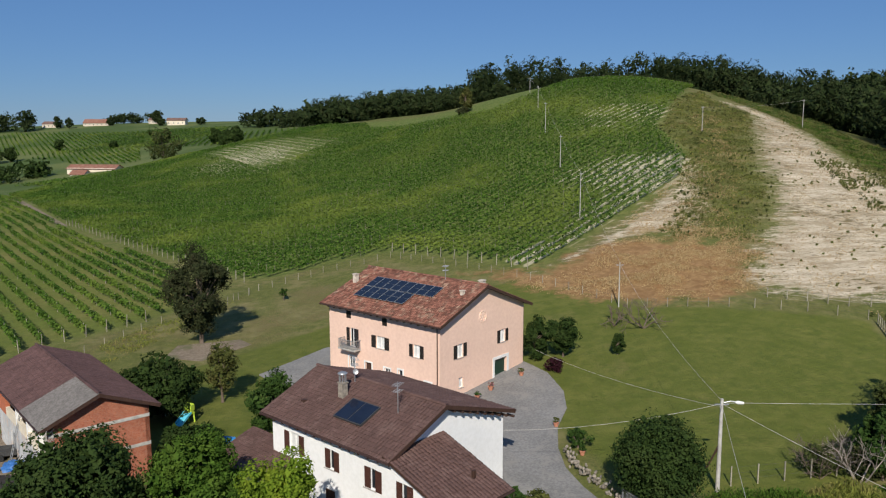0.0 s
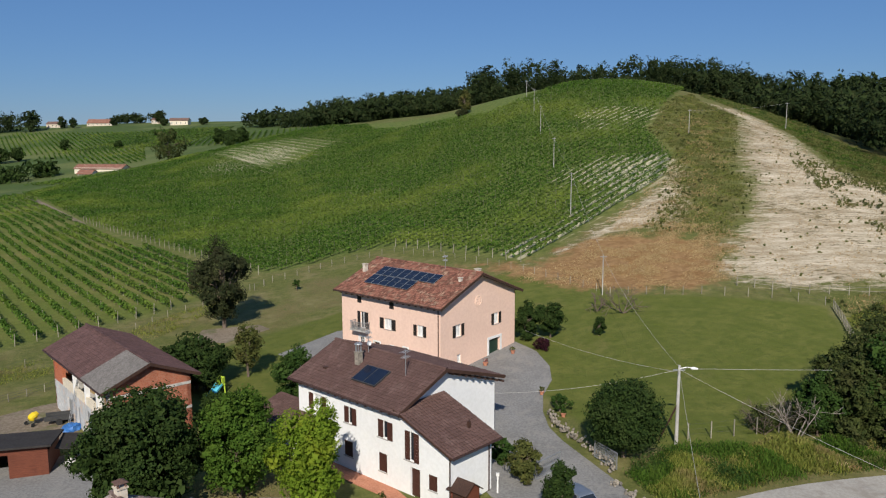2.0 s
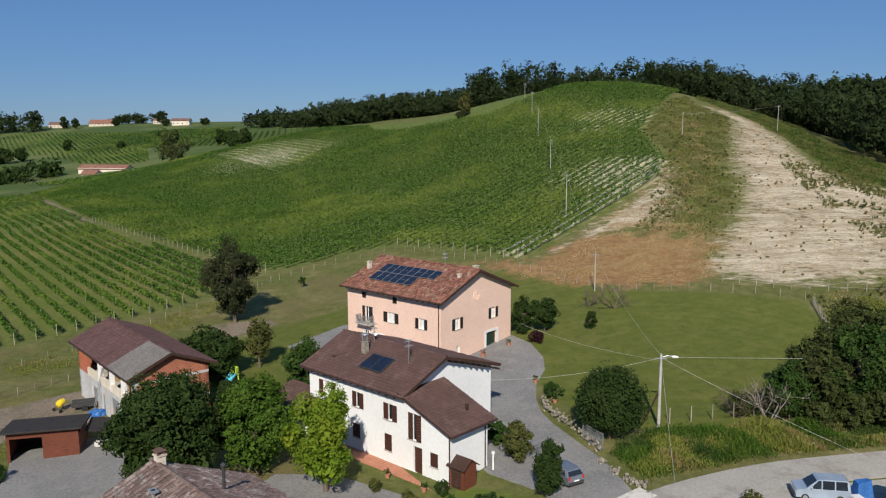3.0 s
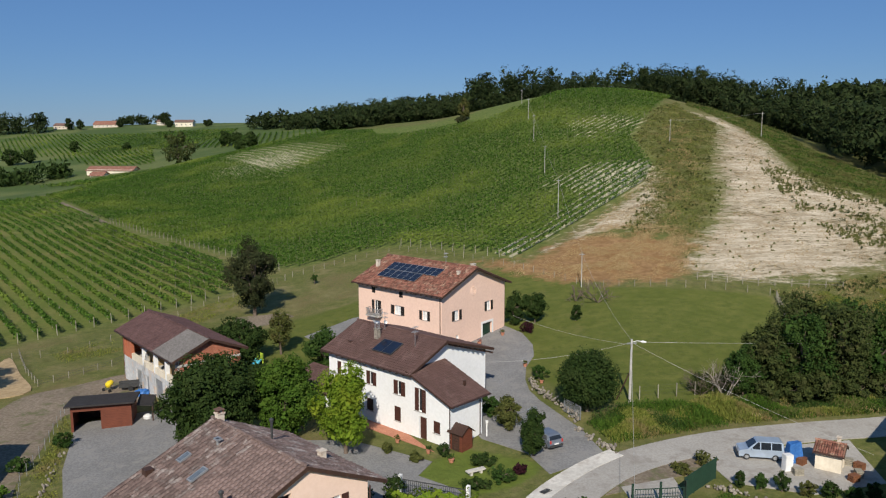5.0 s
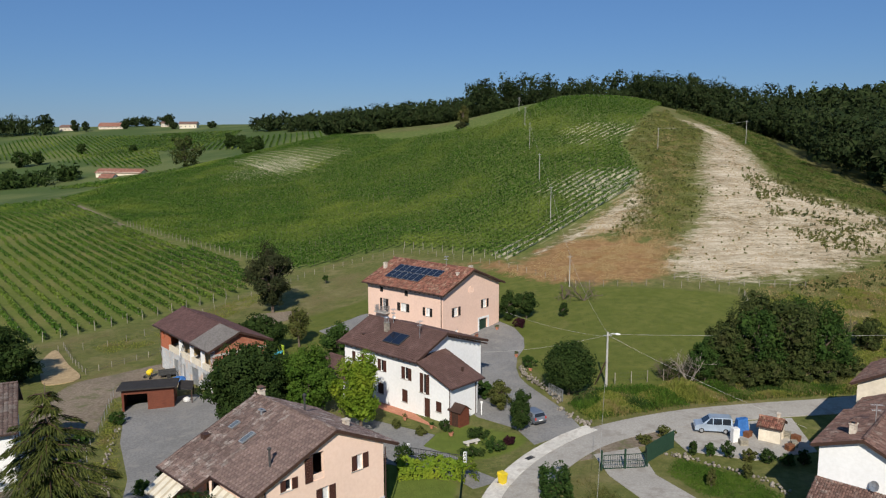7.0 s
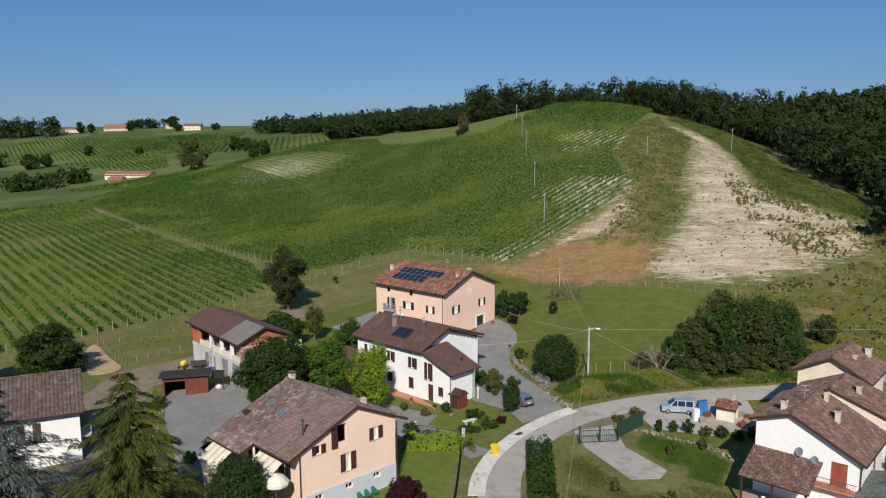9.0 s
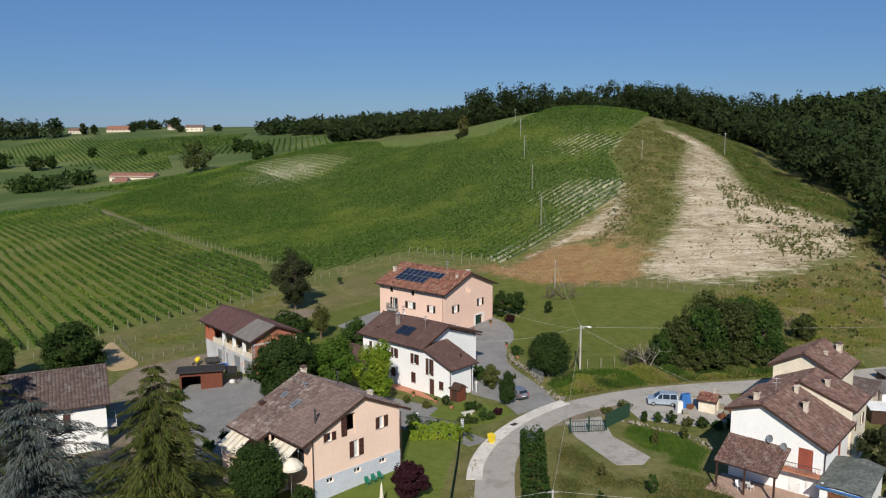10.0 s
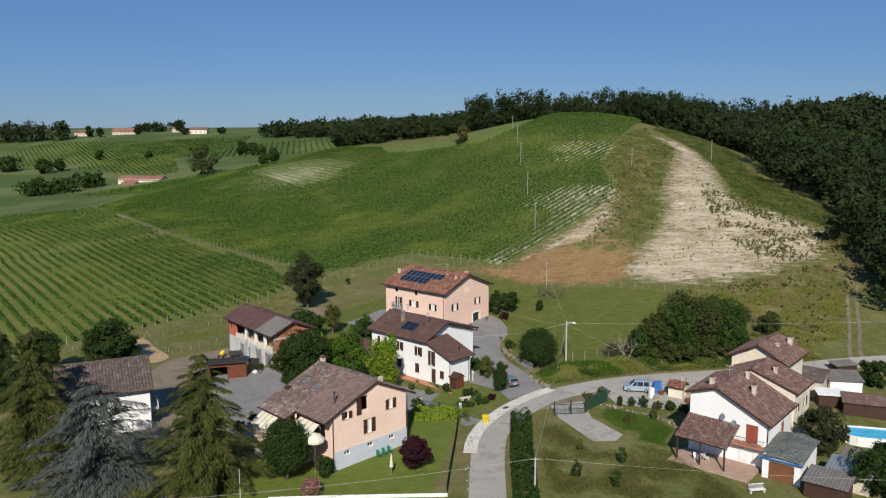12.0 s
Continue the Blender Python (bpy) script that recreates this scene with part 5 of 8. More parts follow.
def crown_points(rng, n, h0, h1, r, lumps, shape="round"):
    """Points on the skin of overlapping clumps that together fill a crown from h0 to h1 with radius r."""
    k = np.arange(lumps)
    mid, half = (h0 + h1) / 2, (h1 - h0) / 2
    th = k * 2.39996 + rng.uniform(0, 0.7, lumps)
    ph = 1 - 2 * (k + 0.5) / lumps
    clipped = lumps >= 45
    rad = rng.uniform(0.56, 0.62, lumps) if clipped else rng.uniform(0.36, 0.80, lumps)
    ring = np.sqrt(1 - ph ** 2)
    if shape == "cone":
        ring = ring * (0.75 - 0.45 * ph)
    C = np.stack([r * rad * ring * np.cos(th), r * rad * ring * np.sin(th), mid + half * (0.58 if clipped else 0.74) * ph], 1)
    C += rng.normal(0, (0.02 if clipped else 0.07) * r, C.shape)
    R = r * (rng.uniform(0.36, 0.43, lumps) if clipped else rng.uniform(0.22, 0.46, lumps) * (1.25 if lumps < 12 else 1.0))
    i = rng.choice(lumps, n, p=R ** 2 / (R ** 2).sum())
    # each clump is a handful of sprays with gaps between them
    twigs = 16 if clipped else 11
    spray = rng.normal(size=(lumps, twigs, 3))
    spray /= np.linalg.norm(spray, axis=2)[:, :, None]
    reach = rng.uniform(0.74, 1.12, (lumps, twigs))
    k = rng.integers(0, twigs, n)
    d = spray[i, k] + rng.normal(0, 0.27, (n, 3))
    d /= np.linalg.norm(d, axis=1)[:, None]
    d[:, 2] *= np.where(d[:, 2] < 0, 0.75, 1.0) * min(1.25, half / r)
    P = C[i] + d * (R[i] * reach[i, k] * rng.uniform(0.82, 1.06, n))[:, None]
    N = 0.75 * d + 0.45 * (P - (0, 0, mid)) / max(r, half) + (0, 0, 0.15)
    return P, C, R, N / (np.linalg.norm(N, axis=1)[:, None] + 1e-9)


def tree(name, label, x, y, h, w, leaf, seed, bare=0.12, n=3600, size=0.34, lumps=26, shape="round", bark=None, category="tree", group="", z=None, fine=0.66):
    """A broad-leaved tree: tapered trunk with limbs to its clumps, and a crown of leaves."""
    rng = np.random.default_rng(seed)
    t = thing(name, label, category, x, y, z, rng.uniform(0, 360), group)
    r = w / 2
    P, C, R, N = crown_points(rng, int(n * 1.6 * (1.8 if fine < 0.8 else 1)), h * bare, h, r, lumps, shape)
    g = Geo()
    tr = max(0.06, h * 0.022)
    lean = rng.normal(0, 0.04 * h, 2)
    g.tube([(0, 0, -0.4), (0, 0, 0.2), (lean[0] * 0.3, lean[1] * 0.3, h * 0.35), (lean[0], lean[1], h * 0.75)], [tr * 1.5, tr * 1.1, tr * 0.8, tr * 0.25], 8)
    for c in C[:: max(1, lumps // 14)]:
        s = rng.uniform(0.15, 0.5)
        b = Vector((lean[0] * s, lean[1] * s, h * s))
        e = Vector(c)
        g.tube([b, b.lerp(e, 0.5) + Vector((0, 0, 0.05 * h)), e], [tr * 0.5, tr * 0.35, tr * 0.12], 5)
    part("trunk", g, bark or M["bark"], t)
    V, F = leaf_quads(P, size * fine, rng, N=N, loose=0.5)
    # a darker heart of larger leaves that closes the crown
    m = len(P) // 5
    j = rng.choice(len(C), m)
    d = rng.normal(size=(m, 3))
    d *= (R[j] * rng.uniform(0.25, 0.72, m) / np.linalg.norm(d, axis=1))[:, None]
    V2, F2 = leaf_quads(C[j] + d, size * 1.7, rng)
    V, F = np.concatenate([V, V2]), np.concatenate([F, F2 + len(V)])
    part("crown", mesh_arrays("crown", V, F, leaf), None, t)
    return t


def bush(name, label, x, y, h, w, leaf, seed, n=1200, size=0.26, group="", z=None, category="bush"):
    return tree(name, label, x, y, h, w, leaf, seed, 0.02, n, size, 14, "round", None, category, group, z)


def conifer(name, label, x, y, h, w, leaf, seed, levels=20, droop=0.35, z=None, taper=0.75):
    """Uneven tiers of drooping boughs with hanging sprays round a straight trunk."""
    rng = np.random.default_rng(seed)
    t = thing(name, label, "conifer", x, y, z)
    g = Geo().tube([(0, 0, -0.4), (0, 0, h * 0.4), (0.1, 0, h)], [h * 0.02, h * 0.014, 0.02], 8)
    part("trunk", g, M["bark"], t)
    P, A = [], []
    boughs = Geo()
    for k in range(levels):
        q = k / levels
        m = int(5 + 5 * (1 - q))
        for j in range(m):
            z0 = h * (0.05 + 0.95 * (q + rng.uniform(-0.24, 0.24) / levels))
            l2 = (w / 2 * (1 - q) ** taper + 0.25) * rng.choice((0.55, 0.75, 0.95, 1.15, 1.25))
            th = 6.2832 * (j + rng.uniform(-0.4, 0.4)) / m + k * 1.3
            c, s = math.cos(th), math.sin(th)
            dr = droop * rng.uniform(0.5, 1.4)
            dz = lambda f: z0 + 0.16 * l2 * f - dr * l2 * f * f
            boughs.tube([(c * l2 * f, s * l2 * f, dz(f)) for f in (0, 0.5, 1)], [0.06, 0.04, 0.015], 4, False)
            for f in np.linspace(0.1, 1.0, int(5 + l2 * 5)):
                side = (1.05 - f) * l2 * 0.34 + 0.14
                for u in rng.uniform(-1, 1, 10):
                    P.append((c * l2 * f - s * side * u, s * l2 * f + c * side * u, dz(f) - abs(u) * side * 0.2 - rng.uniform(0, 0.3)))
                    A.append((c - s * u * 0.8, s + c * u * 0.8, -0.3 - 0.8 * rng.random()))
    part("branchwork", boughs, M["wood_dark"], t)
    P, A = np.array(P), np.array(A)
    A /= np.linalg.norm(A, axis=1)[:, None]
    B = np.cross(A, np.array([0, 0, 1.0]) + rng.normal(0, 0.35, A.shape))
    B /= np.linalg.norm(B, axis=1)[:, None]
    S = rng.uniform(0.28, 0.6, len(P))[:, None]
    V = np.stack([P - A * S * 0.3 + B * S * 0.11, P + A * S * 0.9, P - A * S * 0.3 - B * S * 0.11], 1)
    part("needles", mesh_arrays("needles", V.reshape(-1, 3), np.arange(3 * len(P)).reshape(-1, 3), leaf), None, t)
    return t


def stuff(name, label, V, F, mat, category):
    return tagged(new(name, mesh_arrays(name, V, F, mat)), label, category, kind="stuff")


def vine_rows(name, label, poly, heading, spacing, step, per, size, high, mat, seed, gaps=0.0, skip=()):
    """Rows of vines on wires inside a polygon, and the points where posts stand."""
    rng = np.random.default_rng(seed)
    c, s = math.cos(radians(heading)), math.sin(radians(heading))
    Q = np.array(poly)
    u, v = Q[:, 0] * c + Q[:, 1] * s, -Q[:, 0] * s + Q[:, 1] * c
    U, W = np.meshgrid(np.arange(u.min(), u.max(), step), np.arange(v.min() + spacing / 2, v.max(), spacing))
    Pn = noise.noise
    X, Y = (U * c - W * s).ravel(), (U * s + W * c).ravel()
    ok = inside(X, Y, poly)
    for q in skip:
        ok &= ~inside(X, Y, q)
    X, Y, U1 = X[ok], Y[ok], U.ravel()[ok]
    vigour = np.array([0.5 + 0.5 * Pn((a * 0.03, b * 0.03, seed)) + 0.35 * Pn((a * 0.35, b * 0.35, 3.0)) for a, b in zip(X, Y)])
    poor = np.exp(-((X - 40) ** 2 / 260 + (Y - 166) ** 2 / 240)) + 0.6 * np.exp(-((X - 52) ** 2 / 420 + (Y - 222) ** 2 / 500)) + 0.55 * np.clip(1 - np.abs((X - 14) * 0.766 - (Y - 118) * 0.643) / 12, 0, 1) * (X > 5)
    alive = rng.random(len(X)) > gaps + np.clip(0.25 - vigour, 0, 1) * (0.5 if name == "low_vines" else 2.0) + 0.16 * poor
    Xv, Yv, G = X[alive], Y[alive], vigour[alive]
    Xl, Yl, G = np.repeat(Xv, per), np.repeat(Yv, per), np.repeat(G, per)
    n = len(Xl)
    along, across = rng.uniform(-step, step, n) * 0.8, rng.normal(0, 0.16, n)
    top = high * (0.78 + 0.3 * np.clip(G, 0, 1))
    zz = 0.42 + (top - 0.42) * rng.random(n) ** 0.75
    Xl, Yl = Xl + along * c - across * s, Yl + along * s + across * c
    out = np.sign(across) * np.clip(np.abs(across) * 3, 0.2, 1.0)
    N = np.stack([-s * out, c * out, 0.35 + 0.9 * (zz / high) ** 2], 1)
    V, F = leaf_quads(np.stack([Xl, Yl, land(Xl, Yl) + zz], 1), size * (1.15 if name == "low_vines" else 1.0), rng, 0.0, 0.75, N / np.linalg.norm(N, axis=1)[:, None], 0.5, name != "low_vines")
    stuff(name, label, V, F, mat, "vineyard")
    return X, Y, U1


def posts_at(name, label, X, Y, h, w, mat):
    Z = land(X, Y)
    d = np.array([(-1, -1, 0), (1, -1, 0), (1, 1, 0), (-1, 1, 0), (-1, -1, 1), (1, -1, 1), (1, 1, 1), (-1, 1, 1)], float) * (w / 2, w / 2, h + 0.3)
    V = np.stack([X, Y, Z - 0.3], 1)[:, None] + d[None]
    F = np.array([(4, 5, 6, 7), (0, 1, 5, 4), (1, 2, 6, 5), (2, 3, 7, 6), (3, 0, 4, 7)])
    return stuff(name, label, V.reshape(-1, 3), (np.arange(len(X))[:, None, None] * 8 + F[None]).reshape(-1, 4), mat, "posts")


MAINVINE = [(-100, 212), (-67, 173), (-51, 154), (-33, 132), (-27, 133), (-20, 139), (-10, 141), (2, 130), (13, 118), (22, 128), (34, 142.5), (46, 156), (51, 170), (53, 203), (70, 243), (85, 278), (92, 330), (50, 300), (33, 276), (16, 264), (5, 277), (-16, 299), (-28, 318), (-32, 338), (-54, 366), (-105, 352), (-150, 390), (-160, 296)]
X, Y, U = vine_rows("hill_vines", "dense green vine rows climbing the hillside", MAINVINE, 50.0, 2.2, 0.55, 12, 0.44, 1.6, M["vine"], 3, 0.02, (UPPER,))
k = (np.abs(U % 7.0) < 0.5)
posts_at("vine_posts", "pale wooden stakes standing in the hillside vine rows", X[k], Y[k], 1.8, 0.045, M["post"])
X, Y, U = vine_rows("upper_vines", "thin vine rows with pale soil between", UPPER, 125.0, 3.0, 0.6, 7, 0.42, 1.3, M["vine"], 4, 0.14)
PATHGAP = [(-160, 297), (-156, 291), (-99, 205), (-94, 207), (-97, 211)]
LOWBLOCK = [(-41.5, 110), (-64, 84.5), (-86, 62), (-120, 78), (-150, 130), (-112, 186), (-98, 203), (-50, 146), (-37.5, 121)]
FARBLOCK = [(-100, 208), (-114, 189), (-153, 134), (-178, 160), (-225, 230), (-232, 330), (-162, 296)]
X, Y, U = vine_rows("low_vines", "trimmed vine rows on the flat beside the farm", LOWBLOCK, 127.0, 2.75, 0.42, 13, 0.36, 1.6, M["vine"], 5, 0.01)
k = (np.abs(U % 8.0) < 0.42)
posts_at("vine_posts", "grey stakes in the lower vine rows", X[k], Y[k], 1.6, 0.05, M["post"])
X, Y, U = vine_rows("far_vines", "vine rows beyond the earth path", FARBLOCK, 127.0, 2.75, 0.6, 6, 0.55, 1.6, M["vine"], 6, 0.04, (PATHGAP,))
for a, b, hd, sp, sd in (([(-314, 612), (-307, 652), (-234, 626), (-198, 528), (-208, 525), (-254, 555), (-287, 600)], 0, 118.0, 3.6, 11), ([(-190, 470), (-130, 480), (-110, 400), (-150, 395), (-205, 425), (-235, 440)], 0, 60.0, 3.0, 7), ([(-300, 640), (-225, 630), (-190, 690), (-205, 790), (-290, 800)], 0, 86.0, 5.0, 8), ([(-225, 630), (-120, 560), (-60, 560), (-100, 700), (-190, 690)], 0, 100.0, 5.0, 9), ([(-430, 650), (-300, 640), (-290, 790), (-440, 830)], 0, 120.0, 4.0, 10)):
    vine_rows("far_vines", "distant vine rows on the opposite slopes", a, hd, sp, 1.2, 4, 1.15, 1.9, M["vine"], sd, 0.03)

# leaning end posts where the rows meet the lanes
endpost = Geo().box(-0.045, -0.045, -0.4, 0.045, 0.045, 1.7)
ep = endpost.mesh("vine_end_post", M["post"])


def post_line(name, label, group, pts, mesh, tilt=0.0, rng=np.random.default_rng(2)):
    for x, y in pts:
        ob = new(name, mesh)
        ob.matrix_basis = pose(x, y, gz(x, y), rng.normal(0, 2) + tilt, rng.normal(0, 2), rng.uniform(0, 40))
        tagged(ob, label, "post", group)


def along(p, q, n):
    return [(p[0] + (q[0] - p[0]) * i / (n - 1), p[1] + (q[1] - p[1]) * i / (n - 1)) for i in range(n)]


post_line("vine_end_post", "pale wooden stake ending a vine row", "vine row end posts", along((-41.5, 109.5), (-64, 84), 13) + along((-66, 82), (-86, 62), 10), ep)
post_line("vine_end_post", "pale wooden stake ending a hillside vine row", "hill row end posts", along((-99, 210), (-51, 153), 28) + along((-49, 151), (-33, 131), 9) + along((-9, 140), (12.5, 117.5), 11), ep)


def forest(name, label, poly, spacing, h0, h1, per, size, seed, mat, keep=1.0):
    """A wood too dense to count: many crowns of leaves in one mesh."""
    rng = np.random.default_rng(seed)
    Q = np.array(poly)
    X, Y = np.meshgrid(np.arange(Q[:, 0].min(), Q[:, 0].max(), spacing), np.arange(Q[:, 1].min(), Q[:, 1].max(), spacing))
    X, Y = X.ravel() + rng.uniform(-0.45, 0.45, X.size) * spacing, Y.ravel() + rng.uniform(-0.45, 0.45, X.size) * spacing
    k = inside(X, Y, poly) & (rng.random(X.size) < keep)
    Ps, Ns, hearts = [], [], []
    for x, y in zip(X[k], Y[k]):
        h = rng.uniform(h0, h1)
        P, C, R, N = crown_points(rng, per, h * rng.uniform(0.0, 0.12), h, spacing * rng.uniform(0.6, 1.0), 9)
        Ps.append(P + (x, y, gz(x, y)))
        Ns.append(N)
        hearts.append(C[rng.choice(len(C), 60)] + rng.normal(0, 0.13 * spacing, (60, 3)) + (x, y, gz(x, y)))
    V, F = leaf_quads(np.concatenate(Ps), size * 1.1, rng, N=np.concatenate(Ns), loose=0.38, blade=True)
    V2, F2 = leaf_quads(np.concatenate(hearts), 0.3 * spacing, rng, blade=True)
    stuff(name, label, np.concatenate([V, V2]), np.concatenate([F, F2 + len(V)]), mat, "woods")


forest("woods", "dark broad-leaved wood along the hilltop", [(16, 372), (48, 372), (95, 352), (128, 335), (175, 330), (180, 400), (60, 430), (16, 430)], 8.5, 10, 24, 720, 0.9, 41, M["leaf_forest"])
forest("woods", "dark broad-leaved wood on the slope beside the hill", [(124, 335), (128, 300), (122, 250), (112, 214), (110, 176), (116, 160), (109, 138), (98, 116), (96, 100), (94, 84), (92, 74), (150, 74), (165, 180), (190, 330)], 8.5, 11, 19, 680, 0.88, 42, M["leaf_forest"])
forest("woods", "dark broad-leaved trees along the meadow crest", [(-62, 374), (-30, 364), (16, 374), (16, 425), (-60, 425)], 8.5, 8, 15, 800, 0.8, 49, M["leaf_forest"])
forest("woods", "dark wood behind the crest of the hill", [(86, 346), (132, 330), (136, 362), (90, 374)], 7.0, 19, 25, 600, 0.85, 50, M["leaf_forest"])
forest("woods", "dark trees beside the farm track", [(84, 78), (90, 90), (97, 104), (102, 116), (112, 116), (106, 80)], 6.5, 8, 14, 700, 0.7, 51, M["leaf_forest"])
forest("woods", "dark wood behind the hill", [(160, 180), (230, 180), (290, 480), (180, 400), (185, 330)], 11, 14, 20, 130, 2.0, 43, M["leaf_forest"])
forest("far_woods", "line of distant trees on the skyline", [(-190, 770), (-100, 690), (40, 600), (60, 640), (-60, 740), (-190, 800)], 15, 11, 17, 260, 1.7, 44, M["leaf_forest"])
forest("far_woods", "distant dark wood on the skyline", [(-560, 820), (-470, 845), (-430, 848), (-430, 875), (-560, 880)], 14, 14, 24, 260, 1.7, 45, M["leaf_forest"])
forest("far_woods", "low band of trees on the far crest", [(-390, 940), (-330, 930), (-330, 955), (-390, 965)], 12, 8, 12, 240, 1.6, 46, M["leaf_forest"])
forest("far_woods", "trees in the hollow beside the red-roofed farm", [(-300, 470), (-250, 500), (-232, 492), (-236, 480), (-285, 450)], 12, 7, 12, 160, 1.7, 47, M["leaf_dark"], 0.75)
forest("hedgerow", "far band of bushes below the crest", [(-160, 830), (0, 780), (60, 800), (60, 850), (-160, 860)], 18, 8, 13, 90, 2.6, 48, M["leaf_forest"])

# ---- trees and shrubs round the houses ----
tree("tree", "tall dark-leaved tree on bare earth", -30.2, 97.6, 12.0, 9.4, M["leaf_brown"], 101, 0.08, 4200, 0.36, 22)
tree("tree", "dense dark green round tree beside the house", -22.0, 44.9, 9.4, 9.2, M["leaf_dark"], 102, 0.0, 9000, 0.38, 44)
tree("tree", "fresh green leafy tree beside the house", -15.6, 47.4, 8.6, 7.6, M["leaf_bright"], 103, 0.05, 5000, 0.34, 30)
tree("tree", "lime-green leafy young tree before the white house", -9.3, 43.6, 8.3, 7.0, M["leaf_lime"], 104, 0.08, 4600, 0.32, 24, "cone")
tree("magnolia", "sparse small tree with a few pale flowers", -21.8, 76.2, 6.2, 3.8, M["leaf_olive"], 105, 0.15, 1000, 0.28, 18)
tree("tree", "green tree beside the above-ground pool", -14.8, 68.0, 5.6, 5.6, M["leaf_mid"], 106, 0.04, 2600, 0.32, 20)
bush("bush", "dark green bush beside the play slide", -20.9, 62.6, 3.4, 5.4, M["leaf_dark"], 107, 1800, 0.3)
bush("bush", "green bush beside the white house porch", -18.6, 60.0, 3.6, 4.6, M["leaf_mid"], 119, 1500, 0.3)
tree("tree", "broad dark tree behind the barn", -26.6, 73.0, 5.4, 8.4, M["leaf_dark"], 108, 0.03, 4200, 0.36, 32)
tree("sapling", "small staked sapling on the lawn", -23.6, 116.6, 1.9, 1.3, M["leaf_mid"], 109, 0.3, 240, 0.22, 8)
tree("round_tree", "clipped dense round tree beside the drive", 14.7, 52.2, 7.0, 7.0, M["leaf_dark"], 110, 0.0, 7000, 0.3, 60)
tree("small_tree", "small dark narrow tree beside the parked car", 8.0, 41.9, 4.7, 3.3, M["leaf_dark"], 111, 0.02, 2000, 0.24, 18, "cone")
bush("bush", "yellow-green shrub beside the entrance gate", 6.3, 48.4, 3.2, 3.8, M["leaf_olive"], 112)
bush("bush", "green shrub by the gravel drive", 4.7, 51.6, 2.2, 2.4, M["leaf_mid"], 113, 700)
bush("bush", "tall dark laurel bush beside the pink house", 9.9, 83.2, 4.6, 4.4, M["leaf_dark"], 114, 1900)
bush("bush", "dark laurel bush on the lawn edge", 12.8, 83.2, 4.3, 4.4, M["leaf_dark"], 115, 1900)
bush("bush", "low reddish shrub by the gravel", 11.4, 79.2, 1.4, 2.2, M["leaf_purple"], 116, 500, 0.2)
bush("bush", "small upright bush on the lawn", 18.5, 82.8, 2.4, 1.8, M["leaf_dark"], 117, 650, 0.22)
bush("bush", "low green bush on the stone wall", 10.9, 62.0, 1.6, 2.0, M["leaf_mid"], 118, 500, 0.2)
for i, (x, y, h, w) in enumerate(((32.0, 55.4, 5.6, 4.6), (34.6, 55.2, 7.2, 6.0), (38.2, 55.8, 9.4, 8.0), (42.6, 55.8, 10.6, 8.6), (47.0, 56.4, 9.0, 7.2), (40.0, 60.0, 10.2, 8.4), (45.0, 61.0, 9.0, 7.6), (35.6, 59.0, 6.8, 5.6))):
    tree("hazel_tree", "spreading dull green hazel in the roadside thicket", x, y, h, w, M["leaf_hazel"] if i % 2 else M["leaf_mid"], 120 + i, 0.0, 2600, 0.36, 30, group="roadside hazels")
for i, (x, y, h, w) in enumerate(((33.6, 53.2, 2.6, 3.4), (36.6, 53.0, 3.4, 3.8), (39.6, 53.2, 3.6, 4.2), (43.0, 53.4, 3.8, 4.4), (46.4, 53.8, 3.4, 4.0), (49.4, 55.0, 3.6, 4.2))):
    bush("bush", "low dull green growth at the foot of the thicket", x, y, h, w, M["leaf_hazel"], 180 + i, 1100, 0.3, "thicket undergrowth")
tree("maple", "round dark purple-leaved maple on the lawn", -3.9, 15.6, 4.1, 3.9, M["leaf_purple"], 130, 0.1, 3200, 0.26, 26)
tree("round_tree", "dense dark green egg-shaped tree before the terrace", -18.6, 14.0, 7.6, 6.4, M["leaf_dark"], 131, 0.0, 6500, 0.3, 60)
bush("bush", "small dark bush at the house corner", -14.3, 14.2, 2.4, 2.6, M["leaf_dark"], 132, 800)
bush("oleander", "pink-flowering oleander bush by the white fence", -15.1, 9.7, 1.8, 2.7, M["leaf_pink"], 133, 900, 0.2)
tree("tree", "broad dark tree behind the white house", -59.5, 62.5, 7.2, 11.5, M["leaf_dark"], 134, 0.0, 5000, 0.4, 32)
tree("tree", "dark tree at the vineyard edge", -68, 56, 8.4, 8.0, M["leaf_dark"], 135, 0.02, 4000, 0.38, 26)
tree("tree", "straggly tree beside the garage", 45.6, 19.6, 6.0, 6.6, M["leaf_brown"], 136, 0.05, 2600, 0.3, 22)
tree("tree", "dark tree over the grey sheds", 46.8, 8.5, 6.4, 6.0, M["leaf_dark"], 137, 0.0, 3200, 0.34, 24)
bush("bush", "dark bush beside the farm track", 64.6, 43.5, 4.2, 5.2, M["leaf_dark"], 138, 1600, 0.34)
tree("tree", "lone tree on the hilltop meadow", 8.1, 284, 8.6, 5.6, M["leaf_olive"], 140, 0.1, 1500, 0.6, 16)
bush("bush", "dark brushwood under the lone tree", 7.0, 283, 2.6, 5.0, M["leaf_brown"], 141, 500, 0.5)
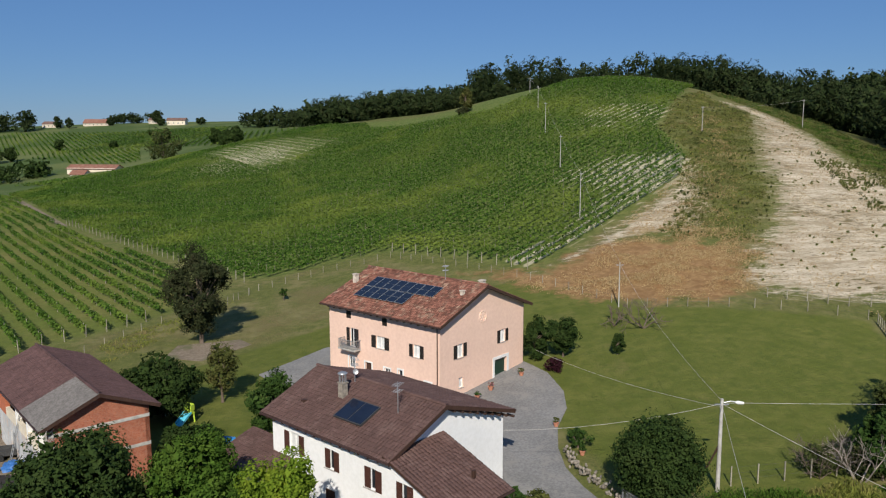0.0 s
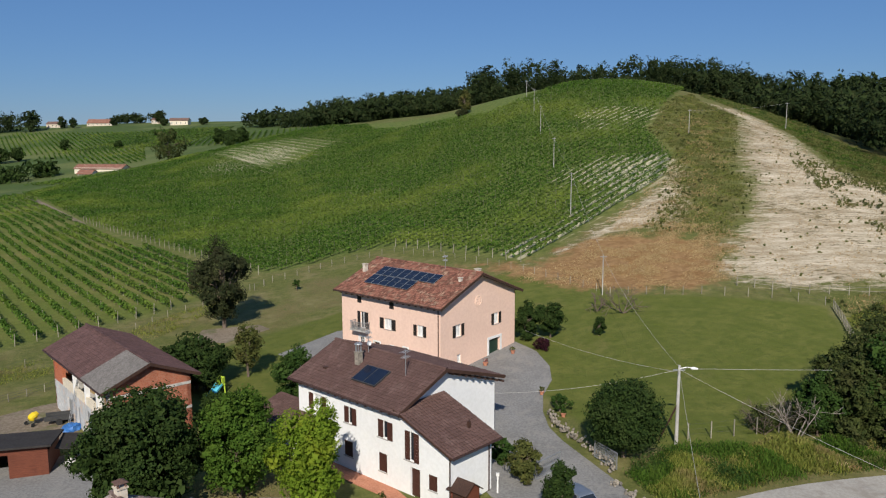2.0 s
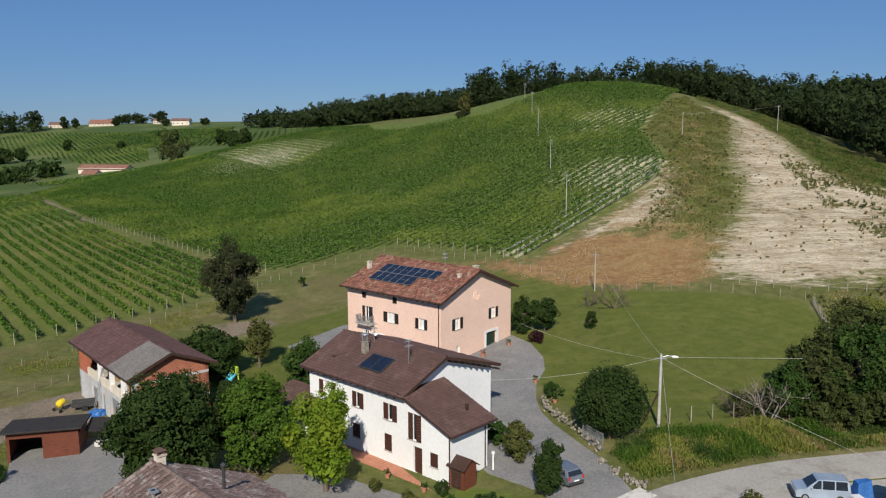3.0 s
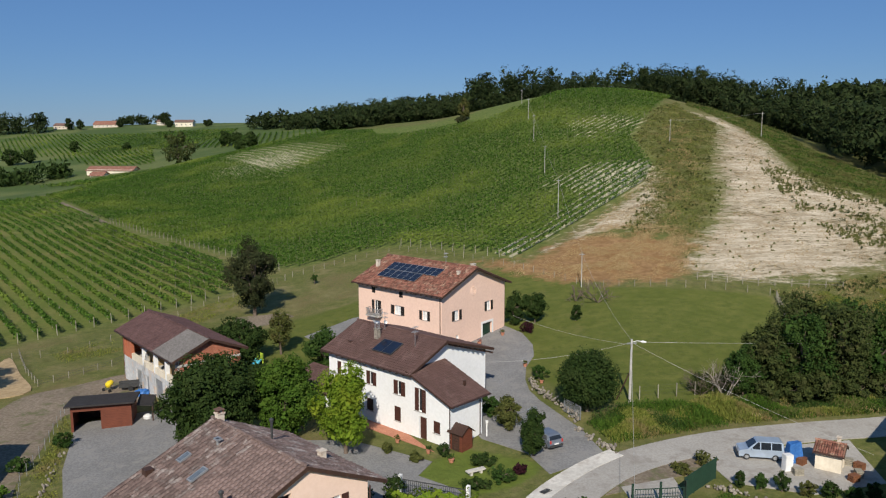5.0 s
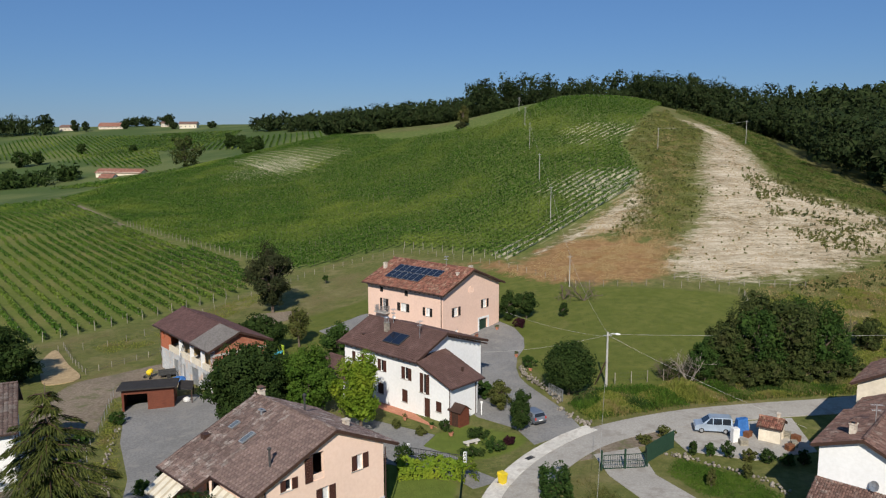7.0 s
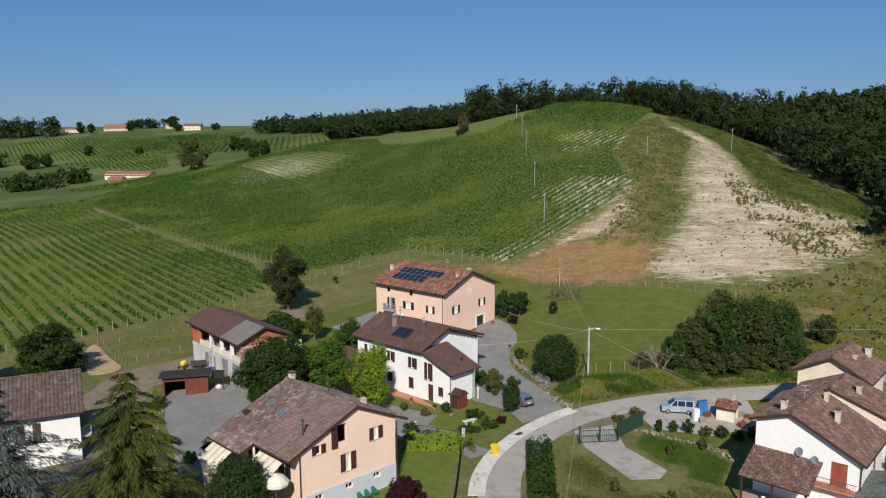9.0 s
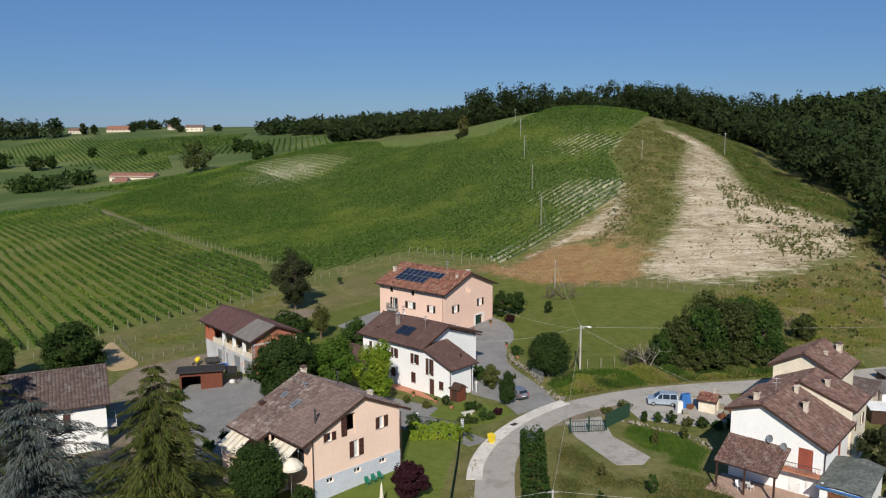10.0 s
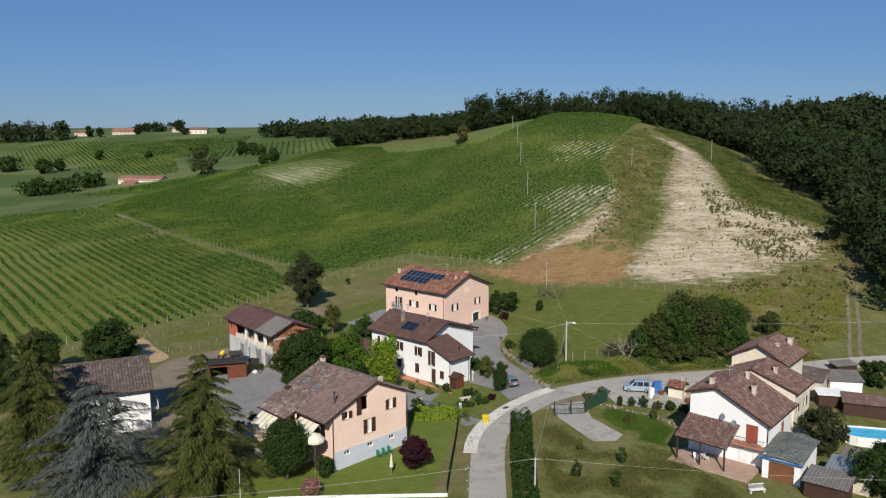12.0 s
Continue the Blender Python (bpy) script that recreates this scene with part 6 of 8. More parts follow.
for i, (x, y, h, w, m) in enumerate(((-168, 486, 22, 22, "leaf_hazel"), (-169, 605, 12, 12, "leaf_dark"), (-158, 596, 11, 11, "leaf_dark"), (-92, 362, 7.5, 7, "leaf_dark"), (-98, 366, 5.5, 6, "leaf_dark"), (-332, 594, 14, 17, "leaf_dark"), (-322, 603, 11, 10, "leaf_dark"), (-316, 667, 9, 9, "leaf_dark"), (-266, 656, 6, 8, "leaf_dark"), (-372, 615, 14, 22, "leaf_dark"), (-322, 918, 16, 16, "leaf_forest"), (-150, 590, 8, 9, "leaf_mid"), (-418, 884, 13, 12, "leaf_forest"), (-404, 880, 11, 10, "leaf_forest"), (-366, 896, 9, 9, "leaf_forest"), (-300, 868, 8, 10, "leaf_forest"), (-256, 862, 7, 12, "leaf_forest"))):
    tree("field_tree", "lone broad-leaved tree among distant vineyards", x, y, h, w, M[m], 150 + i, 0.0, 1100, 1.3, 16, group="field trees", fine=0.85)
conifer("conifer", "tall yellow-green cedar with drooping boughs", -27.6, 12.6, 16.2, 13.5, M["needle_green"], 170, 17, 0.42)
conifer("conifer", "blue-grey cedar with spreading boughs", -40.5, 14.5, 13.0, 18.0, M["needle_blue"], 171, 11, 0.3, taper=0.55)
conifer("conifer", "dark olive conifer beside the white house", -51.0, 21.5, 17.5, 14.0, M["needle_green"], 172, 16, 0.42)
conifer("conifer", "dark conifer behind the white house", -68.0, 45.0, 11.0, 9.0, M["leaf_dark"], 173, 16)


# ---- the house group beside the road bend ----
def beside(u, v):
    """A place in the frame of the white house by the road bend."""
    a = radians(-40.0)
    return 29.8 + u * math.cos(a) - v * math.sin(a), 21.0 + u * math.sin(a) + v * math.cos(a)


chimney(rr, 2.0, 1.6, 8.0, 9.1, 0.5, M["plaster_old"])
chimney(rr, 6.2, 4.2, 7.0, 8.3, 0.45, M["plaster_old"])
chimney(rr, 4.4, 7.0, 8.0, 8.9, 0.4, M["plaster_old"], False)
antenna(rr, 3.0, 4.5, 8.6, 1.6)
dish(rh, (4.2, -0.35, 5.2), (-0.5, -1, 0.35), 0.42)
dish(rh, (5.6, -0.35, 4.7), (-0.5, -1, 0.35), 0.42)
downpipe(rh, 9.45, -0.1, -0.3, 5.1)
g = Geo().box(5.6, -1.0, 2.45, 9.4, 0.0, 2.6)
b = part("balcony", g, M["terracotta"], rh)
g = Geo()
for i in range(28):
    g.box(5.62 + 0.135 * i, -0.98, 2.6, 5.64 + 0.135 * i, -0.96, 3.5)
g.box(5.6, -1.0, 3.5, 9.4, -0.94, 3.54)
part("railing", g, M["metal_dark"], b)
for u in (6.2, 7.8):
    door(rh, rf["front"], u, 0.05, u + 1.1, 2.15, M["paint_white"], deep=-0.07)
# porch on posts
slope = Geo()
slab(slope, (-0.1, -4.1, 3.0), (6.2, -4.1, 2.85), (6.2, -0.02, 4.55), (-0.1, -0.02, 4.7), 0.14)
porch = part("porch_roof", slope, M["wood_dark"], rh)
sl = Vector((0, 4.08, 1.7))
tiled("roof_tiles", porch, [tile_field((-0.1, -4.1, 3.02), (0.9997, 0, -0.0238), sl.normalized(), 6.3, sl.length, 0.2, 0.3, 0.035, np.random.default_rng(3))], M["tile_old"])
for u in (0.2, 3.0, 5.9):
    part("porch_post", Geo().box(u - 0.09, -3.95, -0.6, u + 0.09, -3.77, 2.85), M["wood_dark"], rh)
part("terrace", Geo().box(-0.6, -4.8, -0.8, 9.0, 0.0, 0.06), M["paving"], rh)
x, y = beside(0.1, 9.06)
h2, r2, f2 = plain_house("house", "old cream rendered house wing with brown-red tiled roof", x, y, 7.6, -40.0, 6.4, 9.5, 6.9, 8.8, 6.7, 4.0, 0.4, 0.1, M["plaster_cream"], M["tile_old"], 35,
    {"right": [(0.8, 3.9, 1.5, 5.0), (3.8, 3.9, 4.7, 5.2), (3.6, 0.1, 4.6, 2.2)]}, M["shutter_brown"], "half", 0.26)
chimney(r2, 6.2, 2.6, 7.6, 8.8, 0.45, M["plaster_old"])
x, y = beside(-1.0, 16.2)
h3, r3, f3 = plain_house("house", "cream rendered cottage with old brown-red tiled roof", x, y, 7.7, -40.0, 7.6, 7.2, 8.0, 10.1, 7.9, 3.5, 0.5, 0.5, M["plaster_cream"], M["tile_old"], 36,
    {"right": [(2.5, 4.2, 3.3, 5.5)]}, M["shutter_brown"], "half", 0.26)
chimney(r3, 5.6, 6.8, 8.4, 9.9, 0.6, M["plaster_old"])
chimney(r3, 5.0, 3.2, 8.8, 9.7, 0.4, M["plaster_old"], False)

# garage under a dark tarpaulin
x, y = beside(9.6, -2.0)
gar = thing("garage", "low white garage with brown door under a dark tarpaulin", "garage", x, y, 7.4, -40.0)
part("wall", Geo().box(0, 0, -0.6, 0.7, 0.3, 2.5).box(3.5, 0, -0.6, 4.2, 0.3, 2.5).box(0.7, 0, 2.1, 3.5, 0.3, 2.5).box(0, 0.3, -0.6, 0.3, 6, 2.7).box(3.9, 0.3, -0.6, 4.2, 6, 2.7), M["plaster_white"], gar)
gd = part("garage_door", Geo().box(0.7, 0.18, -0.2, 3.5, 0.2, 2.1), M["wood_brown"], gar)
for k in range(8):
    part("board", Geo().box(0.72, 0.14, -0.18 + 0.285 * k, 3.48, 0.178, 0.08 + 0.285 * k), M["wood_brown"], gd)
V = []
for j in range(13):
    for i in range(11):
        u, v = -0.3 + 4.8 * i / 10, -0.25 + 6.6 * j / 12
        V.append((u, v, 2.55 + 0.24 * v * (1 - v / 14) + 0.35 * math.sin(3.1416 * i / 10) + 0.16 * noise.noise((u * 0.9, v * 0.9, 2.0))))
g = Geo().add(V, [(j * 11 + i, j * 11 + i + 1, j * 11 + i + 12, j * 11 + i + 11) for j in range(12) for i in range(10)])
part("tarpaulin", g, M["tarp"], gar, "dark grey-green crumpled tarpaulin")
part("gutter", Geo().tube([(-0.3, -0.3, 2.5), (4.5, -0.3, 2.5)], 0.09, 8), M["plastic_blue"], gar, "blue roof edge")


def low_shed(label, x, y, turn, w, d, h0, h1, wallmat, roofmat, z=None, name="shed", waves=True):
    """A lean-to with a ribbed sheet roof."""
    t = thing(name, label, "shed", x, y, z, turn)
    g = Geo()
    for a, b, c, e in ((0, 0, w, 0.12), (0, d - 0.12, w, d), (0, 0.12, 0.12, d - 0.12), (w - 0.12, 0.12, w, d - 0.12)):
        za, zb = h0 + (h1 - h0) * b / d - 0.05, h0 + (h1 - h0) * e / d - 0.05
        g.hexa([(a, b, -0.6), (c, b, -0.6), (c, e, -0.6), (a, e, -0.6), (a, b, za), (c, b, za), (c, e, zb), (a, e, zb)])
    part("wall", g, wallmat, t)
    g, n = Geo(), int(w / 0.18) + 3
    V = []
    for i in range(n):
        u = -0.25 + (w + 0.5) * i / (n - 1)
        k = 0.04 * (i % 2) if waves else 0.0
        sl = (h1 - h0) / d
        for v, zz in ((-0.3, h0 - 0.3 * sl), (d + 0.3, h1 + 0.3 * sl)):
            V += [(u, v, zz + k), (u, v, zz + k - 0.05)]
    F = []
    for i in range(n - 1):
        o = 4 * i
        F += [(o, o + 4, o + 6, o + 2), (o + 1, o + 3, o + 7, o + 5), (o, o + 1, o + 5, o + 4), (o + 2, o + 6, o + 7, o + 3)]
    F += [(0, 2, 3, 1), (4 * n - 4, 4 * n - 3, 4 * n - 1, 4 * n - 2)]
    part("roof", g.add(V, F), roofmat, t)
    return t


low_shed("low shed with grey metal sheet roof", 38.6, 8.6, -38, 4.2, 3.4, 1.9, 2.3, M["wood_dark"], M["sheet_grey"])
low_shed("low shed with pale grey sheet roof", 42.2, 11.2, -38, 4.4, 3.6, 2.0, 2.4, M["plaster_old"], M["metal_grey"])
low_shed("small shed with weathered grey sheet roof", 45.4, 14.4, -38, 4.0, 3.0, 1.9, 2.2, M["wood_brown"], M["sheet_grey"])
low_shed("white rendered shed with grey sheet roof", 56.0, 39.4, -10, 4.4, 3.4, 2.4, 2.9, M["plaster_white"], M["sheet_grey"])
low_shed("open shed with red-brown sheet roof", 54.6, 32.4, -22, 8.0, 3.0, 1.9, 2.3, M["wood_dark"], M["tile_old"])
low_shed("low grey-roofed lean-to beside the track", 61.5, 48.6, 12, 3.6, 1.8, 1.2, 1.4, M["wood_dark"], M["sheet_grey"])
low_shed("brown-roofed lean-to behind the old house", 50.6, 40.6, -38, 4.4, 3.4, 2.5, 3.3, M["plaster_old"], M["tile_dull"])
low_shed("low shed with bleached white sheet roof", 52.4, 35.0, -12, 3.4, 2.2, 1.9, 2.1, M["wood_dark"], M["paint_white"])

# swimming pool with white ribbed sides
pool = thing("swimming_pool", "white-sided above-ground pool filled with bright blue water", "pool", 54.6, 23.2, None, -16)


def oval(a, b, p=3.0, n=36):
    out = []
    for k in range(n):
        t = 6.2832 * k / n
        c, s = math.cos(t), math.sin(t)
        out.append((a * math.copysign(abs(c) ** (2 / p), c), b * math.copysign(abs(s) ** (2 / p), s)))
    return out


def pool_parts(t, a, b, h, wall, p=3.0, water=0.15):
    o, i = oval(a, b, p), oval(a - 0.14, b - 0.14, p)
    n = len(o)
    g = Geo().add([(x, y, -0.3) for x, y in o] + [(x, y, h) for x, y in o] + [(x, y, h) for x, y in i] + [(x, y, -0.2) for x, y in i],
                  [f for k in range(n) for f in ((k, (k + 1) % n, n + (k + 1) % n, n + k), (n + k, n + (k + 1) % n, 2 * n + (k + 1) % n, 2 * n + k), (2 * n + k, 2 * n + (k + 1) % n, 3 * n + (k + 1) % n, 3 * n + k))])
    part("pool_wall", g, wall, t)
    g = Geo().add([(x, y, h - water) for x, y in i], [tuple(range(n))])
    part("water", g, M["water"], t)
    for k in range(0, n, 2):
        x, y = o[k]
        part("rib", Geo().tube([(x * 1.01, y * 1.01, -0.2), (x * 1.01, y * 1.01, h + 0.03)], 0.05, 6), wall, t)


pool_parts(pool, 4.1, 2.1, 1.25, M["paint_white"], 4.0)
pool = thing("paddling_pool", "round blue above-ground pool behind the bushes", "pool", -18.8, 63.4, None, 0)
pool_parts(pool, 2.0, 2.0, 0.95, M["pool_blue"], 2.0)

# hut with a tiled roof, and clutter round it
hut, hr, hf = plain_house("hut", "small cream garden hut with tiled roof", 33.9, 37.6, 7.9, 56.0, 2.1, 2.1, 1.75, 2.35, 1.75, 1.05, 0.25, 0.2, M["plaster_cream"], M["tile_red"], 37, {"front": [(0.7, 0.1, 1.4, 1.6)]}, M["wood_brown"], "half", 0.2)
tagged(hut, category="hut")
chimney(hr, 1.5, 0.5, 1.9, 2.8, 0.3, M["plaster_old"], False)

# timber garage with a flat dark roof
sh = thing("timber_garage", "red-brown timber garage with flat dark roof and open bay", "garage", -38.4, 51.2, 6.55, 14.0)
Fs = lambda s, d, z: (s, -d, z)
k = 0.0
while k < 2.6:
    for a, b in ((0.0, 0.25), (2.9, 5.9)) if k < 2.0 else ((0.0, 5.9),):
        part("board", Geo().box(a, 0.0, k, b, 0.06, k + 0.17), M["wood_red"], sh)
    k += 0.18
g, g2 = Geo(), Geo()
for k in range(12):
    g.box(5.84, 0.06, 0.18 * k, 5.9, 4.2, 0.18 * k + 0.17)
    g2.box(0, 0.06, 0.18 * k, 0.06, 4.2, 0.18 * k + 0.17)
part("side_boards", g, M["wood_red"], sh)
part("side_boards", g2, M["wood_red"], sh)
part("back_wall", Geo().box(0.06, 4.1, -0.5, 5.84, 4.2, 2.28), M["wood_dark"], sh)
g = Geo()
slab(g, (-0.5, -0.5, 2.95), (6.3, -0.5, 2.95), (6.3, 4.4, 2.45), (-0.5, 4.4, 2.45), 0.16)
part("roof", g, M["felt_dark"], sh)
g = Geo()
slab(g, (6.31, 0.6, 2.2), (8.0, 0.6, 2.0), (8.0, 4.2, 2.0), (6.31, 4.2, 2.2), 0.06)
part("lean_roof", g, M["felt_dark"], sh)
for u, v in ((7.9, 0.7), (7.9, 4.1)):
    part("post", Geo().box(u - 0.06, v - 0.06, -0.4, u + 0.06, v + 0.06, 1.95), M["wood_dark"], sh)
part("ramp", Geo().add([(0.3, -1.6, -0.1), (2.9, -1.6, -0.1), (2.9, 0.3, 0.05), (0.3, 0.3, 0.05), (0.3, -1.6, -0.3), (2.9, -1.6, -0.3), (2.9, 0.3, -0.3), (0.3, 0.3, -0.3)], [(0, 1, 2, 3), (7, 6, 5, 4), (0, 4, 5, 1), (1, 5, 6, 2), (2, 6, 7, 3), (3, 7, 4, 0)]), M["kerb"], sh)
t = thing("rubble_sack", "pale rubble sacks under the lean-to", "rubble", -31.8, 54.6)
part("sack", Geo().lathe([(0.1, 0), (0.42, 0.05), (0.45, 0.3), (0.2, 0.5), (0.02, 0.52)]), M["curtain"], t)

# small timber shed at the white house
ws = thing("garden_shed", "small red-brown timber shed with pitched felt roof", "shed", 1.5, 43.0, 7.68, 47.0)
g = Geo()
for k in range(11):
    g.box(0, 0, 0.17 * k, 1.5, 1.5, 0.17 * k + 0.16)
part("boards", g, M["wood_red"], ws)
part("gable", Geo().add([(0, 0, 1.86), (1.5, 0, 1.86), (0.75, 0, 2.4), (0, 1.5, 1.86), (1.5, 1.5, 1.86), (0.75, 1.5, 2.4)], [(0, 1, 2), (5, 4, 3), (0, 2, 5, 3), (1, 4, 5, 2), (0, 3, 4, 1)]), M["wood_red"], ws)
g = Geo()
slab(g, (-0.22, -0.2, 1.75), (-0.22, 1.7, 1.75), (0.75, 1.7, 2.48), (0.75, -0.2, 2.48), 0.06)
slab(g, (1.72, -0.2, 1.75), (1.72, 1.7, 1.75), (0.75, 1.7, 2.48), (0.75, -0.2, 2.48), 0.06)
part("roof", g, M["wood_dark"], ws)
part("door", leaf_panel(lambda s, d, z: (-d, s, z), 0.3, 0.05, 1.2, 1.75, 0.0, 0.04, 6), M["wood_dark"], ws)


# ---- vehicles ----
def wheel(car, x, y, r):
    w = part("tyre", Geo().tube([(x, y - 0.11, r), (x, y - 0.08, r), (x, y + 0.08, r), (x, y + 0.11, r)], [r * 0.86, r, r, r * 0.86], 18), M["tyre"], car)
    part("rim", Geo().tube([(x, y - 0.118, r), (x, y + 0.118, r)], r * 0.62, 12), M["metal_grey"], w)


def vehicle(label, x, y, turn, paint, L, W, belt, roof, lower, upper, glass, z=None):
    """A car: body and cabin from side outlines, with windows, lights and wheels. lower, upper: (x, z) outlines."""
    t = thing("car", label, "car", x, y, (gz(x, y) + 0.06) if z is None else z, turn)

    def shell(prof, wid):
        n = len(prof)
        V = [(px, -wid(pz), pz) for px, pz in prof] + [(px, wid(pz), pz) for px, pz in prof]
        return Geo().add(V, [tuple(range(n)), tuple(range(2 * n - 1, n - 1, -1))] + [((k + 1) % n, k, n + k, n + (k + 1) % n) for k in range(n)])

    wid = lambda z: W / 2 * (1.0 if z <= belt else 1.0 - 0.2 * (z - belt) / (roof - belt)) * (0.94 if z < 0.3 else 1.0)
    body = part("body", shell(lower, wid), paint, t)
    part("cabin", shell(upper, wid), paint, t)
    for a, b in glass:
        for s in (-1, 1):
            zz = (belt + 0.03, roof - 0.1)
            y0, y1 = s * (wid(zz[0]) + 0.006), s * (wid(zz[1]) + 0.006)
            part("side_window", Geo().add([(a[0], y0, zz[0]), (b[0], y0, zz[0]), (b[1], y1, zz[1]), (a[1], y1, zz[1]), (a[0], y0 - s * 0.03, zz[0]), (b[0], y0 - s * 0.03, zz[0]), (b[1], y1 - s * 0.03, zz[1]), (a[1], y1 - s * 0.03, zz[1])],
                 [(0, 1, 2, 3), (7, 6, 5, 4), (0, 4, 5, 1), (1, 5, 6, 2), (2, 6, 7, 3), (3, 7, 4, 0)]), M["glass_dark"], t)
    for (x0, z0), (x1, z1), nm in ((upper[0], upper[1], "rear_window"), (upper[-1], upper[-2], "windscreen")):
        lo, hi = 0.12, 0.86
        P = lambda f, s: (x0 + (x1 - x0) * f, s * (wid(z0 + (z1 - z0) * f) - 0.1), z0 + (z1 - z0) * f)
        nx = -0.02 if nm == "rear_window" else 0.02
        q = [P(lo, -1), P(lo, 1), P(hi, 1), P(hi, -1)]
        part(nm, Geo().hexa([(a, b, c) for a, b, c in q] + [(a + nx, b, c + 0.012) for a, b, c in q]), M["glass_dark"], t)
    xs = [p[0] for p in lower]
    for s in (-1, 1):
        part("headlight", Geo().box(max(xs) - 0.16, s * W * 0.36 - 0.16, 0.62, max(xs) - 0.02, s * W * 0.36 + 0.16, 0.78), M["lamp_glass"], t)
        part("tail_light", Geo().box(min(xs) - 0.012, s * W * 0.42 - 0.1, 0.7, min(xs) + 0.1, s * W * 0.42 + 0.08, 1.0), M["plastic_red"], t)
        part("door_mirror", Geo().box(L * 0.2, s * (W / 2 + 0.08) - 0.08, belt + 0.02, L * 0.2 + 0.1, s * (W / 2 + 0.08) + 0.08, belt + 0.18), paint, t)
    part("bumper", Geo().box(min(xs) - 0.05, -W * 0.46, 0.3, min(xs) + 0.1, W * 0.46, 0.52), M["metal_dark"], t)
    part("bumper", Geo().box(max(xs) - 0.1, -W * 0.46, 0.3, max(xs) + 0.05, W * 0.46, 0.52), M["metal_dark"], t)
    part("plate", Geo().box(min(xs) - 0.06, -0.26, 0.56, min(xs) - 0.01, 0.26, 0.67), M["paint_white"], t)
    for fx in (-0.31, 0.32):
        for s in (-1, 1):
            wheel(t, L * fx, s * (W / 2 - 0.09), 0.31)
    return t


low = [(-2.0, 0.28), (2.0, 0.28), (2.05, 0.55), (2.0, 0.82), (1.1, 0.98), (-2.02, 1.0), (-2.06, 0.6)]
car = vehicle("silver-blue hatchback parked beside the small tree", 9.3, 44.7, 120, M["car_silver"], 4.1, 1.74, 0.96, 1.48,
        low, [(-1.98, 0.96), (-1.66, 1.42), (-1.3, 1.48), (0.2, 1.47), (1.15, 0.96)], [((-1.6, -1.4), (-0.65, -0.65)), ((-0.55, -0.55), (0.85, 0.25))])
low = [(-2.05, 0.3), (2.05, 0.3), (2.1, 0.6), (2.02, 0.92), (1.25, 1.08), (-2.08, 1.08), (-2.1, 0.6)]
car.matrix_basis = car.matrix_basis @ Matrix.Diagonal((0.92, 0.92, 0.92, 1))
van = vehicle("light blue-silver van parked on the gravel", 28.2, 41.0, 170, M["car_blue"], 4.2, 1.76, 1.05, 1.84,
        low, [(-2.06, 1.05), (-1.98, 1.74), (-1.8, 1.84), (0.35, 1.82), (1.3, 1.05)], [((-1.85, -1.8), (-0.95, -0.95)), ((-0.85, -0.85), (0.05, 0.05)), ((0.15, 0.15), (1.0, 0.35))])
van.matrix_basis = van.matrix_basis @ Matrix.Diagonal((0.92, 0.92, 0.92, 1))

# ---- poles and wires ----
def mast(name, label, x, y, h, r=0.13, mat=None, z=None):
    t = thing(name, label, "pole", x, y, z)
    part("shaft", Geo().tube([(0, 0, -0.5), (0, 0, h * 0.5), (0, 0, h)], [r, r * 0.85, r * 0.65], 10), mat or M["concrete"], t)
    return t


lamp = mast("street_lamp", "grey concrete street lamp pole beside the road", 19.6, 54.3, 6.9, 0.16)
part("arm", Geo().tube([(0, 0, 6.6), (0.6, -0.05, 6.75), (1.0, -0.1, 6.7)], 0.035, 6), M["metal_grey"], lamp)
part("lamp_head", Geo().tube([(0.9, -0.1, 6.68), (1.1, -0.1, 6.66), (1.5, -0.12, 6.62)], [0.06, 0.14, 0.08], 8), M["paint_white"], lamp)
part("crossarm", Geo().box(-0.5, -0.04, 6.45, 0.5, 0.04, 6.53), M["metal_grey"], lamp)
# dark slanting bar, added in place of a diagonal shadow beside the pole
part("strut", Geo().tube([(-0.05, 0.05, 3.4), (-1.3, 0.9, -0.2)], 0.07, 6), M["wood_dark"], lamp)
HILLPOLES = [(21.8, 97.7, 5.6), (24.1, 140.8, 8.0), (25.8, 177.5, 7.6), (27.2, 215.5, 8.4), (28.5, 244, 7.8), (29.0, 272, 6.5)]
for x, y, h in HILLPOLES + [(95.5, 216, 7.6), (62.2, 195.0, 6.2)]:
    p = mast("utility_pole", "slim pale utility pole on the hillside", x, y, h, 0.085, M["concrete"])
    part("crossarm", Geo().box(-0.45, -0.04, h - 0.35, 0.45, 0.04, h - 0.27), M["metal_grey"], p)
np_pole = mast("utility_pole", "grey concrete pole beside the hedge", 9.3, 8.0, 4.6, 0.13)
part("crossarm", Geo().box(-0.5, -0.04, 4.35, 0.5, 0.04, 4.43), M["metal_grey"], np_pole)
mast("utility_pole", "thin grey pole beside the white fence", -22.9, 9.3, 3.4, 0.06)


def wire(p, q, sag, r=0.014):
    p, q = Vector(p), Vector(q)
    pts = [p.lerp(q, i / 14) - Vector((0, 0, sag * 4 * (i / 14) * (1 - i / 14))) for i in range(15)]
    return tagged(part("wire", Geo().tube(pts, r, 4, False), M["concrete"]), "thin grey overhead wire strung between poles", "wire", "overhead wires")


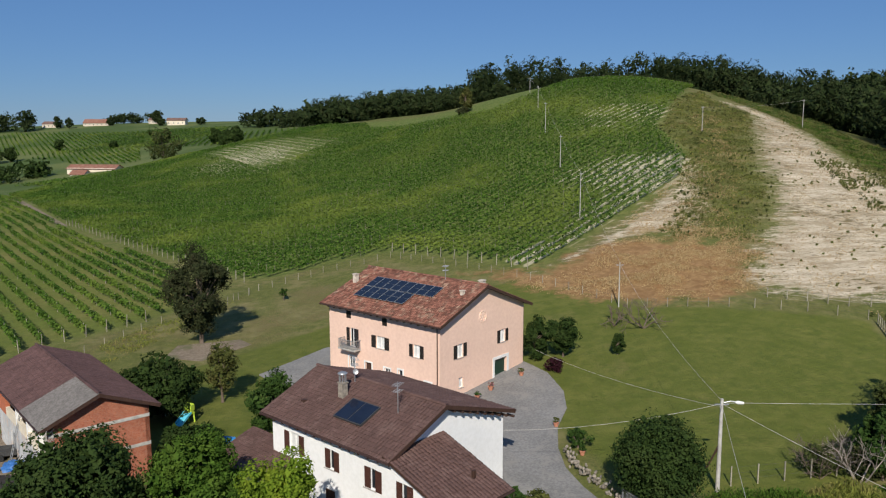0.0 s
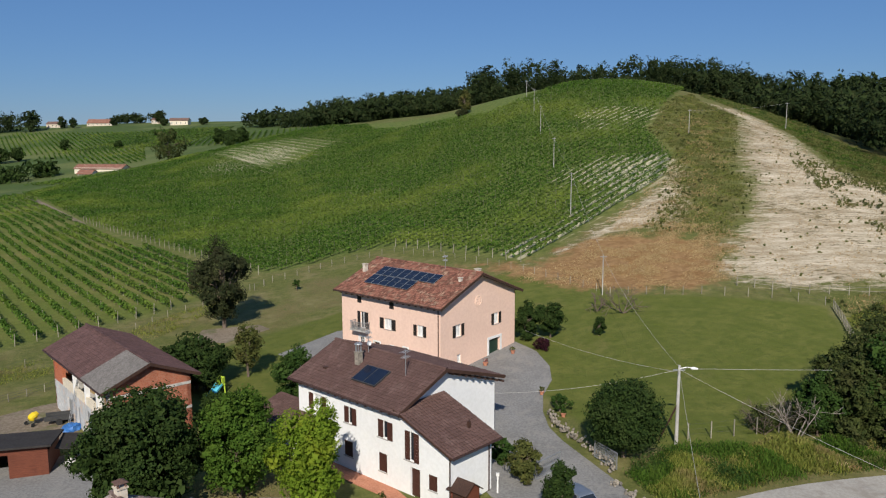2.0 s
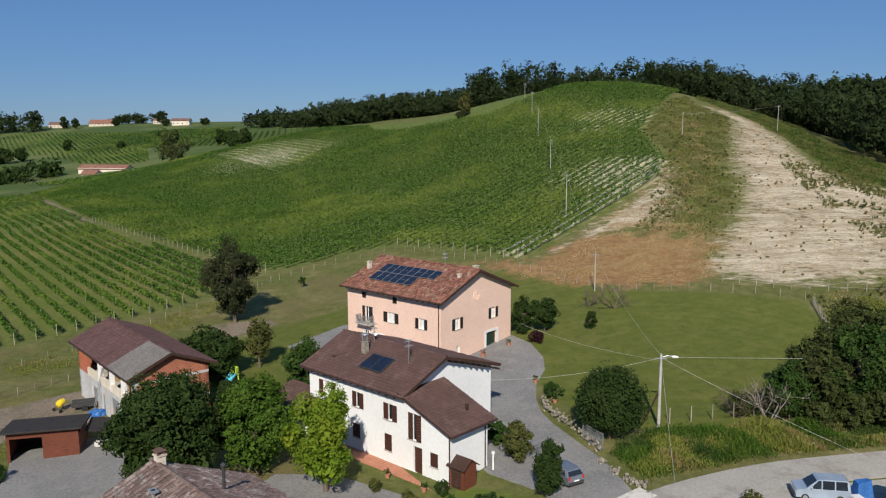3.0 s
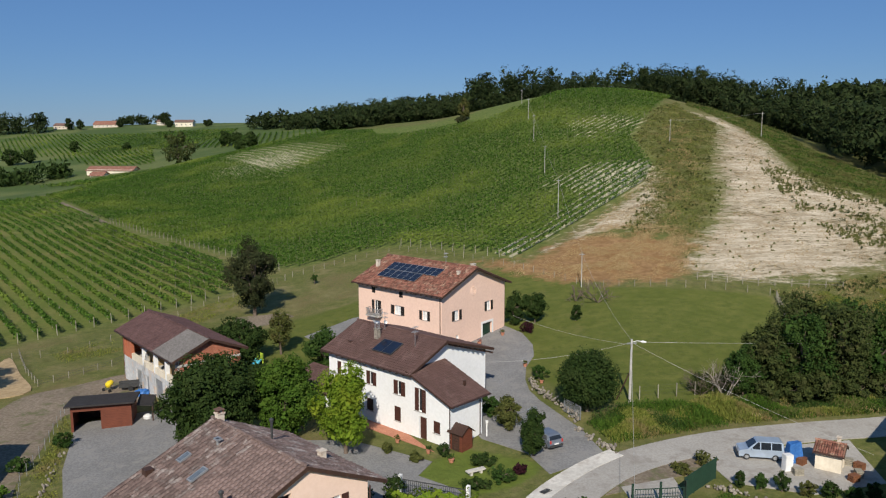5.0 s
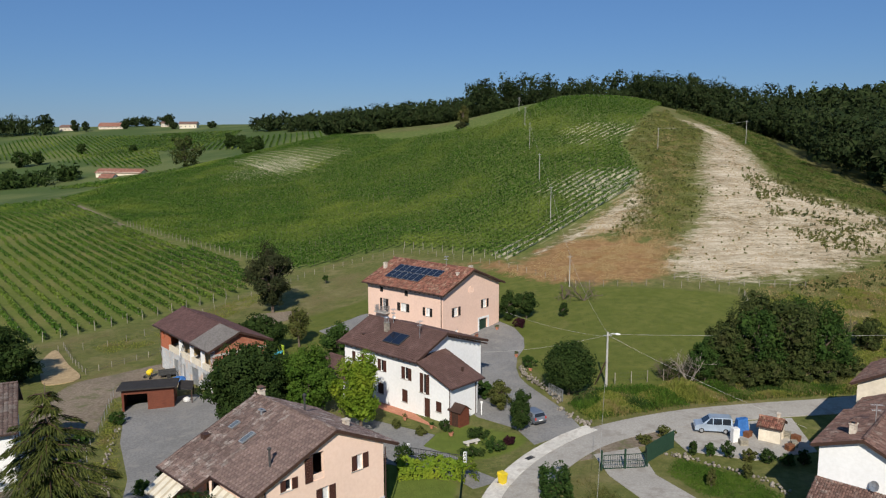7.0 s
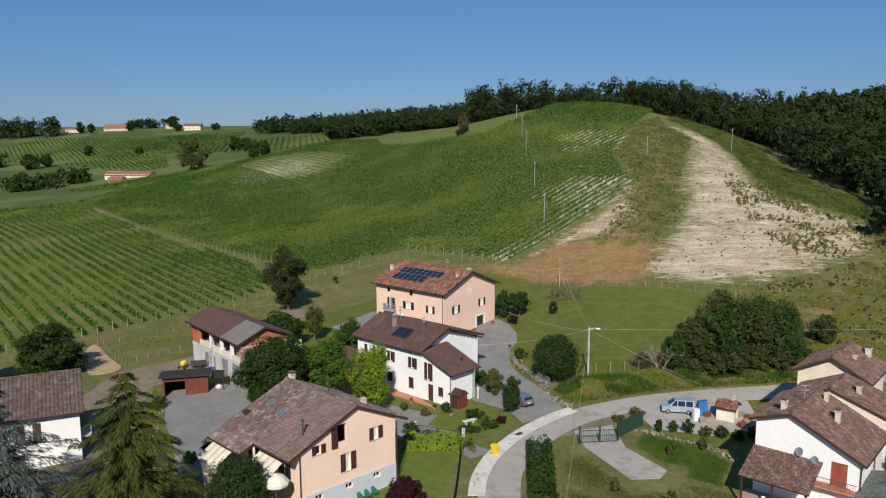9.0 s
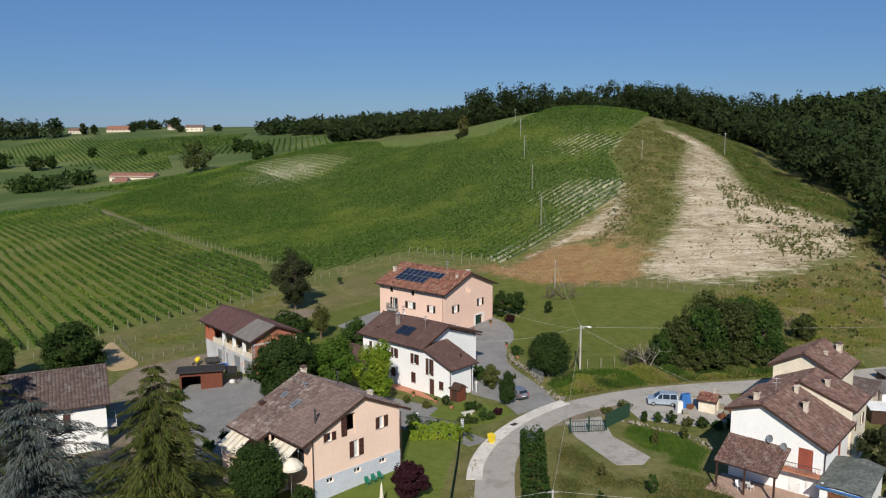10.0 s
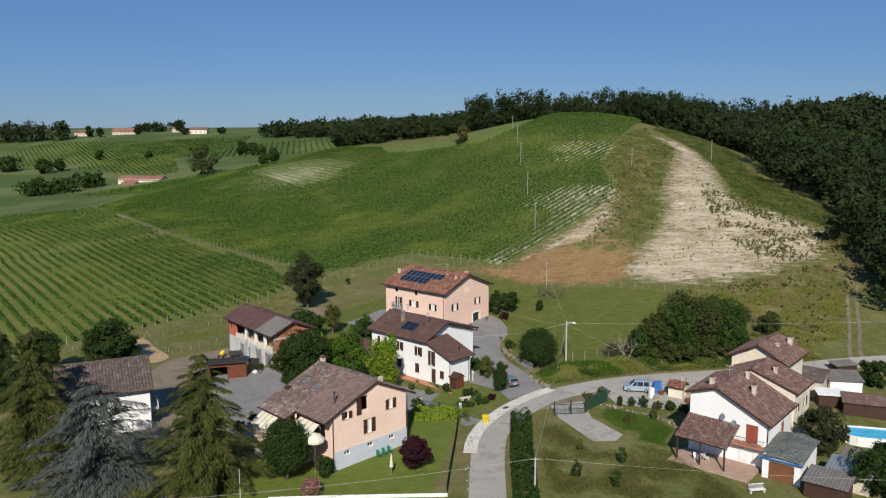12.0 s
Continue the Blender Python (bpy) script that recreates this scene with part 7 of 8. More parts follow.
top = lambda x, y, h: (x, y, gz(x, y) + h)
chain = [(19.6, 54.3, 6.75)] + HILLPOLES
for a, b in zip(chain, chain[1:]):
    wire(top(*a), top(b[0], b[1], b[2] - 0.2), 0.9 if a[1] < 60 else 0.6)
wire(top(19.6, 54.3, 6.5), top(9.3, 8.0, 4.5), 0.7)
wire(top(19.6, 54.3, 6.6), (110, 58, 15.5), 0.8)
wire(top(19.6, 54.3, 6.55), (36.5, 37.5, 9.8), 0.4)
wire(top(19.6, 54.3, 6.55), (4.2, 56.2, 12.4), 0.5)
wire(top(19.6, 54.3, 6.3), (9.0, 76.0, 12.8), 0.5)
wire(top(9.3, 8.0, 4.5), (60, 2, 11.6), 0.5)
wire(top(9.3, 8.0, 4.5), (-30, 0.5, 11.0), 0.5)
wire(top(95.5, 216, 7.4), (62.2, 195.0, gz(62.2, 195) + 6.0), 0.6)


# ---- fences, gates and walls ----
def fence(name, label, pts, h, step, postmat, w=0.08, rails=(), mesh_mat=None, railmat=None, rail=0.05, strand=0.006, gap=0.16):
    """Posts along a line with rails or a wire mesh between them; each post and rail a part."""
    t = thing(name, label, "fence", pts[0][0], pts[0][1])
    o = Vector((pts[0][0], pts[0][1], gz(*pts[0])))
    pm = Geo().box(-w / 2, -w / 2, -0.3, w / 2, w / 2, h).mesh("post", postmat)
    P = []
    for p, q in zip(pts, pts[1:]):
        d = math.hypot(q[0] - p[0], q[1] - p[1])
        n = max(1, round(d / step))
        P += [(p[0] + (q[0] - p[0]) * i / n, p[1] + (q[1] - p[1]) * i / n) for i in range(n)]
    P.append(pts[-1])
    P = [Vector((x, y, gz(x, y))) - o for x, y in P]
    for p in P:
        part("post", pm, None, t, at=Matrix.Translation(p))
    for z in rails:
        part("rail", Geo().tube([p + Vector((0, 0, z)) for p in P], rail / 2, 4), railmat or postmat, t)
    if mesh_mat:
        g = Geo()
        for p, q in zip(P, P[1:]):
            n = max(2, int((q - p).length / gap))
            for i in range(n):
                a = p.lerp(q, i / n)
                g.box(a.x - strand, a.y - strand, a.z + 0.05, a.x + strand, a.y + strand, a.z + h - 0.05)
        tagged(part("netting", g, mesh_mat, t), kind="stuff")
    return t


fence("fence", "rustic wooden post fence between lawn and dry field", [(-34, 112), (-29, 124), (-20, 132), (-9, 136), (2, 124.5), (12.4, 112.4), (22.8, 97.4), (34.5, 94.9), (42.7, 92), (48.2, 88.9)], 1.15, 2.6, M["post"], 0.07, (0.6, 1.0), None, M["metal_dark"], 0.014)
fence("fence", "close-set wooden picket fence at the lawn corner", [(48.6, 87.6), (47.4, 82.5), (45.9, 77.2)], 1.2, 0.7, M["post"], 0.08, (0.4, 1.0), None, M["post"], 0.05)
fence("fence", "wooden rail fence along the dry field", [(40, 97.2), (48, 93), (60, 91)], 1.2, 2.4, M["post"], 0.09, (0.55, 1.05), None, M["post"], 0.05)
fence("fence", "wire fence on pale posts above the road", [(20.8, 55.0), (27.0, 55.9), (33, 56.6)], 1.5, 2.4, M["post"], 0.09, (0.5, 0.95, 1.4), None, M["metal_dark"], 0.012)
fence("fence", "low netting fence round the small lawn", [(-59, 80.5), (-54, 72.5), (-49.6, 66.8), (-43.5, 74), (-40.5, 80)], 0.9, 2.0, M["post"], 0.06, (0.3, 0.6, 0.85), None, M["metal_dark"], 0.03)
fence("fence", "wire fence beside the vineyard", [(-30, 122), (-40.5, 105), (-45, 92), (-52, 80), (-62, 77), (-84, 58)], 1.1, 3.2, M["post"], 0.06, (0.5, 1.0), None, M["metal_dark"], 0.012)
fence("fence", "dark green mesh fence of the garden", [(1.5, 30.6), (0.9, 22), (0.2, 14), (-0.2, 8.6)], 1.5, 2.4, M["green_dark"], 0.07, (0.05, 1.45), M["green_dark"])
fence("fence", "dark green mesh fence beside the gate", [(19.2, 33.4), (21.4, 35.6), (22.9, 37.0)], 1.9, 1.6, M["green_dark"], 0.1, (0.1, 1.0, 1.85), M["green_dark"], None, 0.06, 0.022, 0.06)
fence("fence", "wire fence along the farm track", [(-41.8, 57), (-39.0, 46.9), (-37.4, 39.1), (-33.8, 31.5), (-32, 25)], 1.2, 2.2, M["metal_grey"], 0.045, (0.4, 0.8, 1.15), None, M["metal_dark"], 0.012)
w = thing("garden_fence", "white panel fence along the garden", "fence", -19.6, 8.5)
for i in range(13):
    x0, x1 = 1.5 * i, 1.5 * i + 1.46
    za, zb = gz(-19.6 + x0, 8.5) - gz(-19.6, 8.5), gz(-19.6 + x1, 8.5) - gz(-19.6, 8.5)
    part("panel", Geo().hexa([(x0, -0.03, za - 0.2), (x1, -0.03, zb - 0.2), (x1, 0.03, zb - 0.2), (x0, 0.03, za - 0.2), (x0, -0.03, za + 0.4), (x1, -0.03, zb + 0.4), (x1, 0.03, zb + 0.4), (x0, 0.03, za + 0.4)]), M["paint_white"], w)
    part("post", Geo().box(x0 - 0.05, -0.06, za - 0.3, x0 + 0.03, 0.06, za + 0.45), M["paint_white"], w)


def gate(name, label, p, q, h, mat, bars=0.14, posts=None):
    """A leaf of bars in a frame between two places."""
    t = thing(name, label, "gate", p[0], p[1], None, math.degrees(math.atan2(q[1] - p[1], q[0] - p[0])))
    L = math.hypot(q[0] - p[0], q[1] - p[1])
    g = Geo().box(0, -0.03, 0.1, L, 0.03, 0.17).box(0, -0.03, h - 0.06, L, 0.03, h).box(0, -0.03, 0.17, 0.06, 0.03, h - 0.06).box(L - 0.06, -0.03, 0.17, L, 0.03, h - 0.06).box(0.06, -0.02, h * 0.5, L - 0.06, 0.02, h * 0.5 + 0.04)
    part("gate_frame", g, mat, t)
    k = bars
    while k < L - 0.08:
        part("bar", Geo().box(k, -0.012, 0.17, k + 0.03, 0.012, h - 0.06), mat, t)
        k += bars
    for x in (posts or ()):
        part("gate_post", Geo().box(x * L - 0.14 + (0.3 if x else -0.3) * 0.6, -0.16, -0.4, x * L + 0.14 + (0.3 if x else -0.3) * 0.6, 0.16, h + 0.35), M["plaster_white"], t)
    return t


gate("gate", "open grey metal gate leaf at the farm entrance", (7.0, 48.3), (9.3, 50.6), 1.5, M["metal_grey"])
gate("gate", "open grey metal gate leaf beside the round tree", (12.3, 52.2), (13.6, 49.6), 1.5, M["metal_grey"])
gate("gate", "closed dark iron gate between white pillars", (-3.6, 35.0), (1.6, 33.0), 1.4, M["metal_dark"], 0.18, (0, 1))
gate("gate", "wide dark green metal gate", (14.9, 32.2), (19.0, 32.6), 1.5, M["green_dark"], 0.22)
for x, y in ((14.7, 32.1), (17.0, 32.4), (19.2, 32.8)):
    tagged(part("gate_post", Geo().box(-0.08, -0.08, -0.3, 0.08, 0.08, 2.0), M["green_dark"], at=pose(x, y, gz(x, y))), "dark green metal gate post", "post")

rng = np.random.default_rng(77)


def stone_wall(label, line, h, n):
    """A dry-laid bank of stones, each one a part."""
    t = thing("stone_wall", label, "wall", line[0][0], line[0][1])
    o = Vector((line[0][0], line[0][1], gz(*line[0])))
    bm = bmesh.new()
    bmesh.ops.create_icosphere(bm, subdivisions=1, radius=0.5)
    for v in bm.verts:
        v.co *= 1 + 0.28 * noise.noise(v.co * 2.3)
    me = bpy.data.meshes.new("stone")
    bm.to_mesh(me)
    bm.free()
    me.materials.append(M["stone"])
    S = smooth_line(line, 8)
    for i in range(n):
        x, y = S[int(rng.integers(0, len(S)))]
        x, y = x + rng.normal(0, 0.22), y + rng.normal(0, 0.22)
        s = rng.uniform(0.22, 0.46)
        m = Matrix.Translation(Vector((x, y, gz(x, y) + rng.uniform(0.05, h))) - o) @ Euler(rng.uniform(0, 6.28, 3)).to_matrix().to_4x4() @ Matrix.Diagonal((s, s * rng.uniform(0.6, 1), s * rng.uniform(0.5, 0.8), 1))
        part("stone", me, None, t, at=m)


stone_wall("rough field-stone edging wall along the gravel drive", [(9.8, 61), (10.4, 58), (11.6, 55), (12.8, 51.6), (13.2, 49.5)], 0.7, 130)
stone_wall("low stone edging at the road corner", [(12.9, 47.6), (14.2, 44.6), (15.6, 42.6)], 0.35, 50)
stone_wall("low stone edging of the vegetable plot", [(22.2, 35.2), (25, 33.2), (28.6, 30.4), (30.2, 27.4)], 0.35, 70)
stone_wall("low stone edging beside the gravel yard", [(-30.5, 28), (-33, 33), (-35.4, 40), (-36.6, 46)], 0.35, 50)
stone_wall("white boulders along the verge", [(2.9, 24.5), (2.6, 20), (2.2, 14), (2.0, 9)], 0.25, 16)

# ---- small things ----
t = thing("dustbin", "yellow plastic wheeled bin beside the road", "bin", 5.1, 29.6, None, 40)
part("body", Geo().hexa([(-0.25, -0.28, 0.08), (0.25, -0.28, 0.08), (0.25, 0.25, 0.08), (-0.25, 0.25, 0.08), (-0.32, -0.38, 1.0), (0.32, -0.38, 1.0), (0.32, 0.34, 1.0), (-0.32, 0.34, 1.0)]), M["plastic_yellow"], t)
part("lid", Geo().hexa([(-0.35, -0.42, 1.0), (0.35, -0.42, 1.0), (0.35, 0.4, 1.0), (-0.35, 0.4, 1.0), (-0.3, -0.36, 1.1), (0.3, -0.36, 1.1), (0.3, 0.34, 1.14), (-0.3, 0.34, 1.14)]), M["plastic_yellow"], t)
for s in (-0.26, 0.26):
    part("bin_wheel", Geo().tube([(s - 0.04, 0.3, 0.1), (s + 0.04, 0.3, 0.1)], 0.1, 10), M["tyre"], t)
t = thing("slide", "lime and cyan plastic play slide on the lawn", "slide", -23.4, 71.4, None, -110)
part("tower", Geo().tube([(0, -0.35, 0), (0.1, -0.3, 1.5)], 0.07, 6).tube([(0, 0.35, 0), (0.1, 0.3, 1.5)], 0.07, 6).box(-0.1, -0.38, 0.9, 0.5, 0.38, 1.0).box(0.0, -0.4, 1.2, 0.55, -0.33, 1.75).box(0.0, 0.33, 1.2, 0.55, 0.4, 1.75).box(-0.02, -0.33, 1.45, 0.06, 0.33, 1.8), M["plastic_lime"], t)
g = Geo()
slab(g, (0.5, -0.32, 1.02), (0.5, 0.32, 1.02), (2.3, 0.32, 0.12), (2.3, -0.32, 0.12), 0.05)
slab(g, (0.5, -0.4, 1.2), (0.5, -0.33, 1.2), (2.3, -0.33, 0.3), (2.3, -0.4, 0.3), 0.2)
slab(g, (0.5, 0.33, 1.2), (0.5, 0.4, 1.2), (2.3, 0.4, 0.3), (2.3, 0.33, 0.3), 0.2)
part("chute", g, M["plastic_cyan"], t)
t = thing("tarpaulin_stack", "blue plastic sheet draped over a pallet", "tarpaulin", 30.9, 40.2, None, 8)
part("sheet", Geo().hexa([(-0.7, -0.5, 0), (0.7, -0.6, 0), (0.75, 0.5, 0), (-0.7, 0.55, 0), (-0.55, -0.35, 1.7), (0.5, -0.3, 1.9), (0.5, 0.3, 1.8), (-0.5, 0.3, 1.75)]), M["plastic_blue"], t)
t = thing("freezer", "old white metal cabinet on the gravel", "cabinet", 29.6, 38.4, None, 10)
part("body", Geo().box(-0.35, -0.3, 0, 0.35, 0.3, 1.5), M["paint_white"], t)
part("door", Geo().box(-0.33, -0.35, 0.1, 0.33, -0.302, 1.46), M["paint_white"], t)
for i, (x, y) in enumerate(((30.2, 37.6), (31.4, 39.6), (35.2, 37.2), (36.0, 38.6), (35.4, 39.4), (34.4, 36.4))):
    t = thing("crate", "weathered wooden crate among garden clutter", "crate", x, y, None, 40 * i, "clutter by the hut")
    for k in range(4):
        part("slat", Geo().box(-0.4, -0.3, 0.02 + 0.16 * k, 0.4, 0.3, 0.14 + 0.16 * k), M["wood_brown"] if i % 2 else M["post"], t)
t = thing("cement_mixer", "small yellow cement mixer beside the barn", "mixer", -39.8, 64.2, None, 60)
part("drum", Geo().tube([(-0.38, 0, 0.65), (-0.25, 0, 0.72), (0.15, 0, 0.92), (0.45, 0, 1.07)], [0.2, 0.38, 0.38, 0.22], 12), M["plastic_yellow"], t)
part("stand", Geo().tube([(-0.4, -0.5, 0), (0, -0.45, 0.9)], 0.04, 6).tube([(-0.4, 0.5, 0), (0, 0.45, 0.9)], 0.04, 6).tube([(0.5, 0, 0), (0, 0, 0.7)], 0.04, 6), M["metal_dark"], t)
for s in (-0.55, 0.55):
    part("mixer_wheel", Geo().tube([(-0.4, s - 0.05, 0.2), (-0.4, s + 0.05, 0.2)], 0.2, 12), M["tyre"], t)
t = thing("trailer", "dark flat farm trailer beside the barn", "trailer", -37.4, 64.6, None, 20)
part("bed", Geo().box(-1.3, -0.7, 0.45, 1.3, 0.7, 0.6).box(-1.3, -0.7, 0.6, 1.3, -0.64, 0.9).box(-1.3, 0.64, 0.6, 1.3, 0.7, 0.9), M["metal_dark"], t)
for s in (-0.78, 0.78):
    part("trailer_wheel", Geo().tube([(0, s - 0.1, 0.3), (0, s + 0.1, 0.3)], 0.3, 14), M["tyre"], t)
t = thing("tarpaulin_heap", "crumpled blue plastic sheet on the ground", "tarpaulin", -35.4, 62.6)
bm = bmesh.new()
bmesh.ops.create_icosphere(bm, subdivisions=3, radius=0.9)
for v in bm.verts:
    v.co = v.co * (1 + 0.35 * noise.noise(v.co * 2.5))
    v.co.z = max(0.0, v.co.z * 0.7)
me = bpy.data.meshes.new("sheet")
bm.to_mesh(me)
bm.free()
me.materials.append(M["plastic_blue"])
part("sheet", me, None, t)
t = thing("ladder", "long metal ladder leaning on the barn wall", "ladder", -34.9, 63.6, None, 40)
a, b = Vector((-1.2, 0, 0)), Vector((0.0, 0, 4.6))
for s in (-0.22, 0.22):
    part("stile", Geo().tube([a + Vector((0, s, 0)), b + Vector((0, s, 0))], 0.03, 6), M["metal_grey"], t)
for i in range(15):
    c = a.lerp(b, (i + 0.6) / 15.5)
    part("rung", Geo().tube([c + Vector((0, -0.22, 0)), c + Vector((0, 0.22, 0))], 0.018, 5), M["metal_grey"], t)


def chair(label, x, y, turn, mat, group, z=None):
    t = thing("garden_chair", label, "chair", x, y, z, turn, group)
    part("seat", Geo().box(-0.24, -0.24, 0.4, 0.24, 0.24, 0.44), mat, t)
    g = Geo()
    slab(g, (-0.24, 0.22, 0.44), (0.24, 0.22, 0.44), (0.22, 0.36, 0.9), (-0.22, 0.36, 0.9), 0.03)
    part("backrest", g, mat, t)
    for a in (-0.2, 0.2):
        for c in (-0.2, 0.2):
            part("leg", Geo().tube([(a * 1.15, c * 1.15, 0), (a, c, 0.4)], 0.025, 5), mat, t)
        part("armrest", Geo().box(a * 1.2 - 0.03, -0.22, 0.6, a * 1.2 + 0.03, 0.26, 0.64), mat, t)


for i in range(3):
    chair("dark green plastic garden chair against the house", -8.4 + 0.62 * i, 19.1 + 0.6 * i, 44, M["plastic_green"], "green chairs by the wall")
for i, (u, v) in enumerate(((2.2, -3.0), (3.2, -2.4), (2.6, -1.8))):
    x, y = beside(u, v)
    chair("white plastic garden chair under the porch", x, y, 120 * i, M["paint_white"], "white chairs under the porch", 7.62)
t = thing("garden_bench", "white scrolled metal garden bench on the grass", "bench", 33.8, 9.2, None, 10)
part("seat", Geo().box(-0.9, -0.25, 0.4, 0.9, 0.25, 0.46), M["paint_white"], t)
g = Geo()
for i in range(15):
    g.tube([(-0.85 + 0.12 * i, 0.25, 0.46), (-0.85 + 0.12 * i, 0.34, 0.9)], 0.02, 5)
part("backrest", g.box(-0.9, 0.3, 0.88, 0.9, 0.38, 0.95), M["paint_white"], t)
for s in (-0.8, 0.8):
    part("leg", Geo().box(s - 0.04, -0.22, 0, s + 0.04, 0.22, 0.4), M["paint_white"], t)
t = thing("parasol", "closed white garden parasol on the lawn", "parasol", -6.6, 14.2)
part("pole", Geo().tube([(0, 0, -0.2), (0, 0, 2.6)], 0.03, 6), M["metal_grey"], t)
part("canopy", Geo().lathe([(0.05, 0.9), (0.22, 1.0), (0.16, 1.6), (0.1, 2.2), (0.02, 2.7)]), M["fabric_cream"], t)
orx = lambda u, v: (-13.4 + u * math.cos(radians(44.2)) - v * math.sin(radians(44.2)), 15.4 + u * math.sin(radians(44.2)) + v * math.cos(radians(44.2)))
x, y = orx(-2.1, 0.8)
t = thing("parasol", "open cream parasol beside the house wall", "parasol", x, y)
part("pole", Geo().tube([(0, 0, -0.2), (0, 0, 5.2)], 0.03, 6), M["metal_grey"], t)
part("canopy", Geo().lathe([(1.2, 4.2), (1.22, 4.45), (0.75, 4.95), (0.03, 5.25)], n=10), M["fabric_cream"], t)
x, y = orx(-1.9, 10.6)
t = thing("laundry", "pale sheets and towels over the terrace parapet", "laundry", x, y, 10.07, 44.2)
part("cloth", Geo().box(-1.9, -1.0, 0.5, -1.5, 0.8, 0.86), M["curtain"], t)
for i, (x, y, r, m) in enumerate(((4.6, 75.3, 0.4, "leaf_pink"), (3.2, 73.2, 0.35, "leaf_mid"), (7.9, 78.6, 0.35, "leaf_olive"), (-1.6, 43.0, 0.3, "leaf_mid"), (-4.6, 45.6, 0.3, "leaf_olive"), (11.0, 60.6, 0.35, "leaf_mid"), (9.7, 66.2, 0.35, "leaf_olive"), (0.5, 40.9, 0.4, "leaf_mid"))):
    t = thing("flower_pot", "terracotta pot with a leafy plant", "pot", x, y, gz(x, y) + 0.05, 0, "potted plants")
    part("pot", Geo().lathe([(r * 0.45, 0), (r * 0.7, 0.32), (r * 0.76, 0.36), (r * 0.7, 0.38), (r * 0.15, 0.36)]), M["terracotta"], t)
    P, C, R, N = crown_points(np.random.default_rng(300 + i), 130, 0.32, 0.8, 0.34, 7)
    V, F = leaf_quads(P, 0.15, np.random.default_rng(320 + i))
    part("plant", mesh_arrays("plant", V, F, M[m]), None, t)
t = thing("post_box", "slim white marker post at the entrance", "post", 4.0, 46.6)
part("shaft", Geo().box(-0.06, -0.06, -0.2, 0.06, 0.06, 1.4).box(-0.12, -0.1, 1.4, 0.12, 0.1, 1.6), M["paint_white"], t)
t = thing("drain_cover", "dark iron drain grate in the verge", "grate", 8.2, 34.9, gz(8.2, 34.9) + 0.1, 42)
for k in range(6):
    part("bar", Geo().box(-0.5, -0.3 + 0.1 * k, 0, 0.5, -0.24 + 0.1 * k, 0.03), M["metal_dark"], t)
t = thing("slab_bench", "low pale slab bench beside the path", "bench", 2.6, 38.6, None, 30)
part("seat", Geo().box(-0.9, -0.25, 0.3, 0.9, 0.25, 0.42), M["kerb"], t)
part("support", Geo().box(-0.6, -0.2, -0.2, -0.4, 0.2, 0.3), M["kerb"], t)
part("support", Geo().box(0.4, -0.2, -0.2, 0.6, 0.2, 0.3), M["kerb"], t)


# bare and half-bare trees
def bare_tree(label, x, y, h, spread, seed, mat, thick=0.09):
    rng = np.random.default_rng(seed)
    t = thing("bare_tree", label, "tree", x, y)
    g = Geo()

    def grow(p, d, ln, r, k):
        e = p + d * ln
        g.tube([p, p.lerp(e, 0.5) + Vector(rng.normal(0, 0.04 * ln, 3)), e], [r, r * 0.8, r * 0.6], 5, False)
        if k:
            for i in range(3 if k > 1 else 4):
                q = (d + Vector(rng.normal(0, 0.55, 3)) + Vector((0, 0, 0.12))).normalized()
                grow(p.lerp(e, rng.uniform(0.45, 1.0)), q, ln * rng.uniform(0.55, 0.8), r * 0.55, k - 1)
    for i in range(4):
        d = Vector((math.cos(i * 1.57 + seed) * spread, math.sin(i * 1.57 + seed) * spread, 1)).normalized()
        grow(Vector((0, 0, -0.1)), d, h * 0.42, thick, 3)
    part("branchwork", g, mat, t)
    return t


bare_tree("bare dark fruit tree on the lawn", 23.0, 90.0, 5.2, 1.2, 1, M["bark"])
bare_tree("leafless pale pollard beside the thicket", 29.6, 54.2, 5.6, 0.6, 2, M["bark_pale"], 0.07)
for x, y, h, k in ((31.8, 57.6, 4.6, 8), (27.6, 55.8, 3.8, 9), (28.6, 57.4, 4.2, 10), (30.2, 56.4, 4.8, 11)):
    bare_tree("leafless brown shrub beside the thicket", x, y, h, 1.1, k, M["bark"], 0.045)
for i, (x, y, h, w) in enumerate(((28.0, 56.4, 2.4, 3.6), (30.8, 55.6, 3.0, 4.0))):
    bush("bush", "sparse dull shrub among the bare twigs", x, y, h, w, M["leaf_hazel"], 190 + i, 420, 0.24, "thicket undergrowth")
for i, (x, y, h, w) in enumerate(((50.5, 64.0, 4.6, 5.4), (53.5, 69.5, 4.0, 5.0), (52.0, 75.0, 3.2, 4.2), (57.5, 66.0, 4.4, 5.2))):
    bush("bush", "brownish scrub bush behind the lawn", x, y, h, w, M["leaf_hazel"], 195 + i, 1300, 0.32, "scrub behind the lawn")
bare_tree("withered brown shrub in the rough grass", 58.0, 72.0, 3.6, 1.2, 12, M["bark"])
bare_tree("leafless forked stump on the lawn", 20.0, 91.5, 3.4, 0.8, 5, M["bark"])

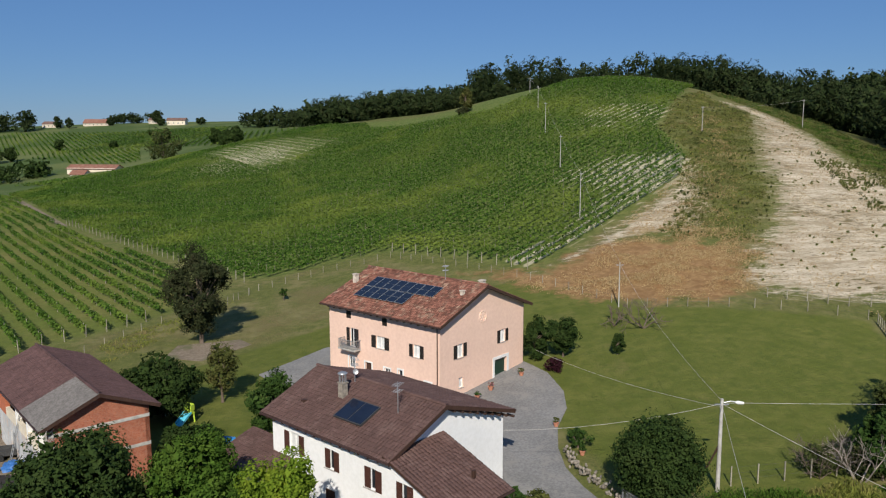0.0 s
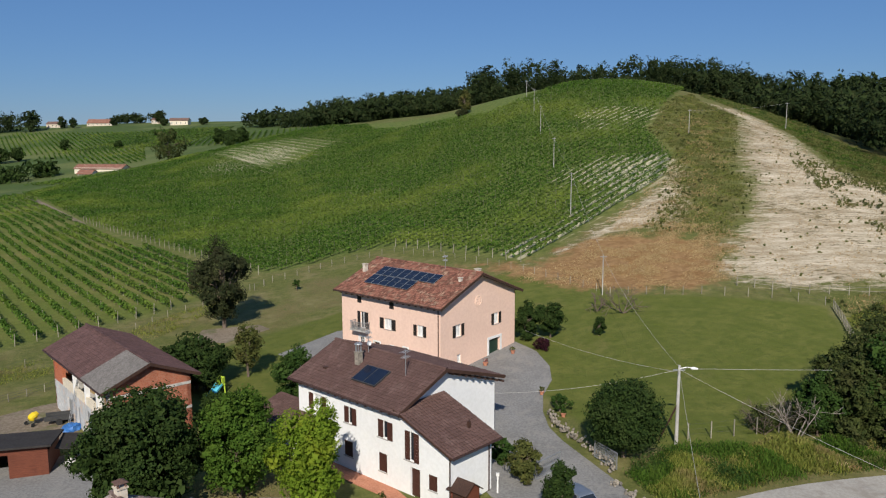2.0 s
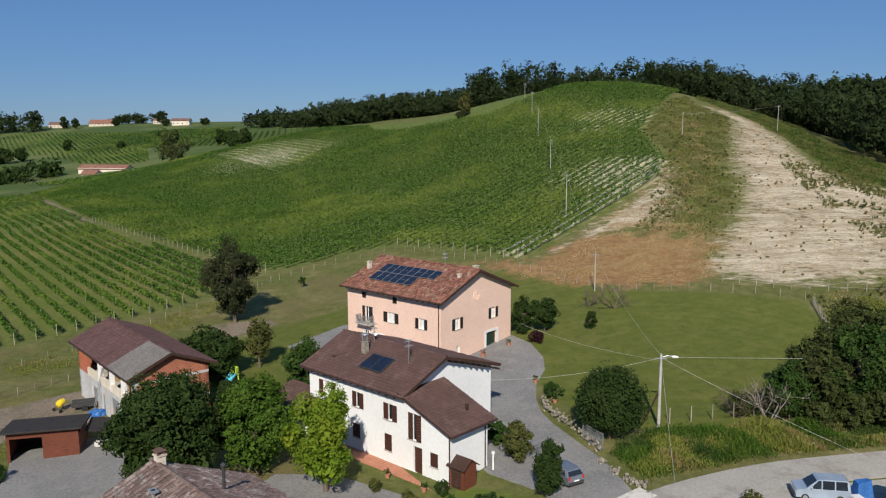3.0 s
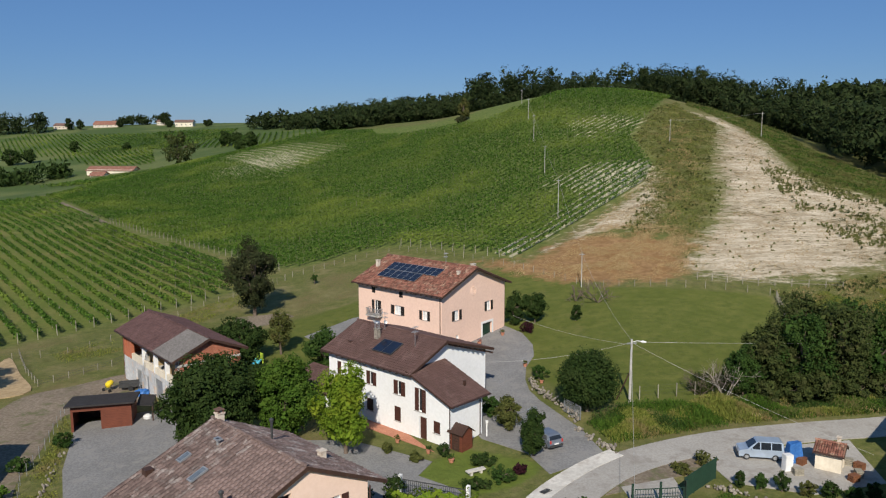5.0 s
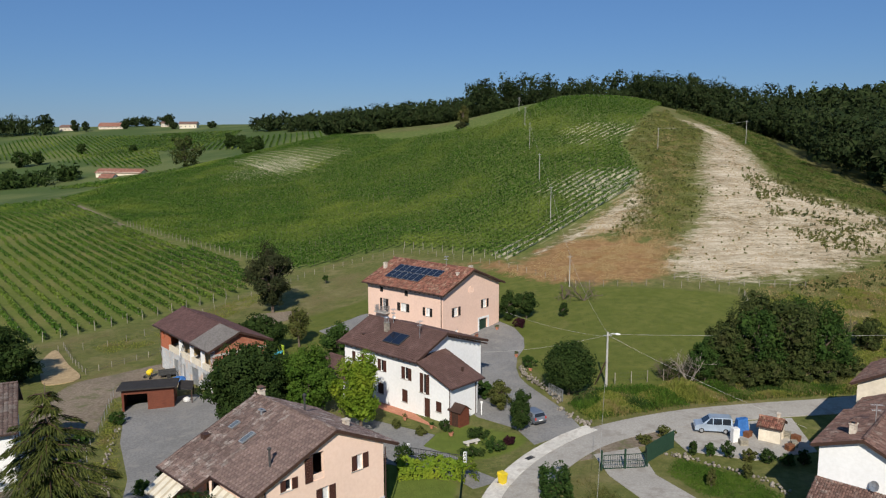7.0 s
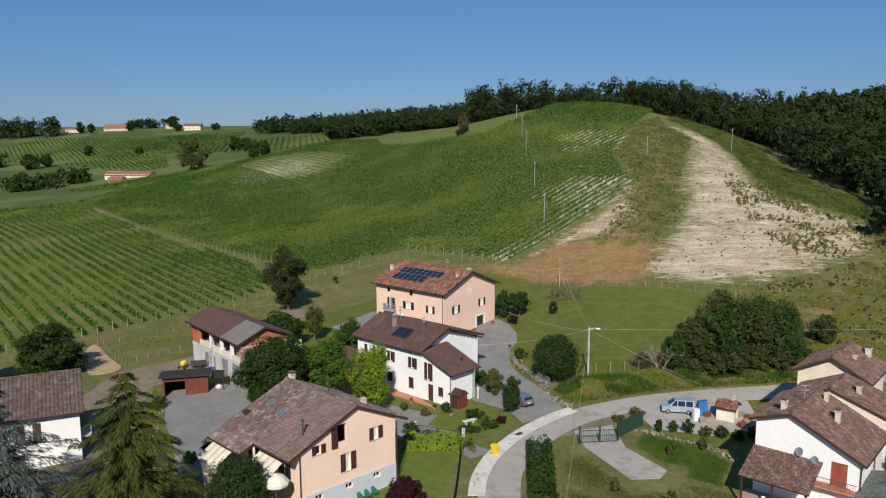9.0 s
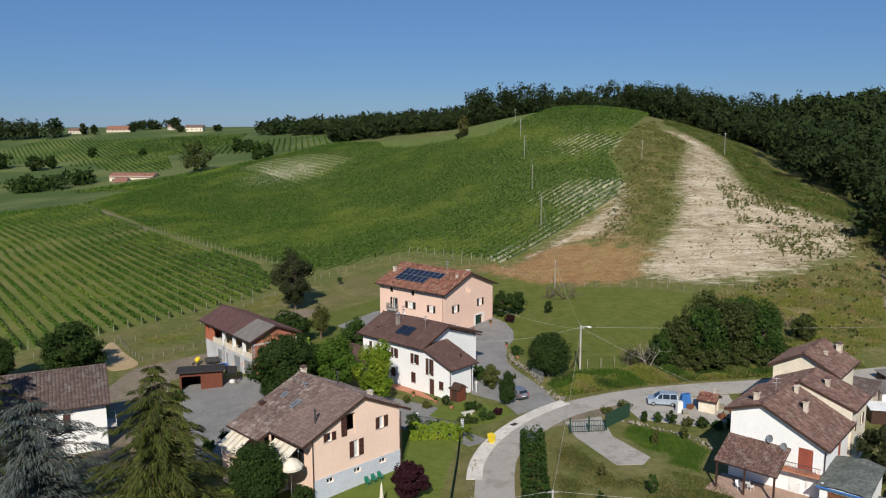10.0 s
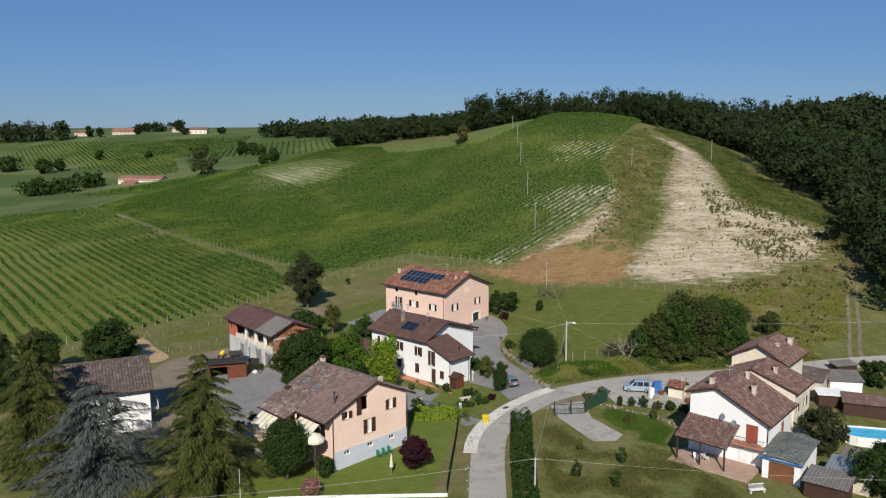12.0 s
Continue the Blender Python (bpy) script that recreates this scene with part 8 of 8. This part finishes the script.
# garden rows and young trees on the plots beside the gate
for i, (x, y, h, w, m) in enumerate(((24.4, 35.4, 1.5, 1.2, "leaf_dark"), (26.0, 35.0, 1.4, 1.3, "leaf_mid"), (27.6, 34.6, 1.7, 1.5, "leaf_dark"), (29.4, 33.8, 1.3, 1.6, "leaf_olive"), (31.0, 33.4, 1.5, 1.8, "leaf_dark"), (32.8, 33.0, 1.2, 1.6, "leaf_mid"), (34.4, 33.2, 1.4, 1.6, "leaf_dark"), (24.0, 28.6, 1.9, 1.0, "leaf_olive"), (20.6, 16.4, 2.2, 1.2, "leaf_mid"), (14.6, 12.8, 2.3, 1.3, "leaf_dark"), (16.2, 20.4, 1.7, 0.9, "leaf_olive"), (27.8, 30.2, 1.6, 1.2, "leaf_olive"), (18.6, 10.2, 2.2, 1.4, "leaf_mid"), (22.8, 39.6, 1.0, 2.4, "leaf_olive"), (20.4, 38.2, 0.7, 2.2, "leaf_olive"))):
    bush("garden_shrub", "small garden shrub on the grass plot", x, y, h, w, M[m], 200 + i, 320, 0.2, "garden shrubs")
for i, (x, y, h, w, m) in enumerate(((3.2, 40.2, 1.2, 2.4, "leaf_dark"), (4.8, 37.2, 1.0, 2.8, "leaf_mid"), (2.6, 35.8, 0.9, 2.4, "leaf_dark"), (6.4, 38.4, 0.9, 1.6, "leaf_purple"), (-0.2, 42.2, 1.3, 1.3, "leaf_dark"), (-5.4, 43.4, 1.0, 1.2, "leaf_olive"), (-2.8, 41.4, 0.9, 1.6, "leaf_olive"), (-4.2, 33.6, 2.4, 2.6, "leaf_dark"), (-6.8, 30.2, 3.2, 3.4, "leaf_dark"), (-26.6, 31.8, 1.5, 2.2, "leaf_dark"), (-28.0, 29.4, 1.4, 2.0, "leaf_mid"), (-25.0, 33.6, 1.0, 1.6, "leaf_olive"), (-37.4, 47.4, 1.6, 2.2, "leaf_mid"), (-39.0, 42.0, 1.3, 2.4, "leaf_mid"), (-37.8, 36.0, 1.2, 2.6, "leaf_bright"), (-36.4, 30.6, 1.6, 2.8, "leaf_mid"), (-34.0, 27.4, 2.0, 2.8, "leaf_dark"))):
    bush("garden_shrub", "low shrub in the planted border", x, y, h, w, M[m], 240 + i, 420, 0.2, "border shrubs")


def hedge(label, line, w, h, mat, seed, per=260):
    """A clipped hedge of leaves along a line."""
    rng = np.random.default_rng(seed)
    t = thing("hedge", label, "hedge", line[0][0], line[0][1])
    o = np.array([line[0][0], line[0][1], gz(*line[0])])
    Ps, Ns = [], []
    for p, q in zip(line, line[1:]):
        n = int(math.hypot(q[0] - p[0], q[1] - p[1]) * per)
        f, a, c = rng.random(n), rng.uniform(-1, 1, n), rng.random(n)
        d = np.array([q[0] - p[0], q[1] - p[1]]) / math.hypot(q[0] - p[0], q[1] - p[1])
        edge = rng.random(n) < 0.6
        a = np.where(edge, np.sign(a) * (0.8 + 0.25 * rng.random(n)), a)
        c = np.where(edge, c, 0.85 + 0.2 * rng.random(n))
        X, Y = p[0] + (q[0] - p[0]) * f - d[1] * a * (1 + 0.22 * np.sin(f * 31 + seed)) * w / 2, p[1] + (q[1] - p[1]) * f + d[0] * a * w / 2
        Ns.append(np.stack([-d[1] * np.sign(a), d[0] * np.sign(a), 0.3 + 1.2 * c], 1))
        Ps.append(np.stack([X, Y, land(X, Y) + c * h * (0.88 + 0.14 * np.sin(X * 1.9 + Y * 2.3) + 0.1 * np.sin(X * 4.1 - Y * 5.3))], 1) - o)
    V, F = leaf_quads(np.concatenate(Ps), 0.3, rng, N=np.concatenate(Ns))
    part("foliage", mesh_arrays("foliage", V, F, mat), None, t)
    return t


hedge("thick green hedge beside the road", [(10.0, 30.6), (9.0, 20), (8.3, 8), (8.0, 2)], 2.3, 1.7, M["leaf_mid"], 71, 420)
hedge("bright green arched hedge over the fence", [(-4.6, 31.2), (-1.5, 31.6), (1.6, 31.0), (2.2, 29.6)], 1.5, 1.9, M["leaf_lime"], 72, 360)

# ---- rough grass, weeds and scrub ----
def tufts(name, label, poly, count, size, high, mat, seed, upright=1.6, soft=1.0, ratio=0.4):
    rng = np.random.default_rng(seed)
    Q = np.array(poly)
    X, Y = rng.uniform(Q[:, 0].min(), Q[:, 0].max(), count), rng.uniform(Q[:, 1].min(), Q[:, 1].max(), count)
    k = inside(X, Y, poly)
    X, Y = X[k], Y[k]
    v = np.array([noise.noise((a * 0.22, b * 0.22, seed)) for a, b in zip(X, Y)])
    k = (v + rng.normal(0, 0.12, len(v)) > -0.12) & (rng.random(len(v)) < edge_distance(X, Y, poly) / soft)
    X, Y, v = X[k], Y[k], v[k]
    V, F = leaf_quads(np.stack([X, Y, land(X, Y) + high * np.clip(0.35 + v, 0.1, 1) * rng.random(len(X))], 1), size, rng, upright, ratio, blade=True)
    stuff(name, label, V, F, mat, "grass")


BANK = [(13.8, 48.8), (15.8, 44.0), (20, 45.2), (26, 47.2), (36, 49.2), (50, 51.0), (62, 54.5), (60, 57), (44, 54.2), (34, 54.0), (26, 53.8), (19.4, 53.9), (15.4, 51.4)]
tufts("weeds", "tall yellow-green weeds on the road bank", BANK, 200000, 0.36, 1.7, M["weed"], 81, 2.6, ratio=0.22)
tufts("weeds", "lush green weeds on the road bank", BANK, 110000, 0.34, 1.4, M["leaf_bright"], 82, 2.4, ratio=0.24)
tufts("weeds", "dark green weeds at the foot of the bank", BANK, 70000, 0.3, 1.0, M["leaf_mid"], 97, 2.0, ratio=0.26)
tufts("weeds", "withered brown stalks on the far bank", [(30, 48.4), (36, 49.4), (50, 51.2), (62, 54.6), (60, 57), (44, 53.6), (34, 53.2)], 70000, 0.34, 1.4, M["weed_dull"], 98, 2.4, ratio=0.22)
tufts("weeds", "dry straw among the bank weeds", [(30, 48.4), (36, 49.4), (50, 51.2), (62, 54.6), (60, 57), (44, 53.6), (34, 53.2)], 40000, 0.32, 1.2, M["straw"], 100, 2.4, ratio=0.2)
tufts("dry_grass", "dry brown grass in the fallow field", [(8, 114), (16, 113), (24, 124), (32, 131), (46, 130), (50, 116), (40, 97), (24, 98), (12, 106)], 150000, 0.22, 0.4, M["straw"], 83, soft=9.0)
LEFTBAND = [(84, 266), (70, 244), (61, 222), (53.5, 203), (52, 174), (46, 158), (38, 133), (33, 125), (40, 121), (46, 118), (52, 127), (61, 149), (64, 165), (73, 188), (86, 228), (82, 247)]
tufts("scrub", "olive-green weeds between vineyard and bare soil", LEFTBAND, 150000, 0.34, 0.55, M["weed_dull"], 84, 0.8, soft=2.5)
tufts("scrub", "yellow-green weeds between vineyard and bare soil", LEFTBAND, 60000, 0.34, 0.6, M["weed"], 90, 0.8, soft=2.5)
tufts("scrub", "brown withered stalks among the weeds", LEFTBAND, 30000, 0.32, 0.6, M["leaf_olive"], 94, 0.8, soft=2.0)
tufts("scrub", "straw-coloured stalks among the weeds", [(25, 128), (34, 141), (46, 161), (56, 176), (66, 220), (74, 214), (62, 165), (52, 140), (42, 120)], 60000, 0.28, 0.5, M["straw"], 95, 0.8, soft=2.0)
MEADOW = [(49, 91), (60, 94), (73, 100), (90, 111), (99, 132), (102, 122), (88, 94), (80, 82), (72, 66), (62, 60), (54, 62), (50, 76)]
SPARSE = [(74, 158), (80, 178), (87, 168), (93, 149), (102, 138), (95, 120), (86, 110), (72, 106), (70, 126)]
rng = np.random.default_rng(85)


def clumps(label, poly, count, base, lo, hi, r, mat, lone=0.0):
    """Low bushes scattered over a polygon, thicker in patches."""
    Q = np.array(poly)
    Ps, Ns = [], []
    for i in range(count):
        x, y = rng.uniform(Q[:, 0].min(), Q[:, 0].max()), rng.uniform(Q[:, 1].min(), Q[:, 1].max())
        if inside(x, y, poly) and (rng.random() < lone or noise.noise((x * 0.12, y * 0.09, base)) + rng.normal(0, 0.14) > 0.04):
            P, C, R, N = crown_points(rng, 44, 0, rng.uniform(lo, hi), 0.12 + r * rng.random() ** 2, 5)
            Ps.append(P + (x, y, gz(x, y)))
            Ns.append(N)
    V, F = leaf_quads(np.concatenate(Ps), 0.24, rng, N=np.concatenate(Ns), blade=True)
    stuff("scrub", label, V, F, mat, "scrub")


clumps("tussocks of olive grass between vineyard and bare soil", LEFTBAND, 3600, 5.0, 0.2, 0.6, 0.6, M["weed_dull"], 0.2)
clumps("dark weeds between vineyard and bare soil", LEFTBAND, 1500, 9.0, 0.2, 0.6, 0.6, M["leaf_hazel"], 0.1)
clumps("green bushes spreading over the pale soil", SPARSE, 2400, 7.0, 0.2, 0.9, 0.85, M["weed_dull"])
clumps("dark green bushes among the pale soil", SPARSE, 500, 3.0, 0.3, 1.0, 0.9, M["leaf_hazel"])
clumps("small dry bushes dotted over the pale soil", SOIL, 1300, 11.0, 0.1, 0.34, 0.28, M["weed_dull"], 0.12)
tufts("scrub", "dry stalks in lines over the pale soil", SOIL, 50000, 0.26, 0.3, M["straw"], 91, 0.8, soft=5.0)
clumps("brown and olive tussocks in the rough meadow", MEADOW, 1500, 2.0, 0.2, 0.7, 0.6, M["leaf_hazel"], 0.05)
tufts("rough_grass", "rough olive grass below the bare slope", MEADOW, 130000, 0.26, 0.35, M["weed_dull"], 101, 1.2)
tufts("rough_grass", "dry stalks in the rough meadow", MEADOW, 50000, 0.26, 0.4, M["straw"], 102, 1.2)
RIGHTBAND = [(92, 281), (86, 262), (91, 246), (94, 229), (93, 208), (87, 170), (87, 155), (93, 150), (102, 140), (96, 122), (106, 122), (113, 150), (109, 186), (108, 214), (118, 250), (118, 285), (104, 290)]
tufts("scrub", "lush green weeds on the slope beside the wood", RIGHTBAND, 110000, 0.42, 0.9, M["weed_dull"], 92, 0.8, soft=2.0)
tufts("scrub", "bright green grass on the slope beside the wood", RIGHTBAND, 70000, 0.4, 0.9, M["leaf_bright"], 96, 0.8, soft=2.0)
tufts("scrub", "dark green brambles on the slope beside the wood", RIGHTBAND, 40000, 0.42, 1.2, M["leaf_mid"], 93, 0.8, soft=3.0)
clumps("brambles and young bushes beside the wood", RIGHTBAND, 1100, 4.0, 0.5, 1.3, 1.0, M["leaf_olive"], 0.1)
clumps("bright green bushes beside the wood", RIGHTBAND, 1500, 6.0, 0.4, 1.2, 0.9, M["weed_dull"], 0.1)


def edge_strip(side, width):
    """The strip of verge along one edge of the road."""
    inner, k = ribbon(ROADLINE[16:], 2 * side), len(ROADLINE[16:])
    outer = ribbon(ROADLINE[16:], 2 * (side + width))
    return inner[:k] + outer[:k][::-1], inner[k:] + outer[k:][::-1]


for i, strip in enumerate(edge_strip(1.85, 0.7)):
    tufts("verge_grass", "short weeds creeping over the road's edge", strip, 90000, 0.13, 0.14, M["weed_dull"], 110 + i, 1.8, 0.4, 0.3)
tufts("rough_grass", "rough olive grass below the slope", [(48, 60), (60, 57), (72, 66), (84, 92), (70, 92), (56, 90), (48, 84), (44, 66)], 110000, 0.28, 0.5, M["weed"], 86)
tufts("rough_grass", "uncut grass between vineyard and lawn", [(-30, 122), (-41, 106), (-46, 92), (-55, 80), (-49, 74), (-38, 92), (-33, 110)], 40000, 0.25, 0.3, M["weed"], 87)
tufts("rough_grass", "weedy grass on the plots below the road", [(11, 30), (11, 3), (34, 3), (28, 20), (24, 22), (18, 20), (14, 31)], 90000, 0.2, 0.25, M["leaf_olive"], 88)
tufts("rough_grass", "green grass of the plot beside the white house", [(20.5, 31.5), (24, 23.5), (27, 21), (30, 27), (28, 31), (22.5, 35)], 60000, 0.16, 0.16, M["leaf_bright"], 99)
tufts("rough_grass", "grass on the farm track verge", [(-41.3, 56), (-38.8, 46), (-37.3, 39), (-34, 31), (-30.8, 32.6), (-35.2, 42), (-38, 50), (-38.8, 53.6)], 26000, 0.22, 0.5, M["weed"], 89)

# ---- houses far off ----
def far_house(label, x, y, z, turn, L, G, he, hr, wall, roof, wins):
    h = thing("farmhouse", label, "house", x, y, z, turn)
    part("wall", Geo().box(0, 0, -3, G, L, he).add([(0, 0, he), (G, 0, he), (G / 2, 0, hr), (0, L, he), (G, L, he), (G / 2, L, hr)], [(0, 1, 2), (5, 4, 3), (0, 2, 5, 3), (1, 4, 5, 2)]), M[wall], h)
    for a, b in ((-0.6, he - 0.3), (G + 0.6, he - 0.3)):
        g = Geo()
        slab(g, (a, -0.6, b), (a, L + 0.6, b), (G / 2, L + 0.6, hr + 0.25), (G / 2, -0.6, hr + 0.25), 0.25)
        part("roof", g, M[roof], h)
    for i in range(wins):
        v = L * (i + 0.5) / wins
        for zz in (1.2, 4.2):
            if zz + 1.4 < he:
                w = part("window", Geo().box(-0.08, v - 0.6, zz, 0.0, v + 0.6, zz + 1.5), M["paint_white"], h)
                part("pane", Geo().box(-0.1, v - 0.5, zz + 0.1, -0.082, v + 0.5, zz + 1.4), M["glass_dark"], w)
    return h


far_house("long farmhouse with orange-red roof beyond the vineyard", -198, 487, gz(-210, 487) - 2.4, 80, 32, 10, 4.6, 6.6, "plaster_cream", "tile_red", 6)
far_house("pale farmhouse wing with red roof", -214, 480, gz(-219, 480) - 3.2, 80, 9, 8, 4.0, 6.0, "plaster_white", "tile_red", 3)
far_house("cream villa on the skyline", -276, 872, gz(-290, 875), 88, 20, 9, 5.0, 7.2, "plaster_cream", "tile_old", 4)
far_house("white house on the skyline", -322, 918, gz(-330, 920), 85, 10, 7, 4.2, 6.0, "plaster_old", "tile_old", 3)
far_house("long red-roofed house on the skyline", -372, 905, gz(-390, 905), 82, 30, 10, 3.6, 7.4, "plaster_old", "tile_red", 6)
far_house("pale house on the far crest", -425, 900, gz(-430, 900), 80, 20, 9, 4.4, 6.6, "plaster_old", "tile_old", 4)

# ---- tiles of the near house's garden slope: the courses towards the gable one by one ----
roof, o, b, la, lb, rng = orange_roof[0]
na, nb = round(la / 0.42), round(lb / 0.40)
tw, tl = la / na, lb / nb
V, F = tile_field((0, 0, 0), (0, 1, 0), b, tw, tl, tw, tl, 0.06, rng)
one = mesh_arrays("roof_tile", V, F, M["tile_grey"])
for i in range(14):
    for j in range(nb):
        part("roof_tile", one, None, roof, at=Matrix.Translation(Vector(o) + Vector((0, i * tw, 0)) + b * (j * tl)))
tiled("roof_tiles", roof, [tile_field(o, (0, 1, 0), b, la, lb, tw, tl, 0.06, rng, lambda i, j: i * na > 14)], M["tile_grey"])
